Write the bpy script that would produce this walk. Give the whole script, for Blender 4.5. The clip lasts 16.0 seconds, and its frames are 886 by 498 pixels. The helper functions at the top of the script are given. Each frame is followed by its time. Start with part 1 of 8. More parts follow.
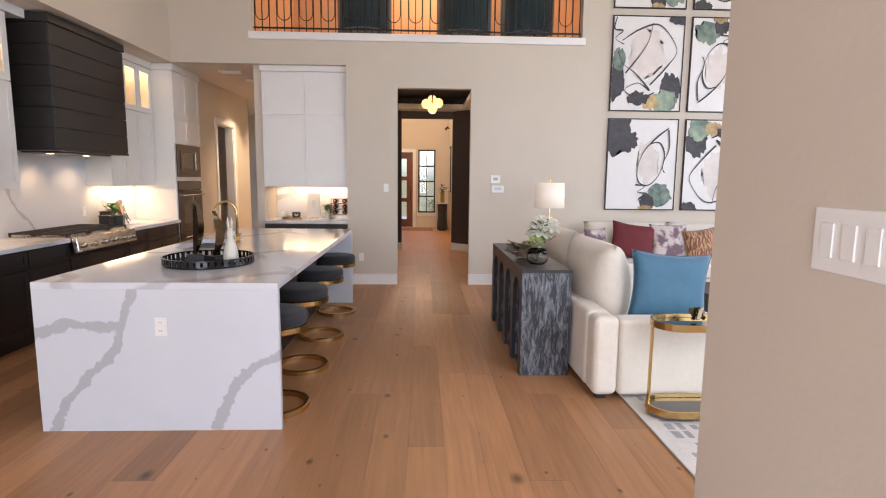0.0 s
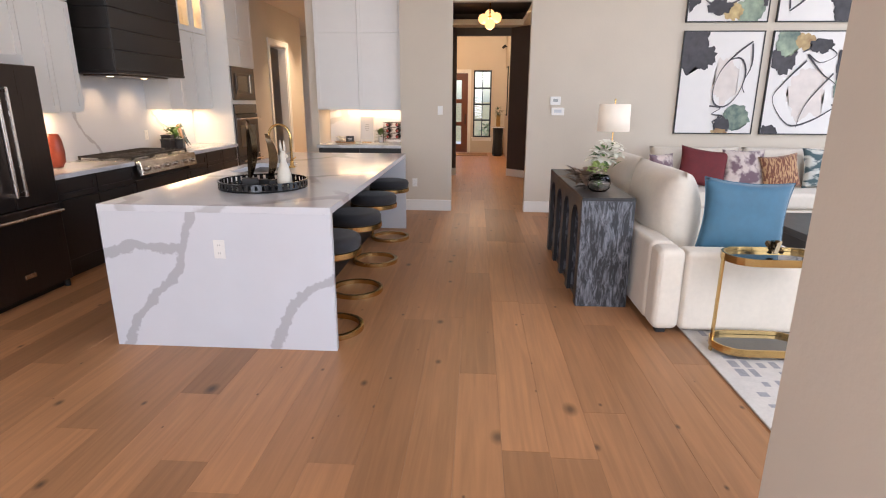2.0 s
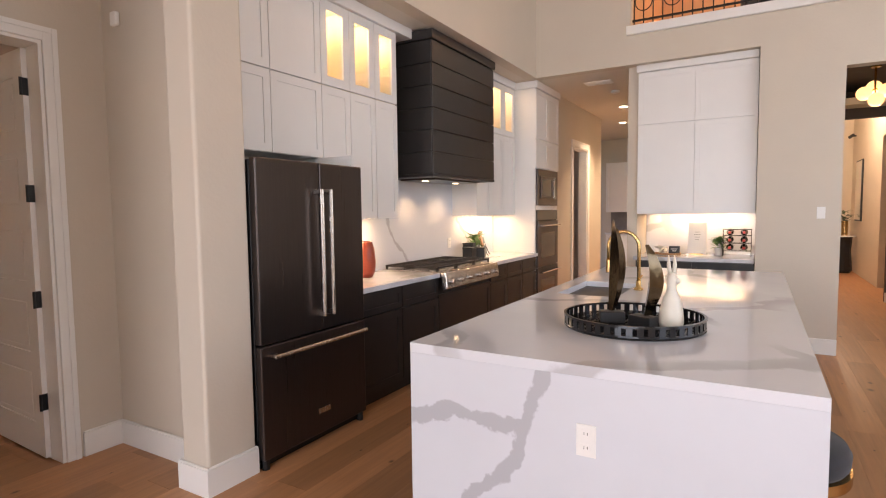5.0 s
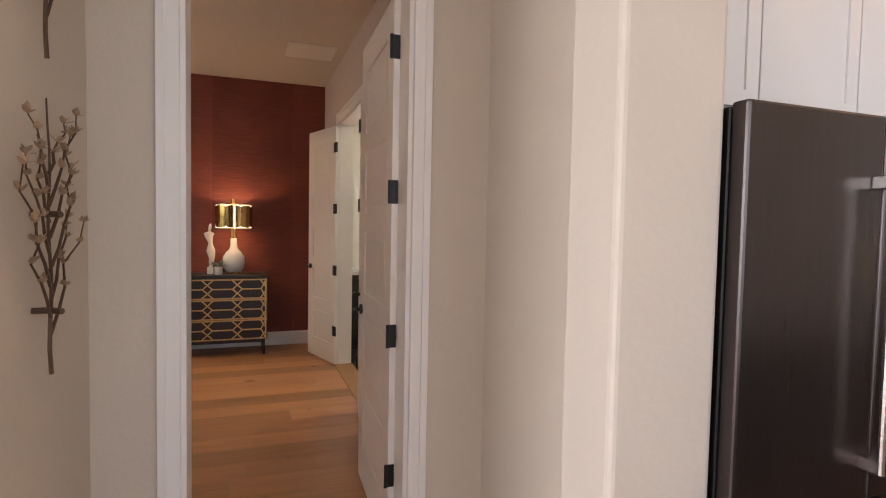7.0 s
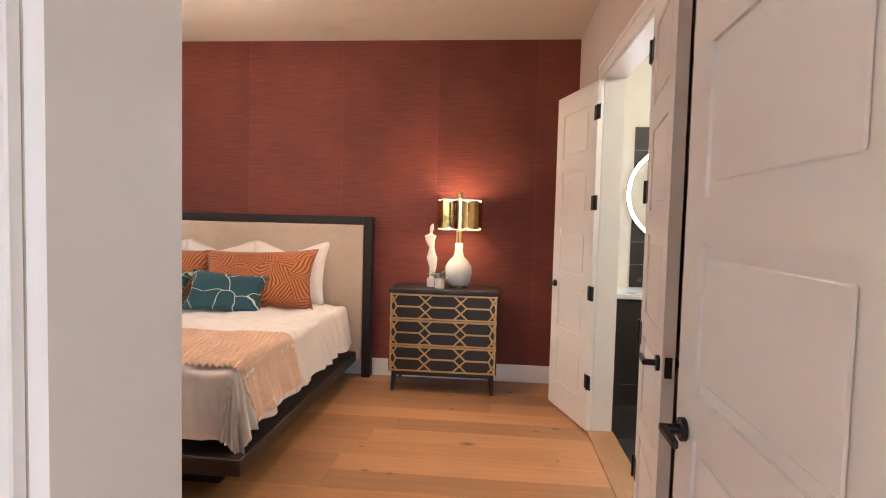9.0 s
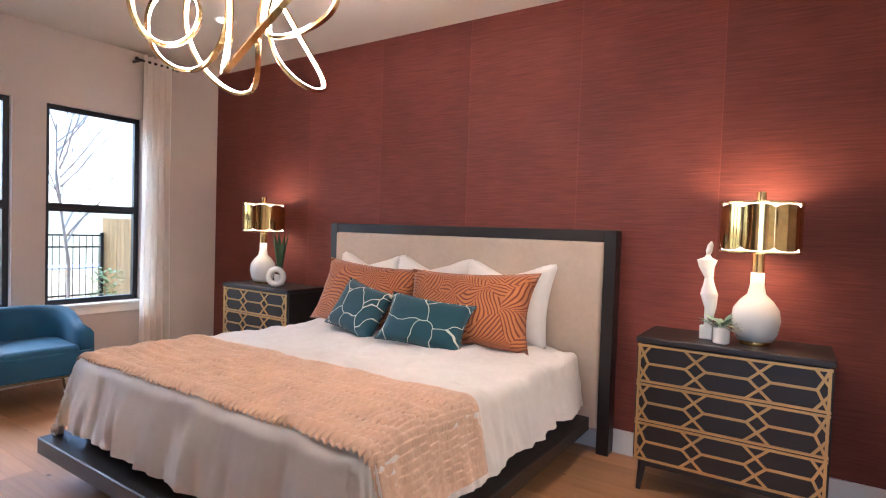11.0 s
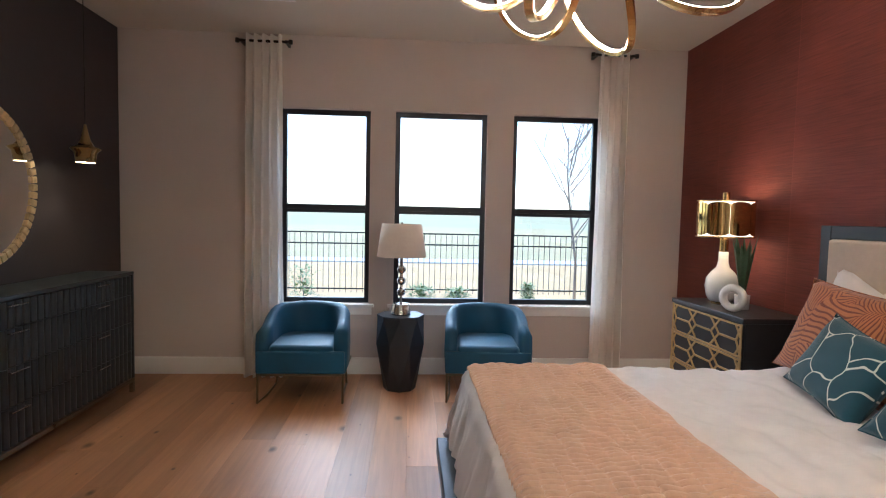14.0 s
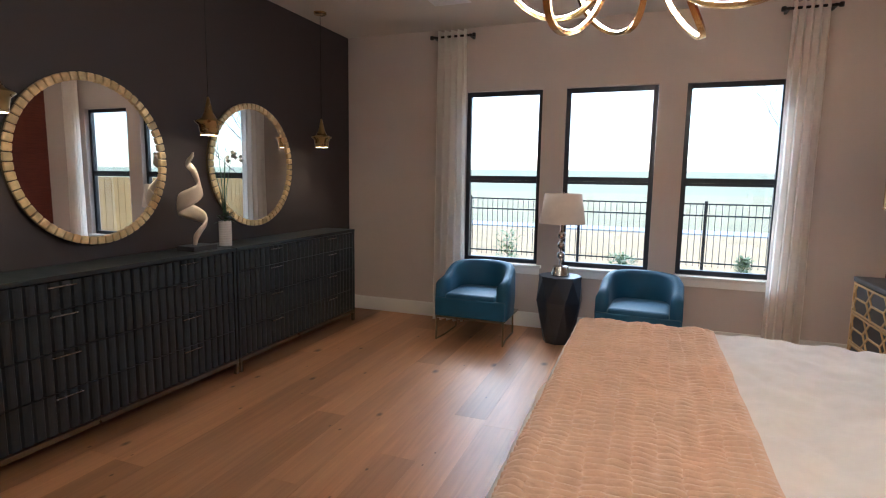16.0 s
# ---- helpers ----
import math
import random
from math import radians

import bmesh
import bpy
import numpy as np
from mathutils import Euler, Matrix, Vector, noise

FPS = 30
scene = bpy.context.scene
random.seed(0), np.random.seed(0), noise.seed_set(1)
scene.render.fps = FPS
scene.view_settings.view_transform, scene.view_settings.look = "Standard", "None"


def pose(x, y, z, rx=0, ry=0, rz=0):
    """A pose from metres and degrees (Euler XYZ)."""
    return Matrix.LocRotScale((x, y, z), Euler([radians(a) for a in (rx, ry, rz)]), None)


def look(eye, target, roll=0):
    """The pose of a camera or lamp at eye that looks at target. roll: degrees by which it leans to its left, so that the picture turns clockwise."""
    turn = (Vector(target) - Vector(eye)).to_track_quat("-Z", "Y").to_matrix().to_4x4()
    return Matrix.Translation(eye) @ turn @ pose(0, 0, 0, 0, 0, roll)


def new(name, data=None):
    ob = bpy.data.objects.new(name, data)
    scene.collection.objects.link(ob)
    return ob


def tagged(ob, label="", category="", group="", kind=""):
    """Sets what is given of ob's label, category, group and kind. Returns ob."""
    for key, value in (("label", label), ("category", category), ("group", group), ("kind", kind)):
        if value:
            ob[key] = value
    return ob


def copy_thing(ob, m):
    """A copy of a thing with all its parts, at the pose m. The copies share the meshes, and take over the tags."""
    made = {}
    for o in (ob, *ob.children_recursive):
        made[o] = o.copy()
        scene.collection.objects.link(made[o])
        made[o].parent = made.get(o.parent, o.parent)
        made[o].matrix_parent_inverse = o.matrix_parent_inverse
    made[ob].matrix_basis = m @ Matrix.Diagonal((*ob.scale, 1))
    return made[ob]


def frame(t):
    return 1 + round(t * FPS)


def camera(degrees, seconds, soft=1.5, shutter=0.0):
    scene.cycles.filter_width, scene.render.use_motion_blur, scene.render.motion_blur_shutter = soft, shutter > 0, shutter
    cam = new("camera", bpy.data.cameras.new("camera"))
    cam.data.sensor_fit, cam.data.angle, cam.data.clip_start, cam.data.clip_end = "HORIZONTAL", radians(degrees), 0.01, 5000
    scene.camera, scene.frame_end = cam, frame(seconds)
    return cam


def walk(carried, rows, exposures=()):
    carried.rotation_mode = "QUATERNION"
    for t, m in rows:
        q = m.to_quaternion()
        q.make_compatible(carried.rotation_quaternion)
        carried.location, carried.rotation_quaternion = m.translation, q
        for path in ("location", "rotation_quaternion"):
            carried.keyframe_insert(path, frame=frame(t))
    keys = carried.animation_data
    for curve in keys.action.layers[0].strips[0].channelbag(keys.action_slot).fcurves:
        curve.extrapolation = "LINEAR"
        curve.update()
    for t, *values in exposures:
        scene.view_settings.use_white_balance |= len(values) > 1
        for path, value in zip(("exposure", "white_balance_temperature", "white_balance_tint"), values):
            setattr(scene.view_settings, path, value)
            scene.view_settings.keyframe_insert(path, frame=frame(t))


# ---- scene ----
cam = camera(78.8, 16.0, 1.1)
PATH = [
    (0, (1.422, 1.327, 1.538), (1.501, 3.309, 1.279), 0.6),
    (0.5, (1.405, 1.381, 1.522), (1.414, 3.364, 1.26), 0.4),
    (1, (1.382, 1.437, 1.507), (1.336, 3.404, 1.146), 0.5),
    (1.5, (1.368, 1.453, 1.51), (1.28, 3.391, 1.021), 0.5),
    (2, (1.415, 1.444, 1.517), (1.3, 3.369, 0.99), 0.3),
    (2.5, (1.47, 1.463, 1.52), (1.347, 3.385, 0.978), 0.3),
    (3, (1.424, 1.512, 1.507), (1.307, 3.436, 0.974), 0.3),
    (3.5, (1.193, 1.738, 1.461), (1.085, 3.664, 0.934), 0.4),
    (4, (0.941, 2.072, 1.481), (0.859, 4.002, 0.964), 0.5),
    (4.5, (0.686, 2.393, 1.477), (0.223, 4.315, 1.17), -0.9),
    (5, (0.38, 2.669, 1.452), (-0.627, 4.392, 1.315), -0.7),
    (5.2, (0.235, 2.777, 1.456), (-0.88, 4.435, 1.357), -0.3),
    (7.3, (-1.239, 3.675, 1.454), (-3.176, 4.162, 1.349), 1.1),
    (7.7, (-1.556, 3.742, 1.469), (-3.537, 3.987, 1.355), 1.0),
    (8, (-1.824, 3.747, 1.463), (-3.818, 3.853, 1.349), 0.6),
    (8.2, (-2.0, 3.75, 1.467), (-3.997, 3.809, 1.361), 0.8),
    (10.3, (-3.712, 3.698, 1.37), (-5.567, 2.959, 1.244), 1.6),
    (10.5, (-3.812, 3.687, 1.384), (-5.629, 2.859, 1.264), 1.7),
    (11, (-4.002, 3.635, 1.417), (-5.671, 2.533, 1.353), 1.9),
    (11.5, (-4.231, 3.542, 1.433), (-5.715, 2.201, 1.383), 1.9),
    (12, (-4.376, 3.465, 1.478), (-5.638, 1.915, 1.417), 1.9),
    (12.5, (-4.559, 3.452, 1.473), (-5.564, 1.724, 1.413), 1.8),
    (13, (-4.75, 3.413, 1.477), (-5.416, 1.528, 1.41), 1.6),
    (13.5, (-4.934, 3.274, 1.473), (-5.301, 1.31, 1.382), 1.3),
    (14, (-5.036, 3.19, 1.462), (-5.164, 1.197, 1.345), 1.2),
    (14.5, (-5.167, 3.232, 1.464), (-5.042, 1.243, 1.293), 0.9),
    (15, (-5.303, 3.365, 1.465), (-4.889, 1.42, 1.251), 0.6),
    (15.5, (-5.49, 3.547, 1.49), (-4.89, 1.655, 1.244), 0.6),
    (16, (-5.709, 3.695, 1.509), (-5.009, 1.839, 1.254), 0.9),
]
EXPOSURE = [(0, 0.8, 6000, 10), (4.0, 0.76, 6000, 10), (5.0, 0.95, 6350, 13), (7.3, 1.42, 5950, 10), (8.2, 1.92, 5900, 10), (10.3, 2.35, 4950, 8), (11.0, 2.25, 4900, 8), (12.0, 1.8, 5050, 7), (12.5, 1.62, 5050, 6), (14.0, 1.75, 4950, 2), (16.0, 1.75, 4950, 2)]
walk(cam, [(t, look(eye, target, roll)) for t, eye, target, roll in PATH], EXPOSURE)

# ---- world, sun, large lights ----
world = bpy.data.worlds.new("sky")
scene.world = world
world.use_nodes = True
wn = world.node_tree.nodes
sky = wn.new("ShaderNodeTexSky")
sky.sky_type, sky.sun_disc = "NISHITA", False
sky.sun_elevation, sky.sun_rotation = radians(45), radians(164)
sky.dust_density, sky.air_density = 1.5, 1.0
wn["Background"].inputs["Strength"].default_value = 0.15
world.node_tree.links.new(sky.outputs[0], wn["Background"].inputs["Color"])


def lamp(name, kind, m, energy, color=(1, 1, 1), size=1.0, size_y=None, spot=None):
    d = bpy.data.lights.new(name, kind)
    d.energy, d.color = energy, color
    if kind == "AREA":
        d.size = size
        if size_y:
            d.shape, d.size_y = "RECTANGLE", size_y
    elif kind == "SUN":
        d.angle = size
    else:
        d.shadow_soft_size = size
    if kind == "SPOT":
        d.spot_size, d.spot_blend = radians(spot or 100), 0.8
    ob = new(name, d)
    ob.matrix_world = m
    return ob


# hazy sun from the south, and the sky's light in the large openings
lamp("sun", "SUN", look((2, -20, 24.8), (-5, 4, 0)), 1.1, (1, 0.97, 0.93), radians(35))
DAY = (0.94, 0.93, 1.0)
lamp("sky_living_south", "AREA", look((5.2, 2.68, 2.6), (5.2, 9, 1.6)), 70, DAY, 4.6, 4.2)
lamp("sky_nook", "AREA", look((0.0, -1.9, 1.8), (0.0, 6, 1.4)), 125, DAY, 3.6, 2.6)
lamp("sky_living_east", "AREA", look((7.9, 6, 2.6), (0, 6, 1.6)), 74, DAY, 4.6, 4.0)

# ---- materials ----


def material(name, color, rough=0.5, metal=0.0, vary=0.08, scale=6.0, bump=0.0, bump_scale=120.0, stretch=(1, 1, 1),
             color2=None, emit=0.0, spec=0.5, sheen=0.0, coat=0.0, per_piece=0.0, trans=0.0, alpha_shadow=True):
    """A principled surface with variation at two scales, fine relief and, if asked, a different tone for each piece."""
    m = bpy.data.materials.new(name)
    m.use_nodes = True
    t, link = m.node_tree.nodes, m.node_tree.links.new
    b = t["Principled BSDF"]
    b.inputs["Metallic"].default_value = metal
    b.inputs["Specular IOR Level"].default_value = spec
    b.inputs["Sheen Weight"].default_value = sheen
    b.inputs["Coat Weight"].default_value = coat
    b.inputs["Transmission Weight"].default_value = trans
    geo = t.new("ShaderNodeNewGeometry")
    mp = t.new("ShaderNodeMapping")
    mp.inputs["Scale"].default_value = stretch
    link(geo.outputs["Position"], mp.inputs["Vector"])
    n1 = t.new("ShaderNodeTexNoise")
    n1.inputs["Scale"].default_value, n1.inputs["Detail"].default_value = scale, 6
    link(mp.outputs[0], n1.inputs["Vector"])
    n2 = t.new("ShaderNodeTexNoise")
    n2.inputs["Scale"].default_value, n2.inputs["Detail"].default_value = scale * 0.17, 2
    link(geo.outputs["Position"], n2.inputs["Vector"])
    add = t.new("ShaderNodeMath")
    add.operation = "ADD"
    link(n1.outputs["Fac"], add.inputs[0])
    link(n2.outputs["Fac"], add.inputs[1])
    rng = t.new("ShaderNodeMapRange")
    rng.inputs["From Min"].default_value, rng.inputs["From Max"].default_value = 0.65, 1.35
    link(add.outputs[0], rng.inputs["Value"])
    mix = t.new("ShaderNodeMix")
    mix.data_type = "RGBA"
    c = Vector(color)
    lo = c * (1 - vary)
    hi = Vector(color2) if color2 else c * (1 + vary)
    mix.inputs["A"].default_value = (*lo, 1)
    mix.inputs["B"].default_value = (*[min(v, 1) for v in hi], 1)
    link(rng.outputs[0], mix.inputs["Factor"])
    out = mix.outputs["Result"]
    if per_piece:
        info = t.new("ShaderNodeObjectInfo")
        pr = t.new("ShaderNodeMapRange")
        pr.inputs["To Min"].default_value, pr.inputs["To Max"].default_value = 1 - per_piece, 1 + per_piece
        link(info.outputs["Random"], pr.inputs["Value"])
        mul = t.new("ShaderNodeVectorMath")
        mul.operation = "SCALE"
        link(out, mul.inputs[0])
        link(pr.outputs[0], mul.inputs["Scale"])
        out = mul.outputs[0]
    link(out, b.inputs["Base Color"])
    rr = t.new("ShaderNodeMapRange")
    rr.inputs["To Min"].default_value, rr.inputs["To Max"].default_value = max(rough - 0.06, 0.02), min(rough + 0.06, 1)
    link(n1.outputs["Fac"], rr.inputs["Value"])
    link(rr.outputs[0], b.inputs["Roughness"])
    if bump:
        n3 = t.new("ShaderNodeTexNoise")
        n3.inputs["Scale"].default_value, n3.inputs["Detail"].default_value = bump_scale, 4
        link(mp.outputs[0], n3.inputs["Vector"])
        bp = t.new("ShaderNodeBump")
        bp.inputs["Strength"].default_value, bp.inputs["Distance"].default_value = bump, 0.01
        link(n3.outputs["Fac"], bp.inputs["Height"])
        link(bp.outputs[0], b.inputs["Normal"])
    if emit:
        b.inputs["Emission Color"].default_value = (*color, 1)
        b.inputs["Emission Strength"].default_value = emit
    return m


def oak_floor(name, island=False):
    """Wide oak planks: per-plank tone, long grain, cathedral figure and dark knots."""
    m = material(name, (0.415, 0.206, 0.092), 0.43, vary=0.11, scale=5, bump=0.04, bump_scale=35, stretch=(5, 0.5, 1), per_piece=0.22)
    t, link = m.node_tree.nodes, m.node_tree.links.new
    b = t["Principled BSDF"]
    src = b.inputs["Base Color"].links[0].from_socket
    geo = t.new("ShaderNodeNewGeometry")
    info = geo if island else t.new("ShaderNodeObjectInfo")
    tone = "Random Per Island" if island else "Random"
    off = t.new("ShaderNodeVectorMath")
    off.operation = "MULTIPLY_ADD"
    off.inputs[1].default_value = (1, 0.62, 1)
    link(geo.outputs["Position"], off.inputs[0])
    shift = t.new("ShaderNodeVectorMath")
    shift.operation = "SCALE"
    shift.inputs[0].default_value = (0, 17, 9)
    link(info.outputs[tone], shift.inputs["Scale"])
    link(shift.outputs[0], off.inputs[2])
    vor = t.new("ShaderNodeTexVoronoi")
    vor.voronoi_dimensions = "2D"
    vor.inputs["Scale"].default_value = 2.6
    link(off.outputs[0], vor.inputs["Vector"])
    knot = t.new("ShaderNodeMapRange")
    knot.inputs["From Min"].default_value, knot.inputs["From Max"].default_value = 0.012, 0.06
    knot.inputs["To Min"].default_value, knot.inputs["To Max"].default_value = 0.28, 1.0
    sepk = t.new("ShaderNodeSeparateColor")
    link(vor.outputs["Color"], sepk.inputs[0])
    size = t.new("ShaderNodeMapRange")
    size.inputs["To Min"].default_value, size.inputs["To Max"].default_value = 0.5, 3.6
    link(sepk.outputs[0], size.inputs["Value"])
    far_ = t.new("ShaderNodeMath")
    far_.operation = "MULTIPLY"
    link(vor.outputs["Distance"], far_.inputs[0])
    link(size.outputs[0], far_.inputs[1])
    link(far_.outputs[0], knot.inputs["Value"])
    wave = t.new("ShaderNodeTexNoise")
    wave.inputs["Scale"].default_value, wave.inputs["Distortion"].default_value, wave.inputs["Detail"].default_value = 22, 1.5, 6
    st = t.new("ShaderNodeMapping")
    st.inputs["Scale"].default_value = (1, 0.07, 1)
    link(off.outputs[0], st.inputs["Vector"])
    link(st.outputs[0], wave.inputs["Vector"])
    wr = t.new("ShaderNodeMapRange")
    wr.inputs["From Min"].default_value, wr.inputs["From Max"].default_value = 0.3, 0.7
    wr.inputs["To Min"].default_value, wr.inputs["To Max"].default_value = 0.86, 1.08
    link(wave.outputs["Fac"], wr.inputs["Value"])
    mul = t.new("ShaderNodeMath")
    mul.operation = "MULTIPLY"
    link(knot.outputs[0], mul.inputs[0])
    link(wr.outputs[0], mul.inputs[1])
    sc = t.new("ShaderNodeVectorMath")
    sc.operation = "SCALE"
    link(src, sc.inputs[0])
    link(mul.outputs[0], sc.inputs["Scale"])
    link(sc.outputs[0], b.inputs["Base Color"])
    return m


def veined_quartz():
    """Polished white quartz with broad soft grey veins."""
    m = material("veined_quartz", (0.68, 0.69, 0.72), 0.07, vary=0.03, scale=4, spec=0.55)
    t, link = m.node_tree.nodes, m.node_tree.links.new
    b = t["Principled BSDF"]
    src = b.inputs["Base Color"].links[0].from_socket
    geo = t.new("ShaderNodeNewGeometry")
    warp = t.new("ShaderNodeTexNoise")
    warp.inputs["Scale"].default_value, warp.inputs["Detail"].default_value = 1.6, 7
    link(geo.outputs["Position"], warp.inputs["Vector"])
    w2 = t.new("ShaderNodeVectorMath")
    w2.operation = "MULTIPLY_ADD"
    w2.inputs[1].default_value = (0.55, 0.55, 0.55)
    link(warp.outputs["Color"], w2.inputs[0])
    link(geo.outputs["Position"], w2.inputs[2])
    vor = t.new("ShaderNodeTexVoronoi")
    vor.feature = "DISTANCE_TO_EDGE"
    vor.inputs["Scale"].default_value = 0.78
    link(w2.outputs[0], vor.inputs["Vector"])
    vein = t.new("ShaderNodeMapRange")
    vein.interpolation_type = "SMOOTHSTEP"
    vein.inputs["From Min"].default_value, vein.inputs["From Max"].default_value = 0.026, 0.046
    vein.inputs["To Min"].default_value, vein.inputs["To Max"].default_value = 1, 0
    link(vor.outputs["Distance"], vein.inputs["Value"])
    fade = t.new("ShaderNodeTexNoise")
    fade.inputs["Scale"].default_value = 1.1
    link(geo.outputs["Position"], fade.inputs["Vector"])
    fr = t.new("ShaderNodeMapRange")
    fr.inputs["From Min"].default_value, fr.inputs["From Max"].default_value = 0.40, 0.52
    link(fade.outputs["Fac"], fr.inputs["Value"])
    mul = t.new("ShaderNodeMath")
    mul.operation = "MULTIPLY"
    link(vein.outputs[0], mul.inputs[0])
    link(fr.outputs[0], mul.inputs[1])
    mix = t.new("ShaderNodeMix")
    mix.data_type = "RGBA"
    link(mul.outputs[0], mix.inputs["Factor"])
    link(src, mix.inputs["A"])
    mix.inputs["B"].default_value = (0.50, 0.50, 0.51, 1)
    link(mix.outputs["Result"], b.inputs["Base Color"])
    return m


def glass_pane():
    m = bpy.data.materials.new("clear_glass")
    m.use_nodes = True
    b = m.node_tree.nodes["Principled BSDF"]
    b.inputs["Base Color"].default_value = (1, 1, 1, 1)
    b.inputs["Roughness"].default_value = 0.0
    b.inputs["Transmission Weight"].default_value = 1.0
    b.inputs["IOR"].default_value = 1.45
    return m


def glow(name, color, strength):
    m = bpy.data.materials.new(name)
    m.use_nodes = True
    b = m.node_tree.nodes["Principled BSDF"]
    b.inputs["Base Color"].default_value = (*color, 1)
    b.inputs["Emission Color"].default_value = (*color, 1)
    b.inputs["Emission Strength"].default_value = strength
    return m




def slab_veins(name, segs, width=0.03, axis=0):
    """A quartz slab with broad veins along the lines segs of (u, z, u, z); u runs along x or y."""
    m = material(name, (0.64, 0.655, 0.69), 0.14, vary=0.03, scale=4, spec=0.55)
    t, link = m.node_tree.nodes, m.node_tree.links.new
    b = t["Principled BSDF"]
    src = b.inputs["Base Color"].links[0].from_socket

    def op(kind, a, c=None, d=None):
        n = t.new("ShaderNodeMath")
        n.operation = kind
        for k, v in enumerate((a, c, d)):
            if v is None:
                continue
            if isinstance(v, (int, float)):
                n.inputs[k].default_value = v
            else:
                link(v, n.inputs[k])
        return n.outputs[0]

    geo = t.new("ShaderNodeNewGeometry")
    wv = t.new("ShaderNodeTexNoise")
    wv.inputs["Scale"].default_value, wv.inputs["Detail"].default_value, wv.inputs["Roughness"].default_value = 5.0, 8, 0.65
    link(geo.outputs["Position"], wv.inputs["Vector"])
    sepw = t.new("ShaderNodeSeparateColor")
    link(wv.outputs["Color"], sepw.inputs[0])
    sp_ = t.new("ShaderNodeSeparateXYZ")
    link(geo.outputs["Position"], sp_.inputs[0])
    px = op("MULTIPLY_ADD", op("SUBTRACT", sepw.outputs[0], 0.5), 0.16, sp_.outputs[axis])
    pz = op("MULTIPLY_ADD", op("SUBTRACT", sepw.outputs[1], 0.5), 0.16, sp_.outputs[2])
    best = None
    for x0, z0, x1, z1 in segs:
        dx, dz = x1 - x0, z1 - z0
        ll = dx * dx + dz * dz
        ax, az = op("SUBTRACT", px, x0), op("SUBTRACT", pz, z0)
        h = op("DIVIDE", op("MULTIPLY_ADD", ax, dx, op("MULTIPLY", az, dz)), ll)
        h = op("MINIMUM", op("MAXIMUM", h, 0.0), 1.0)
        ex, ez = op("SUBTRACT", ax, op("MULTIPLY", h, dx)), op("SUBTRACT", az, op("MULTIPLY", h, dz))
        d = op("SQRT", op("MULTIPLY_ADD", ex, ex, op("MULTIPLY", ez, ez)))
        best = d if best is None else op("MINIMUM", best, d)
    r = t.new("ShaderNodeMapRange")
    r.inputs["From Min"].default_value, r.inputs["From Max"].default_value = width, width * 0.75
    link(best, r.inputs["Value"])
    fac = op("MULTIPLY", r.outputs[0], 0.85)
    mix = t.new("ShaderNodeMix")
    mix.data_type = "RGBA"
    link(fac, mix.inputs["Factor"])
    link(src, mix.inputs["A"])
    mix.inputs["B"].default_value = (0.42, 0.42, 0.445, 1)
    link(mix.outputs["Result"], b.inputs["Base Color"])
    return m


END_LINES = ((-0.86, 0.60, -0.64, 0.69), (-0.64, 0.69, -0.43, 0.64), (-0.43, 0.64, -0.35, 0.66), (-0.36, 0.64, -0.27, 0.92),
             (-0.36, 0.64, -0.45, 0.46), (-0.45, 0.46, -0.58, 0.30), (-0.58, 0.30, -0.70, 0.17), (-0.70, 0.17, -0.77, 0.0),
             (0.58, 0.465, 0.42, 0.42), (0.42, 0.42, 0.30, 0.31), (0.30, 0.31, 0.23, 0.13), (0.23, 0.13, 0.18, 0.0))
QUARTZ_END = slab_veins("veined_quartz_end", END_LINES)
SPLASH_LINES = ((6.52, 1.88, 6.78, 1.52), (6.78, 1.52, 6.92, 1.22), (6.92, 1.22, 7.20, 0.92), (5.86, 1.38, 6.25, 1.12), (6.25, 1.12, 6.45, 0.92), (8.2, 1.36, 8.5, 1.1))
QUARTZ_SPLASH = slab_veins("veined_quartz_splash", SPLASH_LINES, 0.02, 1)
OAK = oak_floor("oak_floor")
OAK_FAR = oak_floor("oak_floor_far", True)
QUARTZ = veined_quartz()
GLASS = glass_pane()
BEIGE = material("beige_wall_paint", (0.60, 0.53, 0.435), 0.75, vary=0.03, scale=3, bump=0.12, bump_scale=45)
MAUVE = material("warm_grey_wall_paint", (0.56, 0.48, 0.43), 0.75, vary=0.03, scale=3, bump=0.10, bump_scale=45)
CEIL = material("ceiling_paint", (0.66, 0.60, 0.52), 0.85, vary=0.02, scale=3, bump=0.08, bump_scale=60)
TRIM = material("white_trim_paint", (0.80, 0.78, 0.74), 0.35, vary=0.02, scale=5)
WHITE_CAB = material("white_cabinet_paint", (0.78, 0.76, 0.73), 0.35, vary=0.02, scale=5)
DARK_CAB = material("black_brown_cabinet", (0.018, 0.016, 0.016), 0.4, vary=0.15, scale=9, bump=0.03)
HOOD_BLACK = material("charcoal_shiplap_paint", (0.020, 0.017, 0.016), 0.42, vary=0.12, scale=8, bump=0.04, bump_scale=40)
CHARCOAL = material("charcoal_wall_paint", (0.045, 0.034, 0.034), 0.6, vary=0.06, scale=4, bump=0.06, bump_scale=50)
BLACK_STEEL = material("black_stainless", (0.075, 0.061, 0.055), 0.30, metal=0.85, vary=0.1, scale=3, stretch=(40, 40, 1), bump=0.01)
STEEL = material("brushed_steel", (0.62, 0.59, 0.55), 0.26, metal=1.0, vary=0.06, scale=8, stretch=(1, 30, 1))
BRASS = material("brushed_brass", (0.62, 0.42, 0.17), 0.25, metal=1.0, vary=0.08, scale=9)
BLACK_METAL = material("black_metal", (0.012, 0.012, 0.012), 0.4, metal=0.3, vary=0.1, scale=9)
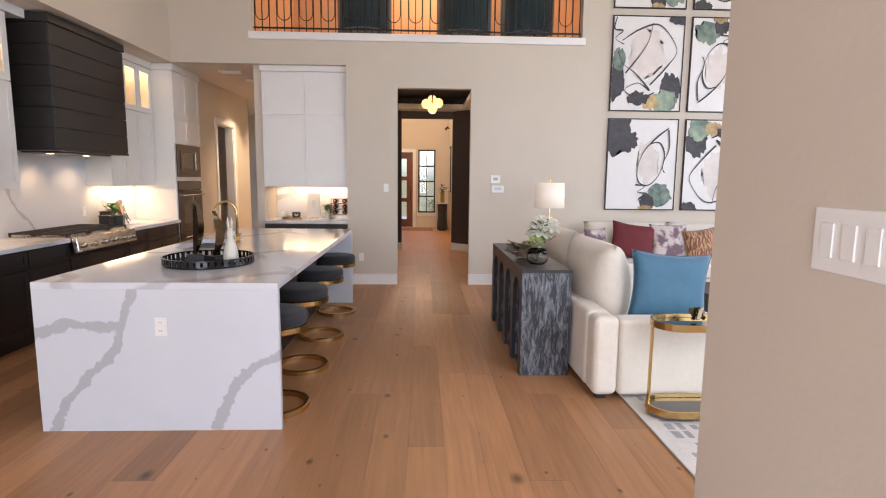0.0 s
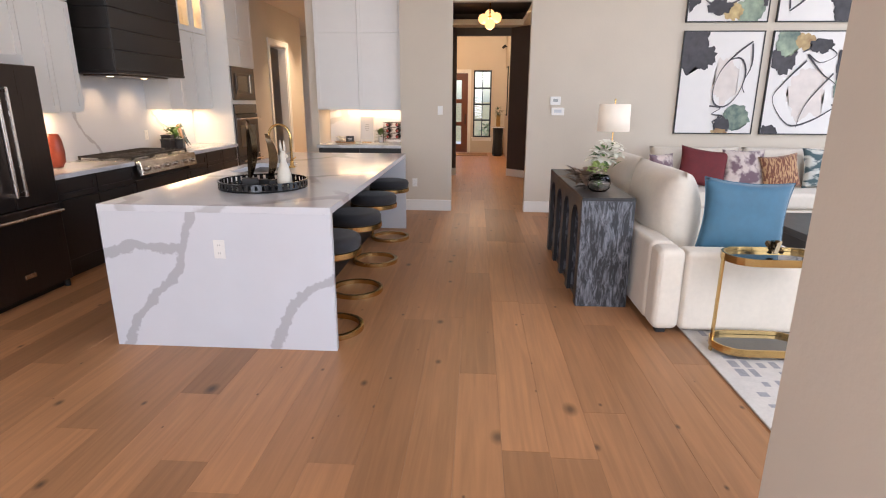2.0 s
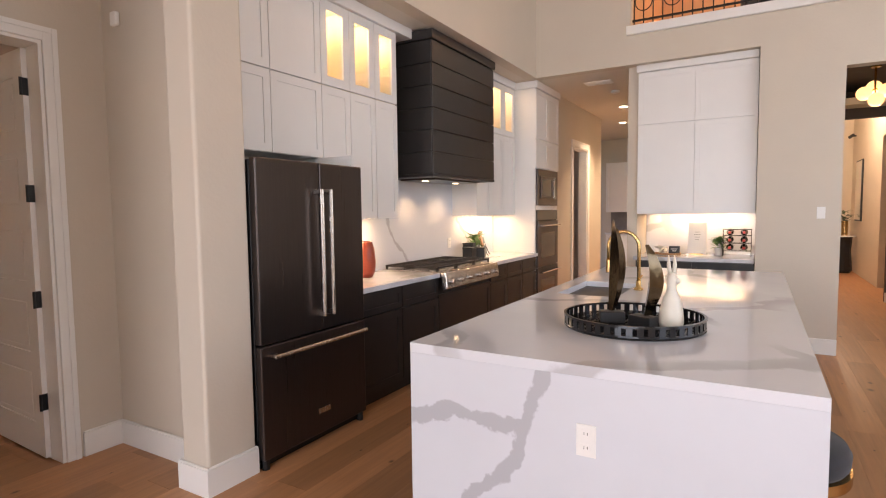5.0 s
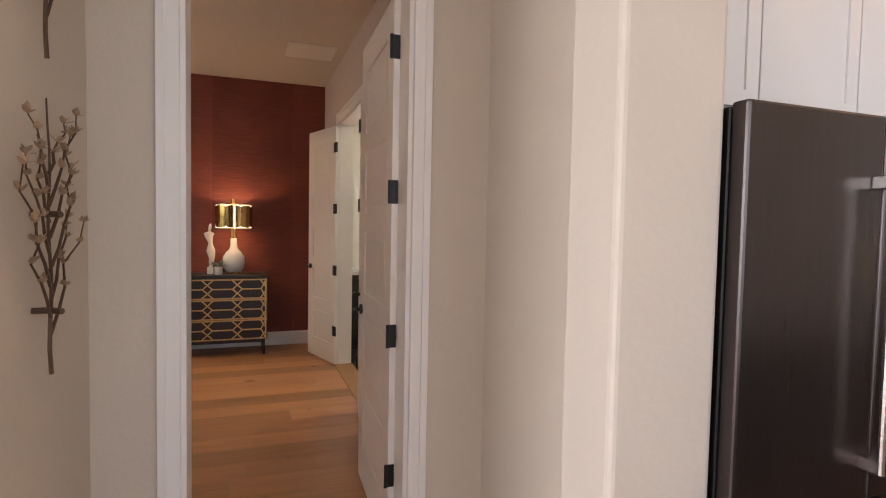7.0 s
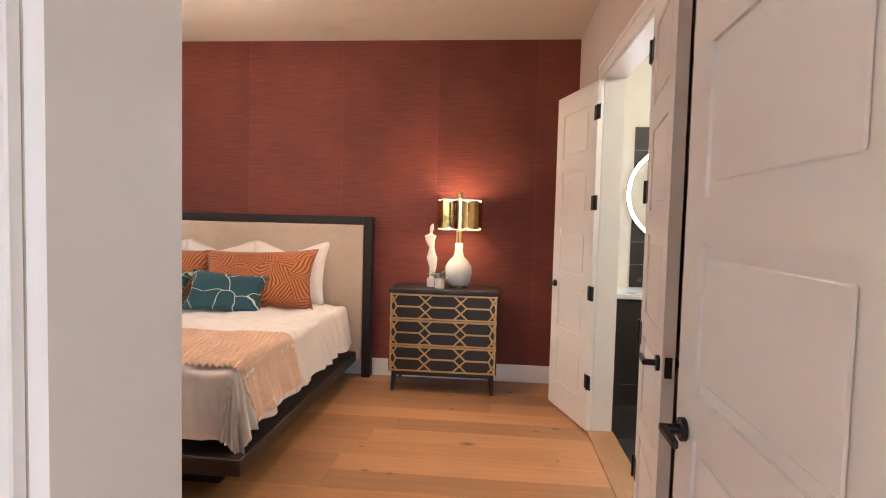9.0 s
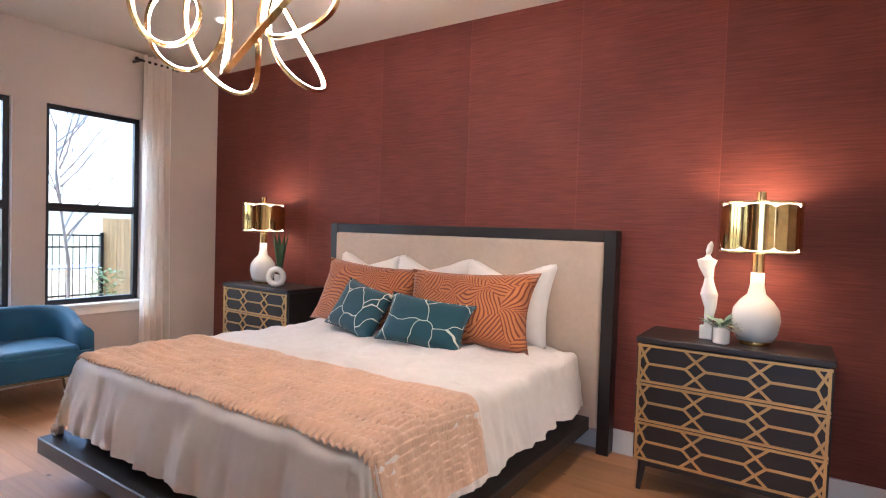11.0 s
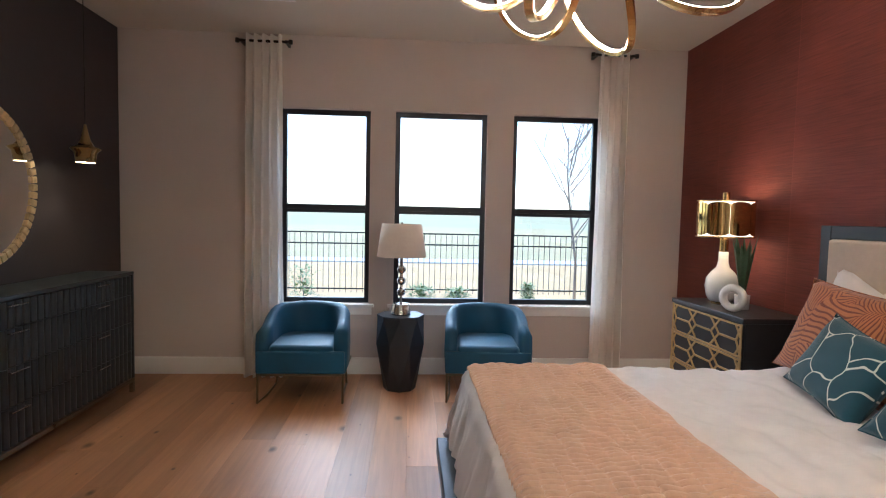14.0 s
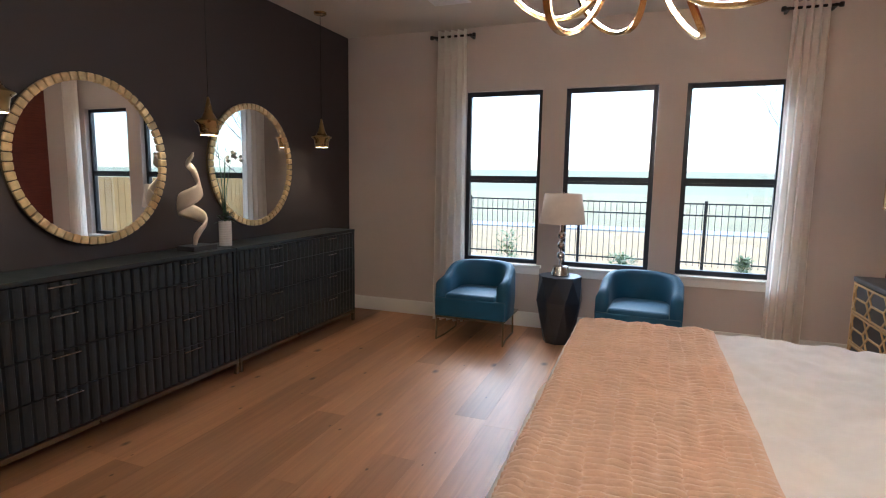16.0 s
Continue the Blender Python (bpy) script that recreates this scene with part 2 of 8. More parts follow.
BLACK_PLASTIC = material("matte_black", (0.015, 0.015, 0.016), 0.45, vary=0.1)
CREAM_FABRIC = material("cream_upholstery", (0.70, 0.63, 0.53), 0.9, vary=0.05, scale=30, bump=0.25, bump_scale=420, sheen=0.2)


def grasscloth():
    """Rust-red woven wall covering: fine horizontal fibres, and drops of slightly different tone with upright seams."""
    m = material("rust_grasscloth", (0.170, 0.044, 0.031), 0.65, vary=0.22, scale=10, stretch=(1, 0.5, 9), spec=0.3)
    t, link = m.node_tree.nodes, m.node_tree.links.new
    b = t["Principled BSDF"]
    src = b.inputs["Base Color"].links[0].from_socket

    def op(kind, a, c):
        n = t.new("ShaderNodeMath")
        n.operation = kind
        for k, v in enumerate((a, c)):
            if isinstance(v, (int, float)):
                n.inputs[k].default_value = v
            else:
                link(v, n.inputs[k])
        return n.outputs[0]

    geo = t.new("ShaderNodeNewGeometry")
    xyz = t.new("ShaderNodeSeparateXYZ")
    link(geo.outputs["Position"], xyz.inputs[0])
    drop = op("DIVIDE", op("ADD", xyz.outputs[1], 0.30), 0.88)
    tone = t.new("ShaderNodeTexWhiteNoise")
    tone.noise_dimensions = "1D"
    link(op("FLOOR", drop, 0), tone.inputs["W"])
    seam = op("LESS_THAN", op("ABSOLUTE", op("SUBTRACT", op("FRACT", drop, 0), 0.5), 0), 0.4965)
    fibre = t.new("ShaderNodeTexNoise")
    fibre.inputs["Scale"].default_value, fibre.inputs["Detail"].default_value, fibre.inputs["Roughness"].default_value = 1.0, 5, 0.65
    thread = t.new("ShaderNodeMapping")
    thread.inputs["Scale"].default_value = (3, 3.5, 150)
    link(geo.outputs["Position"], thread.inputs["Vector"])
    shift = t.new("ShaderNodeCombineXYZ")
    link(op("MULTIPLY", tone.outputs["Value"], 40), shift.inputs[2])
    link(shift.outputs[0], thread.inputs["Location"])
    link(thread.outputs[0], fibre.inputs["Vector"])
    grain = op("ADD", 0.55, op("MULTIPLY", fibre.outputs["Fac"], 0.9))
    grain = op("MULTIPLY", grain, op("ADD", 0.90, op("MULTIPLY", tone.outputs["Value"], 0.2)))
    grain = op("MULTIPLY", grain, op("SUBTRACT", 1.25, op("MULTIPLY", seam, 0.25)))
    sc = t.new("ShaderNodeVectorMath")
    sc.operation = "SCALE"
    link(src, sc.inputs[0])
    link(grain, sc.inputs["Scale"])
    link(sc.outputs[0], b.inputs["Base Color"])
    bp = t.new("ShaderNodeBump")
    bp.inputs["Strength"].default_value, bp.inputs["Distance"].default_value = 0.5, 0.003
    link(fibre.outputs["Fac"], bp.inputs["Height"])
    link(bp.outputs[0], b.inputs["Normal"])
    return m


RUST = grasscloth()

# ---- mesh helpers ----


def part(name, bm, mat, parent=None, label="", smooth=False):
    """Links a bmesh as one mesh object, under a thing or a part if one is given."""
    me = bpy.data.meshes.new(name)
    bm.to_mesh(me)
    bm.free()
    if mat:
        me.materials.append(mat)
    if smooth:
        me.shade_smooth()
    ob = new(name, me)
    if parent:
        ob.parent = parent
    if label:
        ob["label"] = label
    return ob


def thing(name, x=0, y=0, z=0, rz=0, label="", category="", group="", kind=""):
    ob = new(name)
    ob.matrix_world = pose(x, y, z, 0, 0, rz)
    return tagged(ob, label, category, group, kind)


def box(x0, x1, y0, y1, z0, z1, bev=0.0, seg=2, bm=None):
    own = bm is None
    b = bmesh.new()
    bmesh.ops.create_cube(b, size=1, matrix=Matrix.Translation(((x0 + x1) / 2, (y0 + y1) / 2, (z0 + z1) / 2))
                          @ Matrix.Diagonal((abs(x1 - x0), abs(y1 - y0), abs(z1 - z0), 1)))
    if bev:
        bmesh.ops.bevel(b, geom=b.edges[:], offset=bev, segments=seg, affect="EDGES", profile=0.5)
    if own:
        return b
    return merge(bm, b)


def merge(bm, other, m=None):
    """Adds the bmesh other to bm, moved by m, and frees it."""
    if m is not None:
        bmesh.ops.transform(other, matrix=m, verts=other.verts)
    me = bpy.data.meshes.new("tmp")
    other.to_mesh(me)
    other.free()
    bm.from_mesh(me)
    bpy.data.meshes.remove(me)
    return bm


def cyl(r, z0, z1, n=24, x=0, y=0, r2=None, bev=0.0):
    b = bmesh.new()
    bmesh.ops.create_cone(b, cap_ends=True, segments=n, radius1=r, radius2=r if r2 is None else r2, depth=z1 - z0,
                          matrix=Matrix.Translation((x, y, (z0 + z1) / 2)))
    if bev:
        rim = [e for e in b.edges if abs(e.verts[0].co.z - e.verts[1].co.z) < 1e-6]
        bmesh.ops.bevel(b, geom=rim, offset=bev, segments=2, affect="EDGES", profile=0.5)
    return b


def lathe(profile, n=32, x=0, y=0):
    """Turns a profile of (radius, height) about the upright axis."""
    b = bmesh.new()
    rings = []
    for r, z in profile:
        if r < 1e-5:
            rings.append([b.verts.new((x, y, z))])
        else:
            rings.append([b.verts.new((x + r * math.cos(2 * math.pi * i / n), y + r * math.sin(2 * math.pi * i / n), z)) for i in range(n)])
    for lo, hi in zip(rings, rings[1:]):
        for i in range(n):
            j = (i + 1) % n
            vs = [lo[i % len(lo)], lo[j % len(lo)], hi[j % len(hi)], hi[i % len(hi)]]
            vs = list(dict.fromkeys(vs))
            if len(vs) > 2:
                b.faces.new(vs)
    bmesh.ops.recalc_face_normals(b, faces=b.faces)
    return b


def tube(points, r=0.01, n=8, closed=False, flat=None):
    """A bar along points; flat=(width, height) gives an oblong section."""
    b = bmesh.new()
    pts = [Vector(p) for p in points]
    rings = []
    up = Vector((0, 0, 1))
    last = None
    for i, p in enumerate(pts):
        if closed:
            d = pts[(i + 1) % len(pts)] - pts[i - 1]
        else:
            d = pts[min(i + 1, len(pts) - 1)] - pts[max(i - 1, 0)]
        d.normalize()
        if last is None:
            side = d.cross(up) if abs(d.dot(up)) < 0.95 else d.cross(Vector((1, 0, 0)))
        else:
            side = last - d * last.dot(d)
        side.normalize()
        last = side
        nor = side.cross(d)
        rr = r[i] if isinstance(r, (list, tuple)) else r
        w, h = flat if flat else (rr, rr)
        if flat:
            ring = [b.verts.new(p + side * a * w / 2 + nor * c * h / 2) for a, c in ((-1, -1), (1, -1), (1, 1), (-1, 1))]
        else:
            ring = [b.verts.new(p + side * w * math.cos(2 * math.pi * k / n) + nor * h * math.sin(2 * math.pi * k / n)) for k in range(n)]
        rings.append(ring)
    m = len(rings[0])
    pairs = list(zip(rings, rings[1:])) + ([(rings[-1], rings[0])] if closed else [])
    for lo, hi in pairs:
        for k in range(m):
            b.faces.new((lo[k], lo[(k + 1) % m], hi[(k + 1) % m], hi[k]))
    if not closed:
        b.faces.new(rings[0][::-1])
        b.faces.new(rings[-1])
    bmesh.ops.recalc_face_normals(b, faces=b.faces)
    return b


def prism(outline, z0, z1, bev=0.0):
    """An upright prism on a plan outline of (x, y)."""
    b = bmesh.new()
    lo = [b.verts.new((x, y, z0)) for x, y in outline]
    f = b.faces.new(lo)
    ext = bmesh.ops.extrude_face_region(b, geom=[f])
    bmesh.ops.translate(b, vec=(0, 0, z1 - z0), verts=[v for v in ext["geom"] if isinstance(v, bmesh.types.BMVert)])
    bmesh.ops.recalc_face_normals(b, faces=b.faces)
    if bev:
        bmesh.ops.bevel(b, geom=b.edges[:], offset=bev, segments=2, affect="EDGES", profile=0.5)
    return b


def wall(name, x0, x1, y0, y1, z0, z1, mat, openings=(), label=""):
    """A wall with thickness; openings (a0, a1, z0, z1) along its length go right through."""
    along_x = (x1 - x0) > (y1 - y0)
    a0, a1 = (x0, x1) if along_x else (y0, y1)
    us = sorted({a0, a1, *[v for o in openings for v in o[:2] if a0 < v < a1]})
    vs = sorted({z0, z1, *[v for o in openings for v in o[2:] if z0 < v < z1]})
    b = bmesh.new()
    filled = {}
    for i in range(len(us) - 1):
        for j in range(len(vs) - 1):
            cu, cv = (us[i] + us[i + 1]) / 2, (vs[j] + vs[j + 1]) / 2
            filled[i, j] = not any(o[0] < cu < o[1] and o[2] < cv < o[3] for o in openings)
    t0, t1 = (y0, y1) if along_x else (x0, x1)
    P = lambda u, t, v: b.verts.new((u, t, v) if along_x else (t, u, v))
    for (i, j), full in filled.items():
        if not full:
            continue
        u0, u1, v0, v1 = us[i], us[i + 1], vs[j], vs[j + 1]
        for t in (t0, t1):
            b.faces.new([P(u0, t, v0), P(u1, t, v0), P(u1, t, v1), P(u0, t, v1)])
        for di, dj, c in ((-1, 0, ((u0, v0), (u0, v1))), (1, 0, ((u1, v0), (u1, v1))), (0, -1, ((u0, v0), (u1, v0))), (0, 1, ((u0, v1), (u1, v1)))):
            if not filled.get((i + di, j + dj), False):
                (ua, va), (ub, vb) = c
                b.faces.new([P(ua, t0, va), P(ub, t0, vb), P(ub, t1, vb), P(ua, t1, va)])
    bmesh.ops.remove_doubles(b, verts=b.verts, dist=1e-5)
    bmesh.ops.recalc_face_normals(b, faces=b.faces)
    return tagged(part(name, b, mat), label, "wall", kind="structure")


def slab(name, x0, x1, y0, y1, z0, z1, mat, label="", category="ceiling"):
    return tagged(part(name, box(x0, x1, y0, y1, z0, z1), mat), label, category, kind="structure")


def baseboard(name, x0, x1, y0, y1, h=0.155):
    b = box(x0, x1, y0, y1, 0, h - 0.012)
    cx, cy = min(abs(x1 - x0), 0.006) / 2, 0
    box(x0, x1, y0, y1, h - 0.012, h, 0.005, 1, b)
    return tagged(part(name, b, TRIM), "white painted wooden baseboard along the wall", "baseboard", kind="structure")


# ---- large structure: kitchen and living room ----
H_LOW, H_HIGH, H_BED = 3.08, 6.0, 3.05
slab("subfloor", -8.0, 8.3, -2.2, 19.2, -0.12, -0.018, material("subfloor", (0.12, 0.06, 0.03), 0.8), "dark wooden subfloor under the planks", "floor")
wall("wall_kitchen_back", -2.9, 8.0, 9.10, 9.24, 0, H_HIGH, BEIGE,
     [(-2.9, 0.36, 0, H_LOW), (1.07, 2.107, 0, 2.79), (-0.91, 3.65, 3.42, 5.6)], "beige painted wall with a hallway opening and balcony")
wall("wall_soffit", -2.16, -2.02, 4.36, 9.10, H_LOW, H_HIGH, BEIGE, (), "beige painted wall above the kitchen cabinets")
wall("wall_kitchen_left", -2.82, -2.68, 4.68, 10.2, 0, H_LOW, BEIGE, (), "beige kitchen wall behind the cabinets")
slab("ceiling_kitchen", -2.82, -2.16, 4.68, 9.10, H_LOW, H_LOW + 0.1, CEIL, "low beige kitchen soffit ceiling")
slab("ceiling_hall", -4.2, 0.5, 9.24, 16.2, H_LOW, H_LOW + 0.1, CEIL, "low beige hallway ceiling")
slab("ceiling_living", -2.5, 8.3, -2.2, 9.24, H_HIGH, H_HIGH + 0.1, CEIL, "high beige living room ceiling")
wall("wall_near", 2.2, 2.34, -2.0, 2.73, 0, H_HIGH, BEIGE, (), "beige painted wall with a triple light switch")
wall("wall_living_south", 2.34, 8.0, 2.49, 2.63, 0, H_HIGH, BEIGE, [(2.9, 7.5, 0.3, 4.8)], "beige living room wall with tall windows")
wall("wall_living_east", 8.0, 8.14, 2.49, 9.24, 0, H_HIGH, BEIGE, [(3.6, 8.4, 0.6, 4.6)], "beige living room wall with windows")
wall("wall_nook_south", -2.34, 2.34, -2.14, -2.0, 0, H_HIGH, BEIGE, [(-1.8, 1.8, 0.5, 3.1)], "beige wall with a wide window")
wall("wall_nook_west", -2.41, -2.34, -2.0, 2.95, 0, H_HIGH, BEIGE, (), "beige painted wall")
wall("wall_alcove_header", -2.34, -2.24, 2.95, 4.68, H_LOW, H_HIGH, BEIGE, (), "beige painted wall above the alcove")
slab("ceiling_alcove", -3.24, -2.34, 2.95, 4.68, H_LOW, H_LOW + 0.1, CEIL, "low beige alcove ceiling")
wall("wall_alcove_south", -3.24, -2.20, 2.95, 3.09, 0, H_LOW, BEIGE, (), "beige alcove wall with a metal branch ornament")
wall("wall_alcove_north", -3.24, -2.24, 4.55, 4.68, 0, H_LOW, BEIGE, (), "beige alcove wall")
DOOR_Y0, DOOR_Y1, DOOR_H = 3.37, 4.215, 2.44
wall("wall_bedroom_door", -3.24, -3.12, 3.09, 4.55, 0, H_LOW, BEIGE, [(DOOR_Y0, DOOR_Y1, 0, DOOR_H)], "beige wall with the bedroom doorway")
b = box(-2.24, -2.03, 4.375, 4.685, 0, H_LOW, 0.018, 3)
tagged(part("wall_column", b, BEIGE, smooth=False), "beige painted wall end beside the refrigerator", "wall", kind="structure")

# ---- large structure: hall, vestibule, entry ----
wall("wall_hall_left", -2.24, -2.10, 10.1, 12.62, 0, H_LOW, BEIGE, [(10.9, 11.7, 0, 2.44)], "beige hallway wall with a pantry doorway")
wall("wall_hall_end", -4.2, 0.4, 15.6, 15.74, 0, H_LOW, BEIGE, (), "beige wall at the hallway's end")
wall("wall_hall_right", -0.95, -0.84, 9.24, 15.6, 0, H_LOW, BEIGE, (), "beige hallway wall beside the bar")
wall("wall_bar_back", -0.84, 0.36, 9.86, 9.98, 0, H_LOW, BEIGE, (), "beige wall behind the bar")
wall("wall_bar_right", 0.36, 0.46, 9.24, 9.98, 0, H_LOW, BEIGE, (), "beige wall beside the bar")

# ---- large structure: bedroom ----
wall("wall_bedroom_west", -7.74, -7.60, -1.92, 4.60, 0, H_BED, RUST, (), "rust-red grasscloth feature wall behind the bed")
WINS = ((-4.676, -3.875), (-5.744, -4.901), (-6.792, -5.984))
wall("wall_bedroom_south", -7.74, -2.41, -1.92, -1.77, 0, H_BED, MAUVE, [(a, c, 0.655, 2.415) for a, c in WINS], "warm grey wall with three black windows")
wall("wall_bedroom_east", -2.48, -2.41, -1.77, 2.95, 0, H_BED, CHARCOAL, (), "dark charcoal feature wall behind the dressers")
wall("wall_bedroom_return", -3.24, -2.48, 2.86, 2.95, 0, H_BED, MAUVE, (), "warm grey return wall")
wall("wall_bedroom_east_door", -3.31, -3.24, 2.86, 4.46, 0, H_BED, MAUVE, [(DOOR_Y0, DOOR_Y1, 0, DOOR_H)], "warm grey wall beside the bedroom door")
BATH_X0, BATH_X1 = -6.50, -5.16
wall("wall_bedroom_north", -7.60, -3.24, 4.46, 4.60, 0, H_BED, MAUVE, [(BATH_X0, BATH_X1, 0, DOOR_H)], "warm grey wall with the double bathroom doorway")
slab("ceiling_bedroom", -7.74, -2.34, -1.92, 4.60, H_BED, H_BED + 0.02, CEIL, "plain warm white bedroom ceiling")

# ---- face helpers: panels built flat (u right, v up, w out) and set on a face ----
FACES = {"+x": ((0, 1, 0), (0, 0, 1), (1, 0, 0)), "-x": ((0, -1, 0), (0, 0, 1), (-1, 0, 0)),
         "-y": ((1, 0, 0), (0, 0, 1), (0, -1, 0)), "+y": ((-1, 0, 0), (0, 0, 1), (0, 1, 0)), "+z": ((1, 0, 0), (0, 1, 0), (0, 0, 1))}


def on_face(face, x, y, z):
    u, v, w = FACES[face]
    return Matrix(((u[0], v[0], w[0], x), (u[1], v[1], w[1], y), (u[2], v[2], w[2], z), (0, 0, 0, 1)))


def panel(w, h, depth=0.02, rail=0.06, recess=0.008, cells=None, bev=0.002):
    """A framed panel: rails proud of recessed fields. cells: fields as (u0, u1, v0, v1)."""
    cells = cells if cells is not None else [(rail, w - rail, rail, h - rail)]
    us = sorted({0, w, *[c for f in cells for c in f[:2]]})
    vs = sorted({0, h, *[c for f in cells for c in f[2:]]})
    b = bmesh.new()
    inside = lambda u, v: any(f[0] < u < f[1] and f[2] < v < f[3] for f in cells)
    level = {}
    for i in range(len(us) - 1):
        for j in range(len(vs) - 1):
            level[i, j] = depth - recess if inside((us[i] + us[i + 1]) / 2, (vs[j] + vs[j + 1]) / 2) else depth
    q = lambda *p: b.faces.new([b.verts.new(c) for c in p])
    for (i, j), d in level.items():
        u0, u1, v0, v1 = us[i], us[i + 1], vs[j], vs[j + 1]
        q((u0, v0, d), (u1, v0, d), (u1, v1, d), (u0, v1, d))
        for di, dj, (a, c) in ((-1, 0, ((u0, v1), (u0, v0))), (1, 0, ((u1, v0), (u1, v1))), (0, -1, ((u0, v0), (u1, v0))), (0, 1, ((u1, v1), (u0, v1)))):
            e = level.get((i + di, j + dj), 0)
            if e < d - 1e-6:
                q((*a, e), (*c, e), (*c, d), (*a, d))
    q((0, 0, 0), (0, h, 0), (w, h, 0), (w, 0, 0))
    bmesh.ops.remove_doubles(b, verts=b.verts, dist=1e-5)
    bmesh.ops.recalc_face_normals(b, faces=b.faces)
    return b


def face_panel(name, parent, face, x, y, z, w, h, mat, label="", **kw):
    b = panel(w, h, **kw)
    bmesh.ops.transform(b, matrix=on_face(face, x, y, z), verts=b.verts)
    return part(name, b, mat, parent, label)


def face_box(name, parent, face, x, y, z, u0, u1, v0, v1, w0, w1, mat, label="", bev=0.0):
    b = box(u0, u1, v0, v1, w0, w1, bev)
    bmesh.ops.transform(b, matrix=on_face(face, x, y, z), verts=b.verts)
    return part(name, b, mat, parent, label)


def moved(b, m):
    bmesh.ops.transform(b, matrix=m, verts=b.verts)
    return b


def casing(name, face, x, y, z, w, h, cw=0.095, d=0.022, kind_label="white painted door casing"):
    """Stepped trim round a doorway, its clear opening w by h from the point given."""
    b = bmesh.new()
    for u0, u1, v0, v1 in ((-cw, 0, 0, h + cw), (w, w + cw, 0, h + cw), (0, w, h, h + cw)):
        box(u0, u1, v0, v1, 0, d * 0.7, 0.002, 1, b)
    for u0, u1, v0, v1 in ((-cw, -cw + 0.03, 0, h + cw), (w + cw - 0.03, w + cw, 0, h + cw), (-cw + 0.03, w + cw - 0.03, h + cw - 0.03, h + cw)):
        box(u0, u1, v0, v1, d * 0.7, d, 0.002, 1, b)
    return tagged(part(name, moved(b, on_face(face, x, y, z)), TRIM), kind_label, "trim", kind="structure")


def jamb(name, x0, x1, y0, y1, h, along):
    """The lining of a doorway with a stop."""
    b = bmesh.new()
    t = 0.018
    if along == "y":
        box(x0, x1, y0, y0 + t, 0, h, bm=b), box(x0, x1, y1 - t, y1, 0, h, bm=b), box(x0, x1, y0 + t, y1 - t, h - t, h, bm=b)
    else:
        box(x0, x0 + t, y0, y1, 0, h, bm=b), box(x1 - t, x1, y0, y1, 0, h, bm=b), box(x0 + t, x1 - t, y0, y1, h - t, h, bm=b)
    return tagged(part(name, b, TRIM), "white painted door frame lining", "trim", kind="structure")


def door_leaf(name, hinge, angle, width, side, label, lever=0.96):
    """A five-panel leaf hung at hinge, turned by angle; side: where the hinge plates show."""
    d = tagged(new(name), label, "door", kind="structure")
    d.matrix_world = pose(hinge[0], hinge[1], 0.012, 0, 0, angle)
    h = 2.40
    rows = [0.20 + i * 0.43 for i in range(5)]
    cells = [(0.12, width - 0.12, v, v + 0.33) for v in rows]
    b = panel(width, h, 0.02, cells=cells, recess=0.009)
    for u0, u1, v0, v1 in cells:
        box(u0 + 0.03, u1 - 0.03, v0 + 0.03, v1 - 0.03, 0.010, 0.016, 0.004, 1, b)
    moved(b, on_face("-y", 0, 0, 0))
    back = panel(width, h, 0.02, cells=cells, recess=0.009)
    for u0, u1, v0, v1 in cells:
        box(u0 + 0.03, u1 - 0.03, v0 + 0.03, v1 - 0.03, 0.010, 0.016, 0.004, 1, back)
    merge(b, back, on_face("+y", width, 0, 0))
    part("leaf", b, TRIM, d)
    for s in (-1, 1):
        k = cyl(0.027, 0, 0.012, 20)
        merge(k, cyl(0.011, 0.012, 0.05, 12))
        box(-0.10, 0.012, -0.009, 0.009, 0.042, 0.056, 0.004, 2, k)
        part("door_handle", moved(k, on_face("-y" if s < 0 else "+y", width - 0.065, 0.02 * s, lever)
                                  @ (Matrix.Identity(4) if s < 0 else Matrix.Diagonal((-1, 1, 1, 1)))), BLACK_METAL, d, "black lever handle")
    latch = box(width - 0.001, width + 0.002, -0.012, 0.012, lever - 0.035, lever + 0.035, 0.001, 1)
    part("latch_plate", latch, BLACK_METAL, d, "black latch plate")
    for z in (0.34, 0.955, 1.575, 2.185):
        if side == 0:
            hb = box(-0.003, -0.0005, -0.020, 0.026, z - 0.05, z + 0.05, 0.001, 1)
            merge(hb, cyl(0.008, z - 0.05, z + 0.05, 10, -0.004, 0.030))
            part("hinge", hb, BLACK_METAL, d, "black butt hinge")
            continue
        hb = box(-0.004, 0.045, side * 0.020, side * 0.023, z - 0.05, z + 0.05, 0.001, 1)
        box(-0.042, -0.008, side * 0.020, side * 0.023, z - 0.05, z + 0.05, 0.001, 1, hb)
        merge(hb, cyl(0.008, z - 0.05, z + 0.05, 10, -0.006, side * 0.026))
        part("hinge", hb, BLACK_METAL, d, "black butt hinge")
    return d


casing("trim_bedroom_door", "+x", -3.12, DOOR_Y0, 0, DOOR_Y1 - DOOR_Y0, DOOR_H, 0.075)
jamb("trim_bedroom_jamb", -3.309, -3.121, DOOR_Y0, DOOR_Y1, DOOR_H, "y")
casing("trim_bedroom_door_inner", "-x", -3.31, DOOR_Y1, 0, DOOR_Y1 - DOOR_Y0, DOOR_H)
casing("trim_bath_door", "-y", BATH_X0, 4.46, 0, BATH_X1 - BATH_X0, DOOR_H)
jamb("trim_bath_jamb", BATH_X0, BATH_X1, 4.461, 4.599, DOOR_H, "x")
door_leaf("door_1", (-3.262, 4.190), 178, 0.79, 0, "white five-panel bedroom door standing open, black hinges")
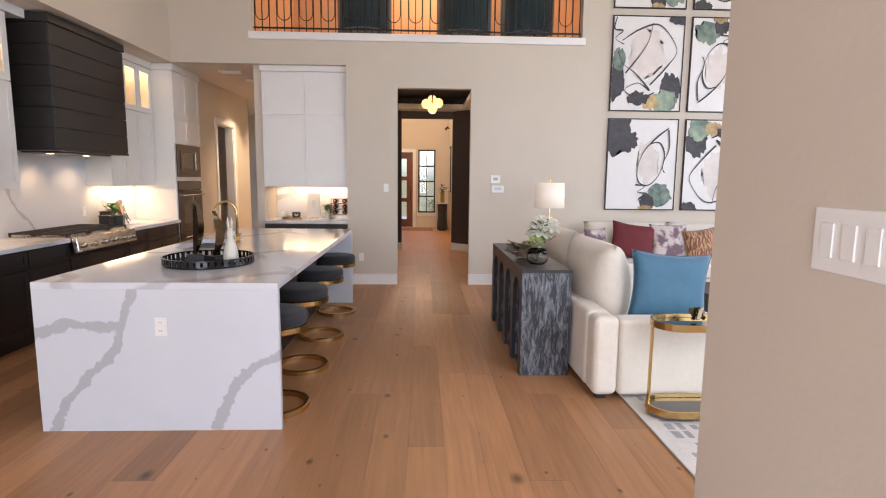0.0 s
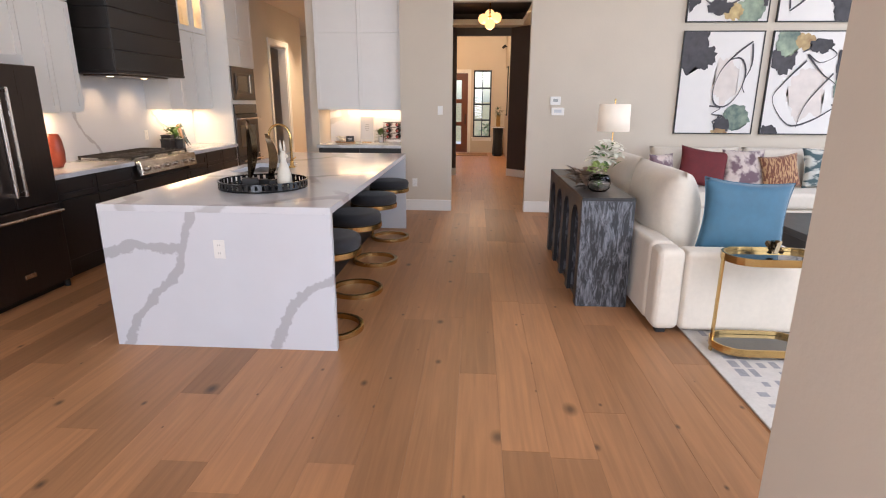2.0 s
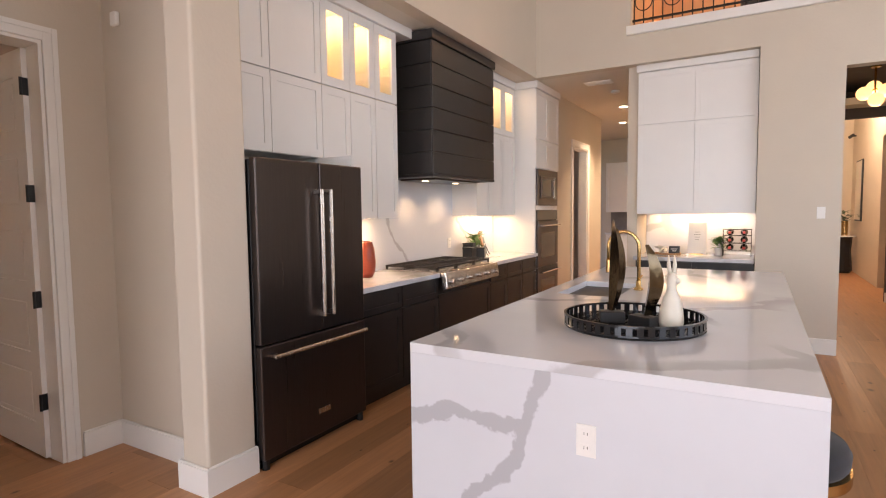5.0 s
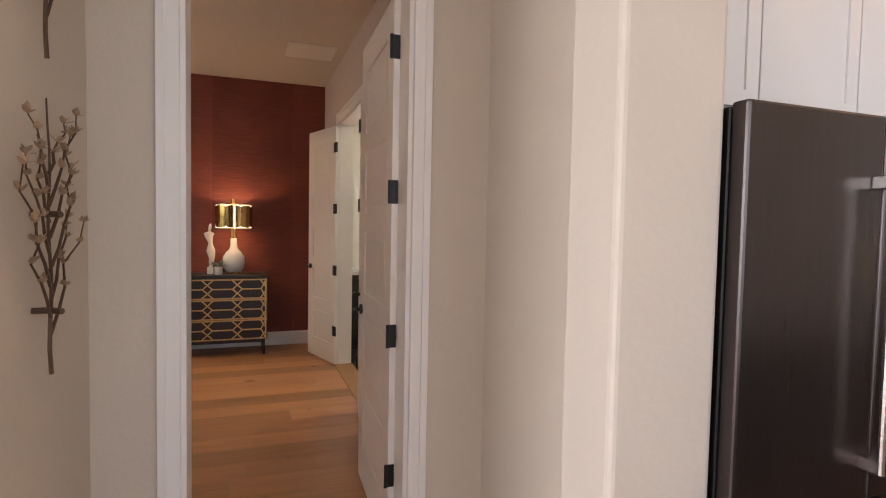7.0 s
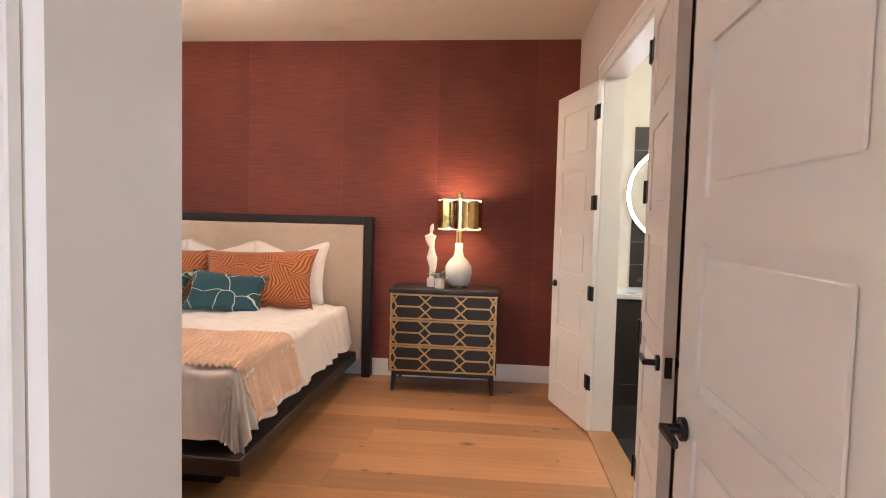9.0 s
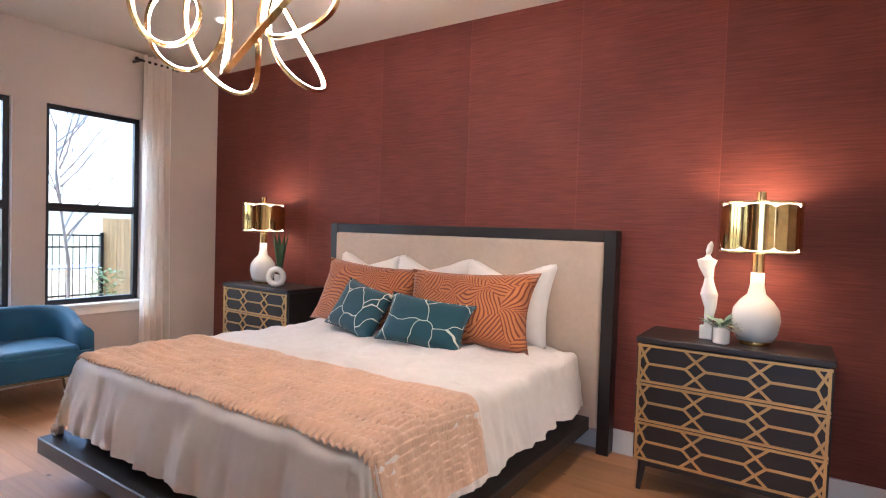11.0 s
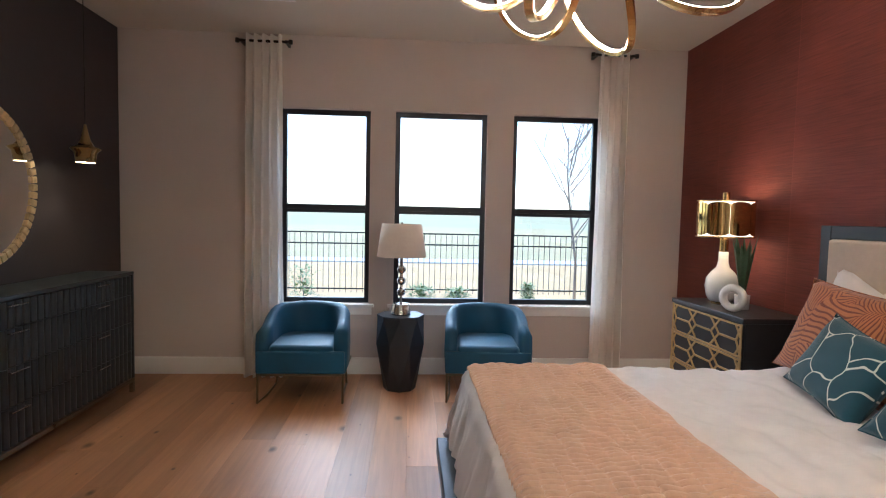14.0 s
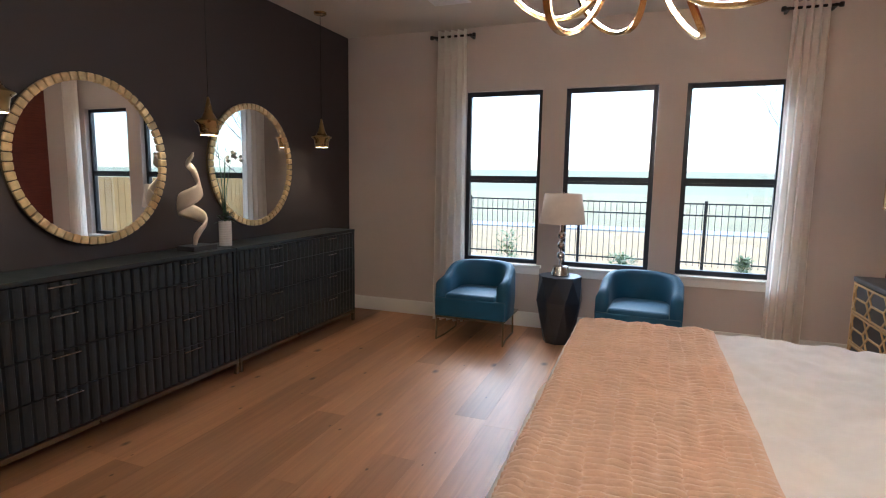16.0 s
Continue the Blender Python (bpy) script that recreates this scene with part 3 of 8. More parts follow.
door_leaf("door_2", (-6.478, 4.440), 197, 0.655, 1, "white five-panel bathroom door leaf standing open")
door_leaf("door_3", (-5.182, 4.432), -9, 0.655, -1, "white five-panel bathroom door leaf folded back to the wall")

# ---- baseboards ----
for row in ((0.361, 1.07, 9.082, 9.10), (2.107, 7.99, 9.082, 9.10), (-3.12, -2.24, 4.532, 4.55), (-3.12, -2.20, 3.09, 3.108),
            (-3.12, -3.102, 3.108, 3.305), (-3.12, -3.102, 4.31, 4.532), (-2.258, -2.012, 4.357, 4.375), (-2.03, -2.012, 4.375, 4.685),
            (-2.258, -2.24, 4.375, 4.532), (2.182, 2.20, -2.0, 2.63), (2.182, 2.9, 2.63, 2.648), (-7.60, -7.582, -1.77, 4.46),
            (-7.58, -2.48, -1.77, -1.752), (-7.58, -6.60, 4.442, 4.46), (-5.06, -3.31, 4.442, 4.46), (-2.498, -2.48, -1.75, 2.86),
            (1.052, 1.07, 9.10, 9.24), (2.107, 2.125, 9.10, 9.24), (-2.34, -2.322, -2, 2.95)):
    baseboard("baseboard", *row)

# ---- kitchen island ----
SLATE = material("dark_sink_granite", (0.03, 0.03, 0.035), 0.5, vary=0.1)
isl = thing("kitchen_island", -0.14, 6.22, 0, label="white veined quartz waterfall island with dark undermount sink", category="kitchen island")
L = Matrix.Translation((0.14, -6.22, 0))
X0, X1, Y0, Y1, ZT = -0.854, 0.571, 4.50, 7.95, 0.915
SX0, SX1, SY0, SY1 = -0.74, -0.36, 6.05, 6.75
top = bmesh.new()
for a in ((X0, SX0, Y0, Y1), (SX1, X1, Y0, Y1), (SX0, SX1, Y0, SY0), (SX0, SX1, SY1, Y1)):
    box(*a, ZT - 0.04, ZT, bm=top)
part("worktop", moved(top, L), QUARTZ, isl)
part("waterfall_end", moved(box(X0, X1, Y0, Y0 + 0.04, 0, ZT - 0.0405, 0.001, 1), L), QUARTZ_END, isl)
part("waterfall_end", moved(box(X0, X1, Y1 - 0.04, Y1, 0, ZT - 0.0405, 0.001, 1), L), QUARTZ, isl)
part("cabinet_body", moved(box(X0 + 0.02, 0.20, Y0 + 0.041, Y1 - 0.041, 0.1, ZT - 0.042), L), DARK_CAB, isl)
part("toe_kick", moved(box(X0 + 0.08, 0.19, Y0 + 0.041, Y1 - 0.041, 0, 0.1), L), DARK_CAB, isl)
for i in range(5):
    face_panel("door", isl, "-x", X0 + 0.02 + 0.14, Y0 + 0.06 + (i + 1) * 0.664 - 6.22, 0.12, 0.655, 0.74, DARK_CAB)
sink = bmesh.new()
for a in ((SX0, SX1, SY0, SY1, ZT - 0.24, ZT - 0.23), (SX0 - 0.01, SX0, SY0, SY1, ZT - 0.24, ZT - 0.041), (SX1, SX1 + 0.01, SY0, SY1, ZT - 0.24, ZT - 0.041),
          (SX0, SX1, SY0 - 0.01, SY0, ZT - 0.24, ZT - 0.041), (SX0, SX1, SY1, SY1 + 0.01, ZT - 0.24, ZT - 0.041)):
    box(*a, bm=sink)
part("sink_basin", moved(sink, L), SLATE, isl, "dark granite sink basin")


def outlet(name, parent, face, x, y, z, label="white wall outlet with two sockets", rockers=0, w=0.07, h=0.115):
    o = thing(name, label=label, category="outlet") if parent is None else None
    base = parent or o
    off = Vector((0, 0, 0)) if parent is None else -parent.matrix_world.translation
    px, py, pz = Vector((x, y, z)) + off
    plate = face_box("cover_plate", base, face, px, py, pz, -w / 2, w / 2, -h / 2, h / 2, 0, 0.006, TRIM, "white plastic plate", 0.0025)
    if rockers:
        step = w / (rockers + 0.45)
        for i in range(rockers):
            c = (i - (rockers - 1) / 2) * step
            face_box("rocker", base, face, px, py, pz, c - 0.016, c + 0.016, -0.033, 0.033, 0.006, 0.010, TRIM, "", 0.0015)
    else:
        for dv in (-0.025, 0.025):
            face_box("socket", base, face, px, py, pz, -0.017, 0.017, dv - 0.014, dv + 0.014, 0.006, 0.008, TRIM, "", 0.001)
            for du in (-0.006, 0.006):
                face_box("slot", base, face, px, py, pz, du - 0.001, du + 0.001, dv - 0.004, dv + 0.006, 0.008, 0.0083, BLACK_PLASTIC)
    return base


isl_out = thing("outlet", -0.12, 4.5, 0.65, label="white outlet set into the island's quartz end", category="outlet")
outlet("outlet", isl_out, "-y", -0.12, 4.5, 0.65)

# faucet, tray and ornaments on the island
fz = ZT
f = thing("faucet", -0.30, 6.42, fz, label="brushed brass gooseneck kitchen faucet on the island", category="faucet")
part("base", lathe([(0, 0), (0.03, 0), (0.03, 0.012), (0.018, 0.02), (0.016, 0.06), (0.014, 0.065), (0, 0.065)], 20), BRASS, f, smooth=True)
pts = [(0, 0, 0.06), (0, 0, 0.29)] + [(-0.10 + 0.10 * math.cos(a), 0, 0.29 + 0.10 * math.sin(a)) for a in np.linspace(0.2, math.pi, 12)] + [(-0.20, 0, 0.20)]
part("spout", tube(pts, 0.012, 12), BRASS, f, smooth=True)
part("spray_head", moved(cyl(0.016, 0.11, 0.20, 16, bev=0.003), Matrix.Translation((-0.20, 0, 0))), BRASS, f)
part("lever", tube([(0, 0.015, 0.05), (0, 0.06, 0.075), (0, 0.11, 0.085)], 0.006, 8), BRASS, f)

GLOSS_BLACK = material("black_lacquer", (0.012, 0.012, 0.013), 0.12, vary=0.1)
tr = thing("round_tray", -0.11, 5.24, ZT, label="black round gallery tray on the quartz island", category="tray")
part("tray_floor", lathe([(0, 0.0), (0.305, 0.0), (0.31, 0.004), (0.305, 0.010), (0, 0.010)], 48), GLOSS_BLACK, tr)
rim = bmesh.new()
merge(rim, lathe([(0.300, 0.010), (0.310, 0.010), (0.310, 0.018), (0.300, 0.018), (0.300, 0.010)], 48))
merge(rim, lathe([(0.300, 0.050), (0.311, 0.050), (0.311, 0.060), (0.300, 0.060), (0.300, 0.050)], 48))
for i in range(44):
    a = 2 * math.pi * i / 44
    merge(rim, box(-0.013, 0.013, -0.003, 0.003, 0.018, 0.050), Matrix.Translation((0.305 * math.cos(a), 0.305 * math.sin(a), 0)) @ Matrix.Rotation(a + math.pi / 2, 4, "Z"))
part("gallery_rim", rim, GLOSS_BLACK, tr)
lat = bmesh.new()
for i in range(-8, 9):
    c = i * 0.034
    half = math.sqrt(0.29 ** 2 - c * c)
    box(c - 0.003, c + 0.003, -half, half, 0.010, 0.016, bm=lat)
    box(-half, half, c - 0.003, c + 0.003, 0.0105, 0.0165, bm=lat)
part("lattice", lat, GLOSS_BLACK, tr)
GOLD_LEAF = material("aged_gold", (0.15, 0.11, 0.065), 0.16, metal=1.0, vary=0.35, scale=18, bump=0.1, bump_scale=30)


def leaf_sculpture(x, y, h, rz):
    s = thing("leaf_sculpture", x, y, ZT + 0.017, rz, "folded gold leaf sculpture on a black block, on the tray", "sculpture", "leaf sculptures on the tray")
    part("base", box(-0.055, 0.055, -0.035, 0.035, 0, 0.05, 0.003, 1), BLACK_PLASTIC, s, "black block base")
    b = bmesh.new()
    for sgn in (-1, 1):
        for d in (0, 0.004):
            rows = []
            for i in range(13):
                t = i / 12
                w = 0.043 * math.sin(math.pi * min(1, t * 0.93 + 0.07)) ** 0.75
                lean = 0.03 * math.sin(t * 3)
                rows.append([b.verts.new((lean + sgn * w * u * 0.85, (0.045 * u * (0.4 + 0.6 * math.sin(3 * t)) + d) * 1.0, 0.045 + h * t)) for u in (0, 0.35, 0.7, 1)])
            for lo, hi in zip(rows, rows[1:]):
                for k in range(3):
                    b.faces.new((lo[k], lo[k + 1], hi[k + 1], hi[k]))
    part("leaf", b, GOLD_LEAF, s, smooth=True)


leaf_sculpture(-0.20, 5.22, 0.43, 20)
leaf_sculpture(-0.05, 5.16, 0.32, -25)
IVORY = material("ivory_ceramic", (0.72, 0.66, 0.55), 0.35, vary=0.08, scale=20, bump=0.04, bump_scale=40)
hare = lathe([(0, 0), (0.055, 0), (0.062, 0.03), (0.058, 0.09), (0.044, 0.15), (0.028, 0.19), (0.023, 0.21), (0.026, 0.235), (0.027, 0.26), (0.018, 0.285), (0, 0.292)], 20)
for sx in (-1, 1):
    ear = tube([(sx * 0.010, 0, 0.28), (sx * 0.016, 0.004, 0.33), (sx * 0.015, 0.008, 0.38)], [0.010, 0.011, 0.003], 8)
    merge(hare, ear)
snout = lathe([(0, -0.02), (0.015, -0.012), (0.018, 0), (0.012, 0.015), (0, 0.02)], 12)
merge(hare, snout, Matrix.Translation((0.02, -0.012, 0.25)))
hb = part("hare_figurine", hare, IVORY, smooth=True)
hb.matrix_world = pose(0.06, 5.20, ZT + 0.017, 0, 0, 30) @ Matrix.Scale(0.84, 4)
tagged(hb, "ivory ceramic hare figurine standing on the tray", "figurine")

# bar stools
VELVET_GREY = material("charcoal_velvet", (0.022, 0.022, 0.026), 0.85, vary=0.2, scale=25, sheen=0.12, bump=0.1, bump_scale=300)
st = thing("bar_stool", 0.45, 4.84, 0, label="charcoal velvet round bar stool with brass C-shaped base", category="bar stool", group="stools along the island")
part("seat", lathe([(0, 0.585), (0.205, 0.585), (0.215, 0.60), (0.218, 0.64), (0.205, 0.665), (0.15, 0.675), (0, 0.678)], 36), VELVET_GREY, st, smooth=True)
part("seat_band", lathe([(0.19, 0.545), (0.219, 0.545), (0.221, 0.55), (0.221, 0.583), (0.19, 0.583), (0.19, 0.545)], 36), BRASS, st, "brushed brass band")
part("base_ring", lathe([(0.185, 0.0), (0.215, 0.0), (0.217, 0.004), (0.217, 0.034), (0.205, 0.036), (0.185, 0.034), (0.185, 0.0)], 36), BRASS, st, "brushed brass ring")
part("post", box(-0.213, -0.195, -0.03, 0.03, 0.03, 0.56, 0.002, 1), BRASS, st)
for y in (5.62, 6.48, 7.42):
    copy_thing(st, pose(0.45, y, 0))

# ---- refrigerator ----
fr = thing("refrigerator", -2.33, 5.15, 0, label="black stainless french-door refrigerator with bottom freezer drawer", category="refrigerator")
FX = 0.35
part("body", box(-0.33, FX - 0.055, -0.45, 0.455, 0.03, 1.755, 0.004, 1), BLACK_METAL, fr)
part("door", box(FX - 0.05, FX, -0.452, 0.04, 0.72, 1.765, 0.008, 2), BLACK_STEEL, fr)
part("door", box(FX - 0.05, FX, 0.046, 0.458, 0.72, 1.765, 0.008, 2), BLACK_STEEL, fr)
part("freezer_drawer", box(FX - 0.05, FX, -0.452, 0.458, 0.06, 0.71, 0.008, 2), BLACK_STEEL, fr)
for y in (0.005, 0.085):
    hd = tube([(FX + 0.055, y, 0.82), (FX + 0.055, y, 1.60)], 0.013, 12)
    for z in (0.835, 1.585):
        box(FX - 0.001, FX + 0.06, y - 0.012, y + 0.012, z - 0.018, z + 0.018, 0.003, 1, hd)
    part("handle", hd, STEEL, fr, "polished steel bar handle")
hd = tube([(FX + 0.055, -0.40, 0.655), (FX + 0.055, 0.41, 0.655)], 0.013, 12)
for y in (-0.38, 0.39):
    box(FX - 0.001, FX + 0.06, y - 0.018, y + 0.018, 0.643, 0.667, 0.003, 1, hd)
part("handle", hd, STEEL, fr, "polished steel bar handle")
part("badge", box(FX - 0.001, FX + 0.004, -0.02, 0.09, 0.19, 0.225, 0.001, 1), STEEL, fr, "small steel badge")
part("kick_plate", box(-0.33, FX - 0.06, -0.44, 0.44, 0, 0.03), BLACK_METAL, fr)
for y in (-0.42, 0.42):
    part("foot", cyl(0.022, 0, 0.06, 12, FX - 0.03, y), BLACK_METAL, fr)

# ---- base cabinets, worktops, rangetop, hood, uppers ----
KX = -2.68


def base_cabinet(y0, y1, drawers):
    c = thing("base_cabinet", KX + 0.31, (y0 + y1) / 2, 0, label="dark espresso shaker base cabinet under the quartz worktop", category="cabinet", group="kitchen base cabinets")
    w = y1 - y0
    part("body", box(-0.31, 0.29, -w / 2 + 0.001, w / 2 - 0.001, 0.1, 0.874), DARK_CAB, c)
    part("toe_kick", box(-0.31, 0.23, -w / 2 + 0.001, w / 2 - 0.001, 0, 0.1), DARK_CAB, c)
    if drawers:
        face_panel("drawer_front", c, "+x", 0.29, -w / 2 + 0.006, 0.70, w - 0.012, 0.165, DARK_CAB, rail=0.045)
        face_panel("door", c, "+x", 0.29, -w / 2 + 0.006, 0.115, w - 0.012, 0.575, DARK_CAB)
    else:
        face_panel("drawer_front", c, "+x", 0.29, -w / 2 + 0.006, 0.115, w - 0.012, 0.60, DARK_CAB)
    return c


for y0, y1, dr in ((5.62, 6.19, 1), (6.19, 6.76, 1), (6.76, 7.84, 0), (7.84, 8.28, 1), (8.28, 8.74, 1), (8.74, 9.20, 1)):
    base_cabinet(y0, y1, dr)
wt = bmesh.new()
box(KX, -2.035, 5.62, 6.745, 0.875, 0.915, 0.002, 1, wt)
tagged(part("worktop", wt, QUARTZ), "white quartz kitchen worktop beside the refrigerator", "worktop")
tagged(part("worktop", box(KX, -2.035, 7.855, 9.20, 0.875, 0.915, 0.002, 1), QUARTZ), "white quartz kitchen worktop beside the oven tower", "worktop")
tagged(part("backsplash", box(KX, KX + 0.015, 5.62, 9.20, 0.9155, 1.90), QUARTZ_SPLASH), "white quartz backsplash with grey veins", "wall", kind="structure")

rg = thing("rangetop", KX + 0.33, 7.30, 0.875, label="stainless gas rangetop with black grates and six knobs", category="rangetop")
part("body", box(-0.315, 0.30, -0.55, 0.55, 0.0005, 0.045, 0.003, 1), STEEL, rg)
part("front_panel", moved(box(-0.5485, 0.5485, -0.11, 0.035, 0, 0.05, 0.006, 2), on_face("+x", 0.322, 0, 0) @ Matrix.Rotation(radians(-8), 4, "X")), STEEL, rg)
for i in range(6):
    k = cyl(0.030, 0.0, 0.010, 20)
    merge(k, cyl(0.023, 0.010, 0.042, 20, r2=0.020, bev=0.003))
    kp = part("knob", moved(k, on_face("+x", 0.372, -0.46 + i * 0.184, -0.04)), STEEL, rg, "steel control knob")
IRON = material("cast_iron", (0.02, 0.017, 0.016), 0.6, vary=0.2, bump=0.2, bump_scale=200)
for i in range(3):
    g = bmesh.new()
    y0 = -0.54 + i * 0.362
    for x in (-0.28, 0.01, 0.27):
        box(x - 0.008, x + 0.008, y0, y0 + 0.35, 0.070, 0.086, bm=g)
    for y in (y0 + 0.006, y0 + 0.117, y0 + 0.233, y0 + 0.344):
        box(-0.288, 0.278, y - 0.006, y + 0.006, 0.071, 0.087, bm=g)
    for x in (-0.28, 0.27):
        for y in (y0 + 0.01, y0 + 0.34):
            box(x - 0.008, x + 0.008, y - 0.008, y + 0.008, 0.045, 0.072, bm=g)
    part("grate", g, IRON, rg, "black cast iron grate")
    for x in (-0.14, 0.14):
        part("burner", lathe([(0, 0.045), (0.05, 0.045), (0.05, 0.055), (0.035, 0.062), (0, 0.064)], 20, x, y0 + 0.175), IRON, rg)

hd = thing("range_hood", KX, 7.45, 0, label="black shiplap range hood box on the kitchen wall", category="range hood")
HF = 0.55
part("core", box(0.001, HF - 0.014, -0.626, 0.626, 1.79, 3.06), HOOD_BLACK, hd)
for i in range(6):
    z0 = 1.80 + i * 0.195
    part("shiplap_board", box(HF - 0.014, HF, -0.64, 0.64, z0, z0 + 0.189, 0.003, 1), HOOD_BLACK, hd)
    for s in (-1, 1):
        part("shiplap_board", box(0.001, HF - 0.0145, s * 0.627, s * 0.64, z0, z0 + 0.189, 0.003, 1), HOOD_BLACK, hd)
part("top_cap", box(0.001, HF + 0.015, -0.655, 0.655, 2.975, 3.058, 0.003, 1), HOOD_BLACK, hd)
part("bottom_rim", box(0.001, HF + 0.004, -0.644, 0.644, 1.772, 1.797, 0.003, 1), HOOD_BLACK, hd)
part("vent_insert", box(0.06, HF - 0.1, -0.45, 0.45, 1.755, 1.7715, 0.003, 1), BLACK_STEEL, hd, "dark steel vent insert")
WARM = (1.0, 0.64, 0.34)
HOOD_BULB = glow("warm_bulb", (1, 0.66, 0.36), 5)
for y in (-0.3, 0.3):
    part("bulb", cyl(0.03, 1.750, 1.7545, 16, 0.25, y), HOOD_BULB, hd, "small warm hood bulb")
    lamp("hood_light", "SPOT", look((KX + 0.25, 7.45 + y, 1.74), (KX + 0.16, 7.45 + y, 0.9)), 6.5, WARM, 0.05, spot=130)

# warm lit look put into the interior's colour; the material gives no light
CAB_LIT_TONE = material("lit_tone_cabinet_interior", (0.75, 0.66, 0.5), 0.6, vary=0.03)


def upper_cabinet(y0, y1, z0, z1, doors, x1=-2.35, glass=False, face="+x"):
    c = thing("wall_cabinet", KX, (y0 + y1) / 2, 0, label="white shaker wall cabinet with lit glass door" if glass else "white painted shaker wall cabinet",
              category="cabinet", group="kitchen wall cabinets")
    w, d = y1 - y0, x1 - KX - 0.02
    if not glass:
        part("body", box(0.001, d, -w / 2 + 0.001, w / 2 - 0.001, z0, z1), WHITE_CAB, c)
    else:
        b = bmesh.new()
        t = 0.018
        box(0.001, 0.012, -w / 2 + 0.001, w / 2 - 0.001, z0, z1, bm=b)
        for a in (-w / 2 + 0.001, w / 2 - 0.001 - t):
            box(0.012, d, a, a + t, z0, z1, bm=b)
        for a in (z0, z1 - t):
            box(0.012, d, -w / 2 + 0.019, w / 2 - 0.019, a, a + t, bm=b)
        part("body", b, CAB_LIT_TONE, c)
    dw = w / doors
    for i in range(doors):
        u = -w / 2 + i * dw + 0.003
        if not glass:
            face_panel("door", c, "+x", d, u, z0 + 0.003, dw - 0.006, z1 - z0 - 0.006, WHITE_CAB, rail=0.055)
        else:
            b = bmesh.new()
            r, ww, hh = 0.065, dw - 0.006, z1 - z0 - 0.006
            for a in ((0, r, 0, hh), (ww - r, ww, 0, hh), (r, ww - r, 0, r), (r, ww - r, hh - r, hh)):
                box(*a, 0, 0.02, bm=b)
            fr_ = part("door", moved(b, on_face("+x", d, u, z0 + 0.003)), WHITE_CAB, c)
            gp = face_box("pane", fr_, "+x", d, u, z0 + 0.003, r - 0.005, ww - r + 0.005, r - 0.005, hh - r + 0.005, 0.008, 0.012, GLASS, "clear glass pane")
            gp.visible_shadow = False
            part("puck_light", cyl(0.028, z1 - t - 0.012, z1 - t - 0.001, 16, d * 0.55, u + dw / 2), glow("puck", (1, 0.8, 0.5), 25), c, "small warm puck light")
            lamp("cabinet_light", "POINT", pose(KX + d * 0.55, (y0 + y1) / 2 + u + dw / 2, z1 - 0.06), 1.05, WARM, 0.03)
    return c


upper_cabinet(4.69, 5.165, 1.85, 2.378, 1)
upper_cabinet(5.165, 5.64, 1.85, 2.378, 1)
upper_cabinet(4.69, 5.165, 2.382, 2.99, 1)
upper_cabinet(5.165, 5.64, 2.382, 2.99, 1)
for a, c_ in ((5.64, 5.955), (5.955, 6.27), (6.27, 6.58)):
    upper_cabinet(a, c_, 1.405, 2.378, 1)
    upper_cabinet(a, c_, 2.382, 2.99, 1, glass=True)
for a, c_ in ((8.10, 8.47), (8.47, 8.84), (8.84, 9.20)):
    upper_cabinet(a, c_, 1.405, 2.378, 1)
    upper_cabinet(a, c_, 2.382, 2.99, 1, glass=(a > 8.4))
for a, c_ in ((4.69, 6.795), (8.105, 9.2)):
    tagged(part("trim_cabinet_crown", box(KX, -2.325, a, c_, 2.992, H_LOW - 0.001, 0.004, 1), WHITE_CAB), "white crown moulding over the cabinets", "trim", kind="structure")
tagged(part("trim_refrigerator_panel", box(KX, -2.06, 5.603, 5.619, 0, 1.849), WHITE_CAB), "white side panel beside the refrigerator", "trim", kind="structure")
for a, c_ in ((5.66, 6.56), (8.12, 9.18)):
    led = box(KX + 0.10, KX + 0.12, a + 0.05, c_ - 0.05, 1.4015, 1.4045)
    tagged(part("undercabinet_light", led, glow("warm_led", WARM, 6)), "warm light strip under the wall cabinets", "light")
    lamp("undercabinet", "AREA", look((KX + 0.14, (a + c_) / 2, 1.39), (KX + 0.10, (a + c_) / 2, 0.9)), 3.8, WARM, c_ - a - 0.1, 0.04)

# ---- oven tower ----
tw = thing("oven_tower", KX, 9.65, 0, label="tall white cabinet tower holding microwave and oven", category="cabinet")
T1 = 0.60
for a in (-0.439, 0.40):
    part("side_panel", box(0.001, T1, a, a + 0.039, 0, 2.99), WHITE_CAB, tw)
for a in ((0, 0.14), (1.465, 1.52), (1.99, 2.99)):
    part("carcass", box(0.001, T1 - 0.001, -0.3995, 0.3995, *a), WHITE_CAB, tw)
part("back_panel", box(0.001, 0.03, -0.3995, 0.3995, 0.1405, 1.4645), WHITE_CAB, tw)
for z0, z1 in ((2.00, 2.36), (2.37, 2.98)):
    for u in (-0.437, 0.002):
        face_panel("door", tw, "+x", T1, u, z0, 0.435, z1 - z0, WHITE_CAB, rail=0.055)
part("crown", box(0.001, T1 + 0.04, -0.46, 0.46, 2.992, H_LOW - 0.001, 0.004, 1), WHITE_CAB, tw)
mw = thing("microwave", KX + 0.3, 9.65, 1.52, label="built-in black stainless microwave in the cabinet tower", category="microwave")
part("frame", box(0.30, 0.32, -0.398, 0.398, 0.002, 0.468, 0.003, 1), BLACK_STEEL, mw)
part("door", box(0.32, 0.335, -0.30, 0.18, 0.09, 0.38, 0.004, 1), BLACK_STEEL, mw)
part("window", box(0.3352, 0.337, -0.26, 0.10, 0.13, 0.34), GLOSS_BLACK, mw, "dark glass window")
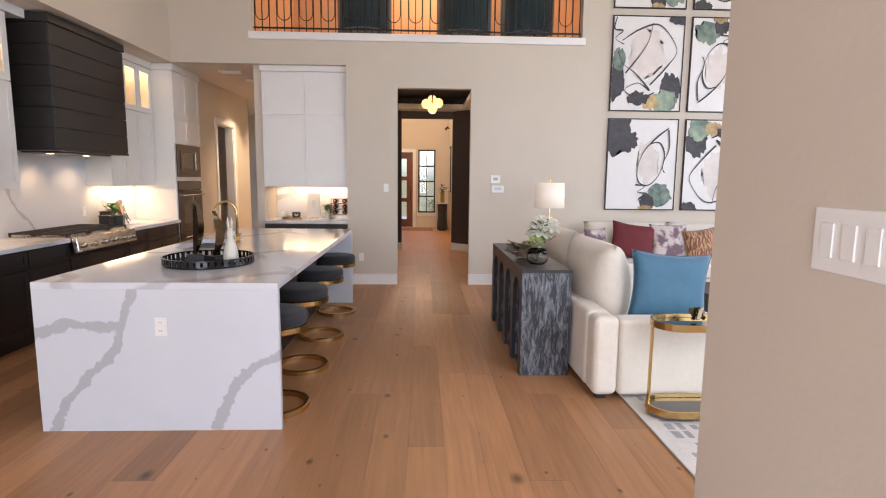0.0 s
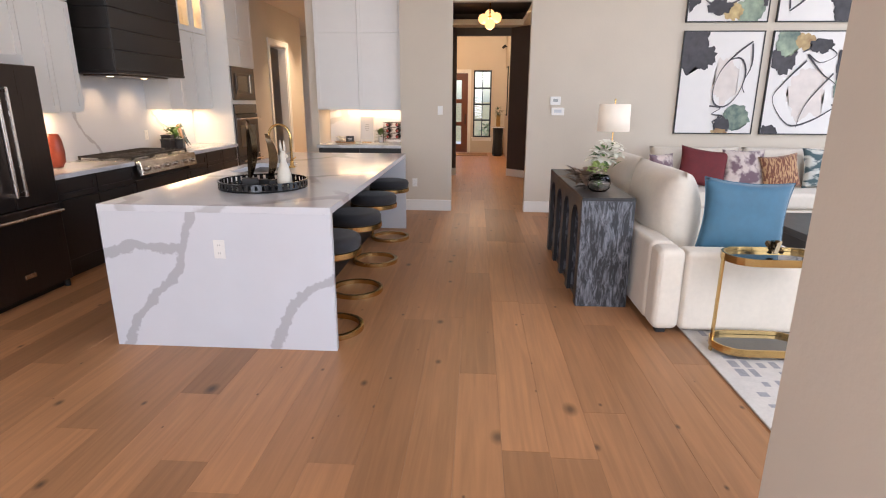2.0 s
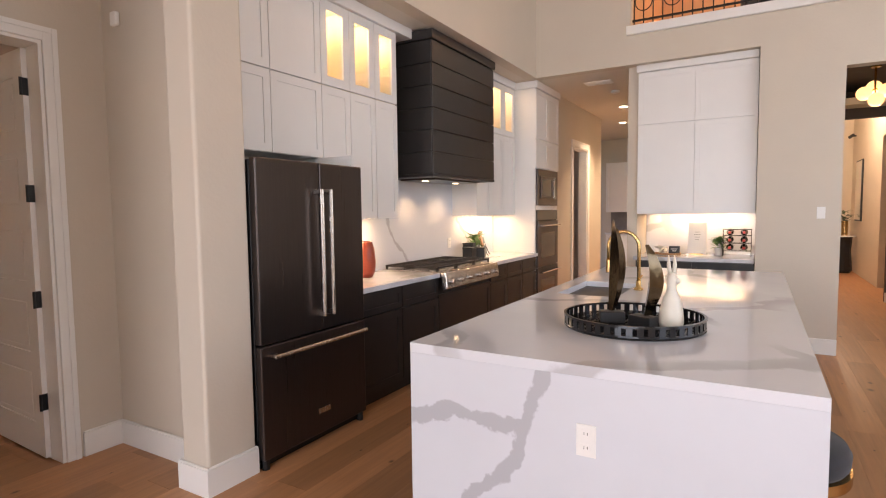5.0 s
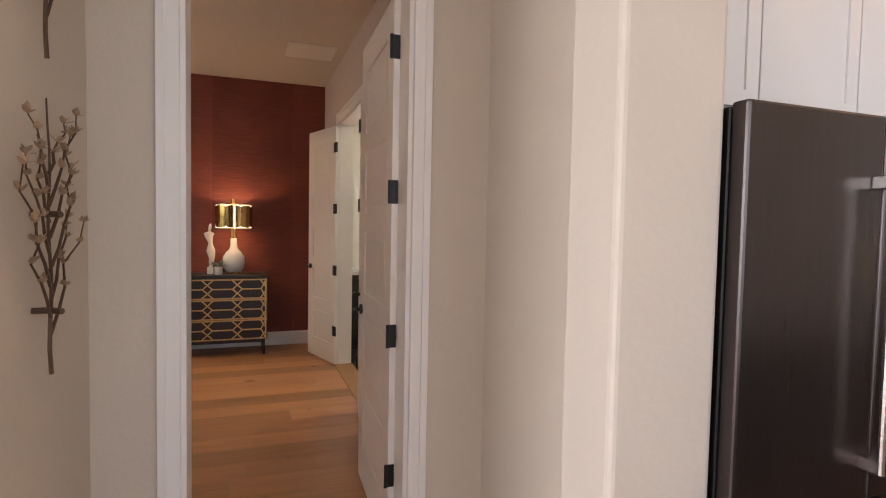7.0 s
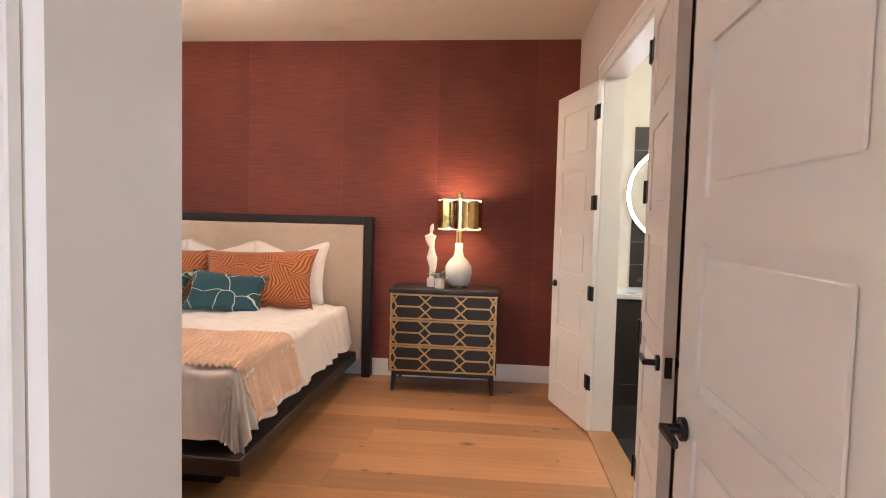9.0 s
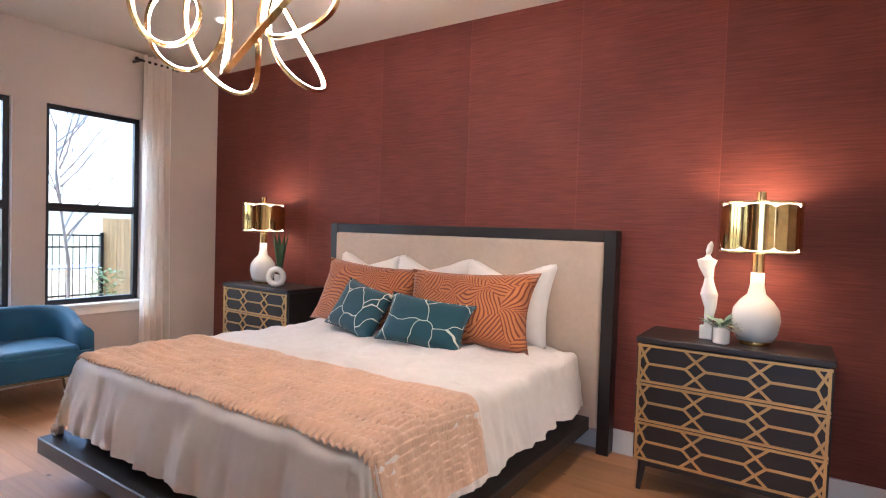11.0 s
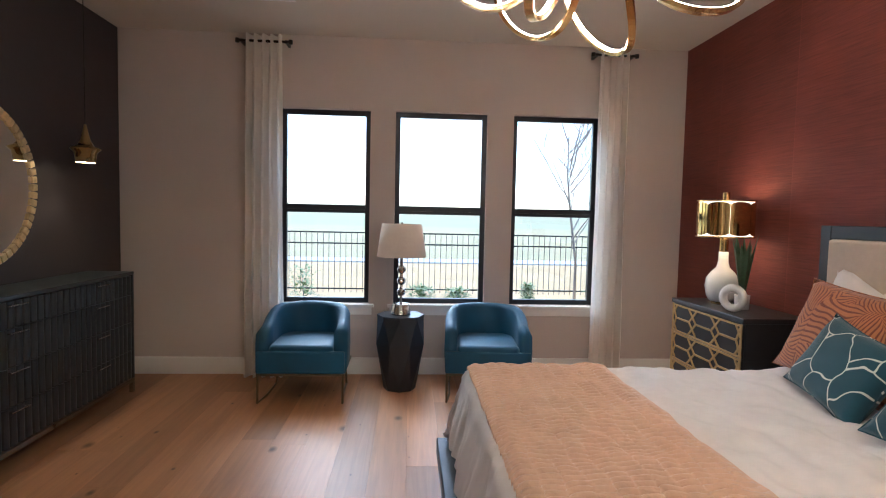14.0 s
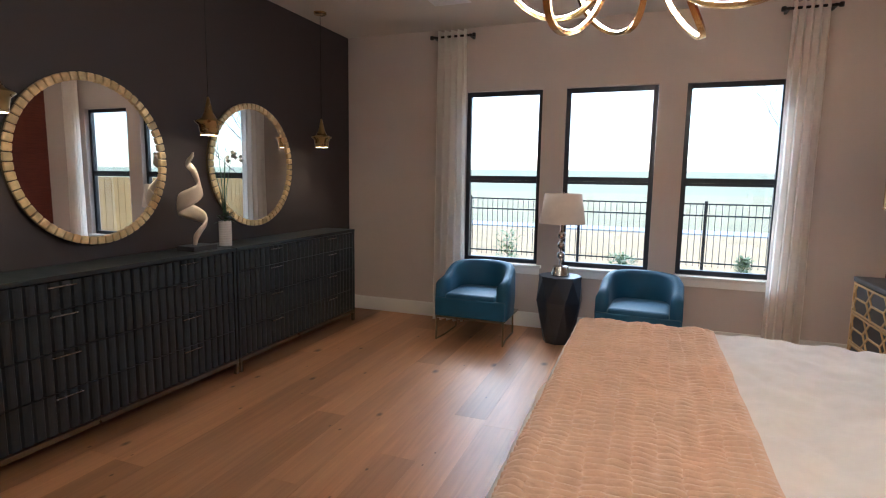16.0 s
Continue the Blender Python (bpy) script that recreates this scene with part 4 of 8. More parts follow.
part("control_panel", box(0.32, 0.334, 0.19, 0.30, 0.09, 0.38, 0.003, 1), GLOSS_BLACK, mw)
part("handle", tube([(0.352, 0.145, 0.11), (0.352, 0.145, 0.36)], 0.008, 8), STEEL, mw)
ov = thing("wall_oven", KX + 0.3, 9.65, 0.14, label="built-in black stainless double wall oven with steel handles", category="oven")
part("body", box(-0.26, 0.30, -0.398, 0.398, 0.002, 1.323), BLACK_METAL, ov)
part("control_panel", box(0.30, 0.318, -0.398, 0.398, 1.19, 1.323, 0.003, 1), GLOSS_BLACK, ov, "glossy black control panel")
for z0, z1 in ((0.58, 1.18), (0.01, 0.57)):
    d = part("door", box(0.30, 0.325, -0.398, 0.398, z0, z1, 0.005, 1), BLACK_STEEL, ov)
    part("window", box(0.3255, 0.327, -0.28, 0.28, z0 + 0.12, z1 - 0.16), GLOSS_BLACK, d, "dark oven glass")
    h = tube([(0.375, -0.36, z1 - 0.06), (0.375, 0.36, z1 - 0.06)], 0.011, 10)
    for y in (-0.33, 0.33):
        box(0.32, 0.38, y - 0.01, y + 0.01, z1 - 0.07, z1 - 0.05, bm=h)
    part("handle", h, STEEL, d, "steel bar handle")

# ---- bar niche ----
bx0, bx1 = -0.835, 0.355
bc = thing("bar_cabinet", (bx0 + bx1) / 2, 9.5, 0, label="dark espresso bar cabinet under the white counter", category="cabinet")
part("body", box(-0.594, 0.594, -0.34, 0.355, 0.1, 0.874), DARK_CAB, bc)
part("toe_kick", box(-0.594, 0.594, -0.28, 0.355, 0, 0.1), DARK_CAB, bc)
for u in (-0.590, 0.003):
    face_panel("door", bc, "-y", u, -0.34, 0.12, 0.587, 0.56, DARK_CAB)
    face_panel("drawer_front", bc, "-y", u, -0.34, 0.69, 0.587, 0.175, DARK_CAB, rail=0.045)
tagged(part("bar_counter", box(bx0 - 0.02, bx1, 9.12, 9.858, 0.875, 0.915, 0.002, 1), QUARTZ), "white quartz bar counter", "worktop")
tagged(part("backsplash_bar", box(bx0, bx1, 9.845, 9.858, 0.9155, 1.398), QUARTZ), "white quartz bar backsplash", "wall", kind="structure")
bu = thing("bar_wall_cabinet", (bx0 + bx1) / 2, 9.53, 0, label="white wall cabinet with four plain doors above the bar", category="cabinet")
part("body", box(-0.594, 0.594, -0.31, 0.327, 1.40, 3.0), WHITE_CAB, bu)
for u in (-0.592, 0.002):
    for z0, z1 in ((1.405, 2.405), (2.415, 2.985)):
        face_panel("door", bu, "-y", u, -0.31, z0, 0.59, z1 - z0, WHITE_CAB, rail=0.05, recess=0.005)
part("crown", box(-0.612, 0.594, -0.355, 0.327, 3.0005, H_LOW - 0.001, 0.006, 1), WHITE_CAB, bu)
lamp("bar_light", "AREA", look((-0.24, 9.74, 1.39), (-0.24, 9.80, 0.9)), 1.7, WARM, 1.0, 0.04)
tagged(part("undercabinet_light", box(bx0 + 0.1, bx1 - 0.1, 9.76, 9.78, 1.3965, 1.3995), glow("warm_led_bar", WARM, 14)), "warm light strip under the bar cabinet", "light")

GREEN = material("leaf_green", (0.10, 0.20, 0.04), 0.5, vary=0.35, scale=40)
DARK_GREEN = material("dark_leaf_green", (0.035, 0.07, 0.03), 0.45, vary=0.3, scale=40)
WHITE_CERAMIC = material("white_ceramic", (0.75, 0.73, 0.70), 0.25, vary=0.04, scale=12)
rnd = random.Random(4)


def leaf_bm(b, p, d, length, width, droop=0.2, fold=0.2):
    """One pointed leaf from p along d, added to b."""
    d = Vector(d).normalized()
    side = d.cross(Vector((0, 0, 1)))
    if side.length < 0.05:
        side = Vector((1, 0, 0))
    side.normalize()
    up = side.cross(d)
    p = Vector(p)
    mid = [p + d * length * t - Vector((0, 0, 1)) * droop * length * t * t for t in (0, 0.35, 0.7, 1)]
    ws = (0.12, 0.5, 0.38, 0.0)
    rows = []
    for m, w in zip(mid, ws):
        rows.append([b.verts.new(m - side * w * width + up * fold * w * width), b.verts.new(m), b.verts.new(m + side * w * width + up * fold * w * width)])
    for lo, hi in zip(rows, rows[1:]):
        for k in (0, 1):
            b.faces.new((lo[k], lo[k + 1], hi[k + 1], hi[k]))


def foliage(n, r, h, length, width, seed, z0=0.0, spread=1.0):
    b = bmesh.new()
    g = random.Random(seed)
    for _ in range(n):
        a, t = g.uniform(0, 6.283), g.random()
        p = (r * g.random() * math.cos(a), r * g.random() * math.sin(a), z0 + h * t)
        leaf_bm(b, p, (math.cos(a) * spread, math.sin(a) * spread, g.uniform(-0.1, 1.1)), length * g.uniform(0.6, 1.2), width * g.uniform(0.7, 1.2), g.uniform(0, 0.5))
    return b


def potted(name, x, y, z, r, h, pot_mat, label, n, seed, leaf=(0.09, 0.035), leaf_mat=GREEN, fh=0.10):
    p = thing(name, x, y, z, label=label, category="potted plant")
    part("pot", lathe([(0, 0), (r * 0.85, 0), (r, h * 0.05), (r, h), (r * 0.88, h), (r * 0.86, h * 0.9), (0, h * 0.9)], 24), pot_mat, p)
    part("leaves", foliage(n, r * 0.8, fh, leaf[0], leaf[1], seed, h * 0.9), leaf_mat, p)
    return p


potted("bar_plant", -0.01, 9.62, 0.915, 0.045, 0.09, WHITE_CERAMIC, "small leafy green plant in a white pot on the bar", 70, 1, (0.10, 0.04), fh=0.12)
sg = thing("bar_sign", -0.24, 9.70, 0.915, label="white upright card with grey writing on the bar", category="sign")
part("card", moved(box(-0.10, 0.10, -0.006, 0.006, 0, 0.38, 0.002, 1), Matrix.Rotation(radians(-8), 4, "X")), WHITE_CAB, sg)
GREY_INK = material("grey_ink", (0.35, 0.33, 0.30), 0.7)
for i, w in enumerate((0.05, 0.07, 0.06, 0.04)):
    part("writing", moved(box(-w / 2, w / 2, -0.0075, -0.0065, 0.26 - i * 0.03, 0.266 - i * 0.03), Matrix.Rotation(radians(-8), 4, "X")), GREY_INK, sg)
part("stand", box(-0.07, 0.07, -0.06, -0.02, 0, 0.012, 0.003, 1), BRASS, sg, "thin brass stand")
wt_ = thing("serving_tray", -0.55, 9.60, 0.915, label="round wooden tray with white flowers and a small sign", category="tray")
WOOD = material("honey_wood", (0.35, 0.19, 0.08), 0.5, vary=0.2, scale=12, stretch=(1, 6, 1))
part("plate", lathe([(0, 0), (0.14, 0), (0.15, 0.006), (0.15, 0.02), (0.143, 0.02), (0.14, 0.01), (0, 0.01)], 36), WOOD, wt_)
WHITE_PETAL = material("white_petals", (0.78, 0.76, 0.66), 0.6, vary=0.1, scale=60)
fl = thing("flower_bunch", -0.60, 9.58, 0.926, label="bunch of small white flowers lying on the tray", category="flowers")
part("blossoms", foliage(60, 0.07, 0.08, 0.05, 0.045, 7), WHITE_PETAL, fl)
ts = thing("chalk_sign", -0.47, 9.55, 0.926, label="small black framed sign on the bar tray", category="sign")
part("board", box(-0.06, 0.06, -0.008, 0.008, 0, 0.09, 0.002, 1), BLACK_PLASTIC, ts)
part("frame", box(-0.065, 0.065, -0.006, 0.006, -0.004 + 0.004, 0.004, 0.001, 1), WOOD, ts)
for i, w in enumerate((0.07, 0.05)):
    part("writing", box(-w / 2, w / 2, -0.0095, -0.0085, 0.052 - i * 0.022, 0.060 - i * 0.022), WHITE_CAB, ts)
wr = thing("wine_rack", 0.18, 9.60, 0.915, label="black wire rack holding three rows of wine bottles", category="wine rack")
for y in (-0.07, 0.07):
    b = tube([(-0.14, y, 0.0), (-0.14, y, 0.30), (0.14, y, 0.30), (0.14, y, 0.0)], 0.004, 6)
    for z in (0.06, 0.145, 0.23):
        merge(b, tube([(-0.14, y, z), (0.14, y, z)], 0.003, 6))
    part("wire_frame", b, BLACK_METAL, wr)
WINE = material("dark_wine_glass", (0.03, 0.008, 0.010), 0.08, vary=0.2)
FOIL = material("wine_foil", (0.35, 0.05, 0.04), 0.35, metal=0.5)
for k, z in enumerate((0.10, 0.185, 0.27)):
    for i in range(2):
        bo = thing("wine_bottle", 0.18 - 0.07 + 0.14 * i, 9.60, 0.915 + z, label="dark wine bottle lying in the rack", category="bottle", group="wine bottles")
        b = lathe([(0, -0.15), (0.036, -0.15), (0.037, -0.14), (0.037, 0.04), (0.030, 0.07), (0.014, 0.10), (0.014, 0.15), (0, 0.15)], 18)
        part("body", moved(b, Matrix.Rotation(radians(90), 4, "X") @ Matrix.Rotation(radians(0), 4, "Y")), WINE, bo, smooth=True)
        part("foil", moved(cyl(0.0155, 0.105, 0.152, 14), Matrix.Rotation(radians(90), 4, "X")), FOIL, bo, "red foil neck")

# ---- things on the kitchen counter ----
for i, (x, y, r, h) in enumerate(((-2.42, 8.05, 0.06, 0.12), (-2.50, 8.20, 0.06, 0.16), (-2.38, 8.24, 0.06, 0.11))):
    c = thing("canister", x, y, 0.915, 8 * i, "matte black square canister with a lid on the counter", "canister", "canisters by the rangetop")
    part("jar", box(-r, r, -r, r, 0, h, 0.008, 2), BLACK_PLASTIC, c)
    part("lid", box(-r - 0.003, r + 0.003, -r - 0.003, r + 0.003, h + 0.0005, h + 0.018, 0.004, 1), BLACK_PLASTIC, c)
potted("counter_plant", -2.52, 8.38, 0.915, 0.05, 0.12, BLACK_PLASTIC, "leafy green plant in a black pot on the counter", 60, 3, (0.12, 0.05), fh=0.14)
bk = thing("cookbook", -2.52, 8.66, 0.915, 20, "teal cookbook with a food photo on a wire easel", "book")
TEAL_PAPER = material("teal_paper", (0.06, 0.12, 0.13), 0.5, vary=0.1)
FOOD = material("food_photo", (0.45, 0.13, 0.04), 0.5, vary=0.6, scale=90, color2=(0.7, 0.35, 0.2))
tilt = Matrix.Translation((0, 0, 0.035)) @ Matrix.Rotation(radians(-14), 4, "Y")
part("cover", moved(box(-0.012, 0.012, -0.02, 0.15, 0, 0.27, 0.002, 1), tilt), TEAL_PAPER, bk)
part("photo", moved(box(-0.010, 0.0125, -0.17, -0.022, 0, 0.26, 0.002, 1), tilt), FOOD, bk, "orange food photograph")
for z in (0.08, 0.19):
    part("writing", moved(box(0.0125, 0.0135, 0.03, 0.10, z, z + 0.03), tilt), WHITE_CAB, bk)
part("easel", tube([(0.05, -0.10, 0.0), (0.03, -0.10, 0.034), (-0.05, -0.10, 0.22), (-0.10, 0.0, 0.0), (-0.05, 0.10, 0.22), (0.03, 0.10, 0.034), (0.05, 0.10, 0.0)], 0.005, 6), BLACK_METAL, bk)
TERRA = material("terracotta_glaze", (0.36, 0.07, 0.035), 0.3, vary=0.15, scale=15)
vs = part("terracotta_vase", lathe([(0, 0), (0.05, 0), (0.075, 0.05), (0.08, 0.14), (0.07, 0.24), (0.055, 0.29), (0.048, 0.30), (0.045, 0.29), (0, 0.27)], 28), TERRA, smooth=True)
vs.matrix_world = pose(-2.44, 6.22, 0.915)
tagged(vs, "rust-red glazed ceramic vase beside the refrigerator", "vase")
outlet("outlet", None, "+x", KX + 0.0155, 8.02, 1.10, "white outlet on the quartz backsplash")

# ---- hall to the pantry ----
casing("trim_pantry_door", "+x", -2.10, 10.9, 0, 0.8, 2.44)
jamb("trim_pantry_jamb", -2.239, -2.101, 10.9, 11.7, 2.44, "y")
wall("wall_pantry", -3.9, -3.8, 10.1, 12.52, 0, H_LOW, BEIGE, (), "beige pantry wall")
for z in (0.5, 0.95, 1.35, 1.75, 2.15):
    tagged(part("pantry_shelf", box(-3.798, -3.3, 10.15, 12.5, z, z + 0.025), WHITE_CAB), "white pantry shelf on the wall", "shelf", "pantry shelves")
wall("wall_pantry_back", -4.2, -2.241, 12.52, 12.62, 0, H_LOW, BEIGE, (), "beige wall behind the pantry")
fc = thing("hall_cabinet", -2.25, 15.35, 0, label="white tall cabinet at the hallway's end", category="cabinet")
part("body", box(-0.35, 0.25, -0.25, 0.248, 1.4, 2.5), WHITE_CAB, fc)
face_panel("door", fc, "-y", -0.348, -0.25, 1.405, 0.596, 1.09, WHITE_CAB)
part("base", box(-0.35, 0.25, -0.25, 0.248, 0.0, 0.9), WHITE_CAB, fc)
part("counter", box(-0.37, 0.27, -0.28, 0.248, 0.9005, 0.94, 0.003, 1), QUARTZ, fc)
TILE_GREY = material("grey_tile", (0.16, 0.14, 0.13), 0.3, vary=0.2, scale=20)
part("backsplash", box(-0.35, 0.25, 0.235, 0.248, 0.941, 1.399), TILE_GREY, fc)
DL = glow("downlight_glow", (1.0, 0.86, 0.66), 9)


def downlight(x, y, z, energy, spot=110):
    d = thing("downlight", x, y, z, label="round white recessed ceiling light, switched on", category="ceiling light", group="recessed ceiling lights")
    part("trim_ring", lathe([(0.058, 0), (0.085, 0), (0.085, -0.005), (0.07, -0.008), (0.058, -0.002), (0.058, 0)], 28), TRIM, d)
    part("lens", cyl(0.058, -0.004, -0.001, 28), DL, d, "glowing lens")
    if energy:
        lamp("downlight_light", "SPOT", look((x, y, z - 0.02), (x, y + 0.001, 0)), energy, (1, 0.70, 0.44), 0.06, spot=spot)


downlight(-1.50, 11.6, H_LOW, 170)
downlight(-1.85, 13.2, H_LOW, 170)
vt = thing("ceiling_vent", -1.42, 9.75, H_LOW - 0.012, label="white slatted air vent in the hallway ceiling", category="vent")
part("frame", box(-0.17, 0.17, -0.09, 0.09, 0, 0.0115, 0.003, 1), TRIM, vt)
for i in range(7):
    part("slat", box(-0.15, 0.15, -0.072 + i * 0.022, -0.060 + i * 0.022, -0.006, -0.0005), TRIM, vt)
sd = part("smoke_detector", lathe([(0, 0), (0.05, 0), (0.06, -0.01), (0.055, -0.03), (0, -0.034)], 28), TRIM)
sd.matrix_world = pose(-1.35, 10.35, H_LOW)
tagged(sd, "round white smoke detector on the hallway ceiling", "smoke detector")

# ---- vestibule and entry ----
DARK_CEIL = material("black_ceiling_paint", (0.018, 0.014, 0.014), 0.5)
VY = 13.05
wall("wall_vestibule_far", -0.2, 3.4, VY, VY + 0.12, 0, 3.3, CHARCOAL, [(0.98, 2.07, 0, 2.80)], "dark charcoal vestibule wall with a hall opening")
for pts, nm, lb in ((((2.07, VY), (2.56, VY - 0.5), (2.66, VY - 0.5), (2.17, VY + 0.001)), "wall_vestibule_right", "angled charcoal vestibule wall"),
                    (((0.98, VY), (0.88, VY + 0.001), (0.38, VY - 0.5), (0.48, VY - 0.5)), "wall_vestibule_left", "angled charcoal vestibule wall")):
    tagged(part(nm, prism(pts, 0, 3.3), CHARCOAL), lb, "wall", kind="structure")
    (xa, ya), (xb, yb) = pts[0], pts[1 if nm.endswith("right") else 3]
    n = Vector((-1, -1, 0)).normalized() if nm.endswith("right") else Vector((1, -1, 0)).normalized()
    o = [(xa, ya), (xb, yb), (xb + n.x * 0.018, yb + n.y * 0.018), (xa + n.x * 0.018, ya + n.y * 0.018)]
    tagged(part("baseboard", prism(o, 0, 0.15), TRIM), "white painted wooden baseboard", "baseboard", kind="structure")
wall("wall_vestibule_side_right", 2.66, 2.76, 9.24, VY, 0, 3.3, BEIGE, (), "beige vestibule side wall")
wall("wall_vestibule_side_left", 0.33, 0.43, 9.98, VY, 0, 3.3, BEIGE, (), "beige vestibule side wall")
slab("ceiling_vestibule", 0.3, 2.8, 9.24, VY + 0.1, 3.20, 3.3, DARK_CEIL, "black painted tray ceiling")
ring = bmesh.new()
for a in ((0.43, 2.66, 9.24, 9.64), (0.43, 2.66, VY - 0.4, VY - 0.001), (0.43, 0.83, 9.64, VY - 0.4), (2.26, 2.66, 9.64, VY - 0.4)):
    box(*a, 2.95, 3.05, bm=ring)
tagged(part("ceiling_vestibule_border", ring, CEIL), "beige dropped border of the tray ceiling", "ceiling", kind="structure")
pd = thing("globe_pendant", 1.60, 11.3, 3.2, label="brass ceiling light with four glowing white globes", category="ceiling light")
part("stem", cyl(0.012, -0.30, 0, 12), BRASS, pd)
part("canopy", cyl(0.06, -0.02, -0.0005, 24), BRASS, pd)
GLOBE = glow("globe_glow", (1.0, 0.55, 0.20), 1.1)
for dx, dy, dz in ((-0.11, 0, -0.33), (0.11, 0.02, -0.31), (0.0, -0.09, -0.43), (0.0, 0.09, -0.25)):
    b = bmesh.new()
    bmesh.ops.create_uvsphere(b, u_segments=20, v_segments=12, radius=0.085, matrix=Matrix.Translation((dx, dy, dz)))
    part("globe", b, GLOBE, pd, "glowing frosted globe", smooth=True)
    part("arm", tube([(0, 0, -0.28), (dx * 0.7, dy * 0.7, dz)], 0.008, 8), BRASS, pd)
lamp("globe_light", "POINT", pose(1.60, 11.3, 2.66), 10, (1, 0.75, 0.45), 0.15)

EY = 18.4
wall("wall_entry_front", -0.6, 3.4, EY, EY + 0.15, 0, 4.2, BEIGE, [(0.30, 1.13, 0, 2.35), (1.30, 1.84, 0.46, 2.43)], "beige entry wall with front door and window")
wall("wall_entry_right", 2.25, 2.37, VY + 0.12, EY, 0, 4.2, BEIGE, [(13.6, 14.9, 0, 2.7)], "beige entry side wall")
wall("wall_entry_left", -0.6, -0.48, VY + 0.12, EY, 0, 4.2, BEIGE, (), "beige entry side wall")
slab("ceiling_entry", -0.6, 3.4, VY + 0.1, EY + 0.15, 4.2, 4.3, CEIL, "high beige entry ceiling")
wall("wall_entry_upper", -0.2, 3.4, VY, VY + 0.12, 3.3, 4.2, BEIGE, (), "beige wall over the hall opening")
wall("wall_entry_closet", 3.3, 3.4, VY + 0.12, EY, 0, 4.2, BEIGE, (), "beige side hall wall")
casing("trim_entry_door", "-y", 0.30, EY, 0, 0.83, 2.35)
# bare lamp with no fixture, added to brighten the entry hall
lamp("entry_fill", "POINT", pose(1.3, 15.0, 3.7), 130, (1, 0.72, 0.48), 0.2)
RED_WOOD = material("stained_door_wood", (0.16, 0.055, 0.03), 0.4, vary=0.25, scale=10, stretch=(8, 8, 0.6))
fd = tagged(new("door_4"), "reddish stained front door with three lites", "door", kind="structure")
fd.matrix_world = pose(0.30, EY + 0.05, 0)
b = bmesh.new()
for u0, u1, v0, v1 in ((0.001, 0.30, 0.01, 2.34), (0.64, 0.829, 0.01, 2.34)):
    box(u0, u1, 0, 0.045, v0, v1, bm=b)
for v0, v1 in ((0.01, 0.25), (0.80, 0.92), (1.47, 1.59), (2.14, 2.34)):
    box(0.30, 0.64, 0, 0.045, v0, v1, bm=b)
part("leaf", b, RED_WOOD, fd)
for v0, v1 in ((0.25, 0.80), (0.92, 1.47), (1.59, 2.14)):
    p = part("pane", box(0.30, 0.64, 0.018, 0.026, v0, v1), GLASS, fd, "clear glass lite")
    p.visible_shadow = False
part("door_handle", tube([(0.76, -0.05, 0.85), (0.76, -0.05, 1.15)], 0.012, 8), BLACK_METAL, fd)


def window(name, face, x, y, z, w, h, label, grid=(1, 2), sill=True, recess=0.09, sash_mat=None):
    """A framed window set back in its opening; grid: lites across and up."""
    m = sash_mat or BLACK_FRAME
    wn_ = tagged(new(name), label, "window", kind="structure")
    M = on_face(face, x, y, z)
    fw = 0.045
    b = bmesh.new()
    for a in ((0.001, fw, 0.001, h - 0.001), (w - fw, w - 0.001, 0.001, h - 0.001), (fw, w - fw, 0.001, fw), (fw, w - fw, h - fw, h - 0.001)):
        box(*a, -recess - 0.05, -recess, 0.002, 1, b)
    part("window_frame", moved(b, M), m, wn_)
    nx, ny = grid
    for i in range(1, nx):
        u = fw + (w - 2 * fw) * i / nx
        part("mullion", moved(box(u - 0.012, u + 0.012, fw, h - fw, -recess - 0.04, -recess - 0.008), M), m, wn_)
    for j in range(1, ny):
        v = fw + (h - 2 * fw) * j / ny
        rail_ = box(fw, w - fw, v - 0.022, v + 0.022, -recess - 0.045, -recess + 0.004)
        if ny == 2:
            box(fw, w - fw, v - 0.05, v - 0.0225, -recess - 0.03, -recess - 0.006, bm=rail_)
        part("rail", moved(rail_, M), m, wn_)
    for j in range(ny):
        v0, v1 = fw + (h - 2 * fw) * j / ny, fw + (h - 2 * fw) * (j + 1) / ny
        p = part("pane", moved(box(fw, w - fw, v0, v1, -recess - 0.026, -recess - 0.022), M), GLASS, wn_)
        p.visible_shadow = False
    if sill:
        s_ = box(-0.05, w + 0.05, -0.03, -0.001, -0.09, 0.035, 0.004, 1)
        part("window_sill", moved(s_, M), TRIM, wn_, "white painted sill")
        part("apron", moved(box(-0.03, w + 0.03, -0.10, -0.0305, 0.0005, 0.016, 0.002, 1), M), TRIM, wn_)
    return wn_


BLACK_FRAME = material("black_window_frame", (0.012, 0.012, 0.016), 0.35, vary=0.1)
window("window_4", "-y", 1.30, EY, 0.46, 0.54, 1.97, "tall black framed entry window with eight lites", (2, 4))
et = thing("entry_table", 2.03, 17.4, 0, label="black half-round pedestal table against the entry wall", category="table")
part("pedestal", lathe([(0, 0), (0.12, 0), (0.16, 0.06), (0.13, 0.5), (0.15, 0.80), (0, 0.80)], 8), BLACK_PLASTIC, et)
part("tabletop", lathe([(0, 0.8005), (0.21, 0.8005), (0.21, 0.83), (0, 0.83)], 24), QUARTZ, et, "pale stone top")
ev = potted("entry_vase", 2.03, 17.4, 0.83, 0.06, 0.32, BRASS, "brass vase with green branches on the entry table", 40, 9, (0.16, 0.05), DARK_GREEN, fh=0.25)
em = thing("entry_mirror", 2.249, 17.2, 1.2, label="tall black framed mirror on the entry wall", category="mirror")
MIRROR = bpy.data.materials.new("mirror_glass")
MIRROR.use_nodes = True
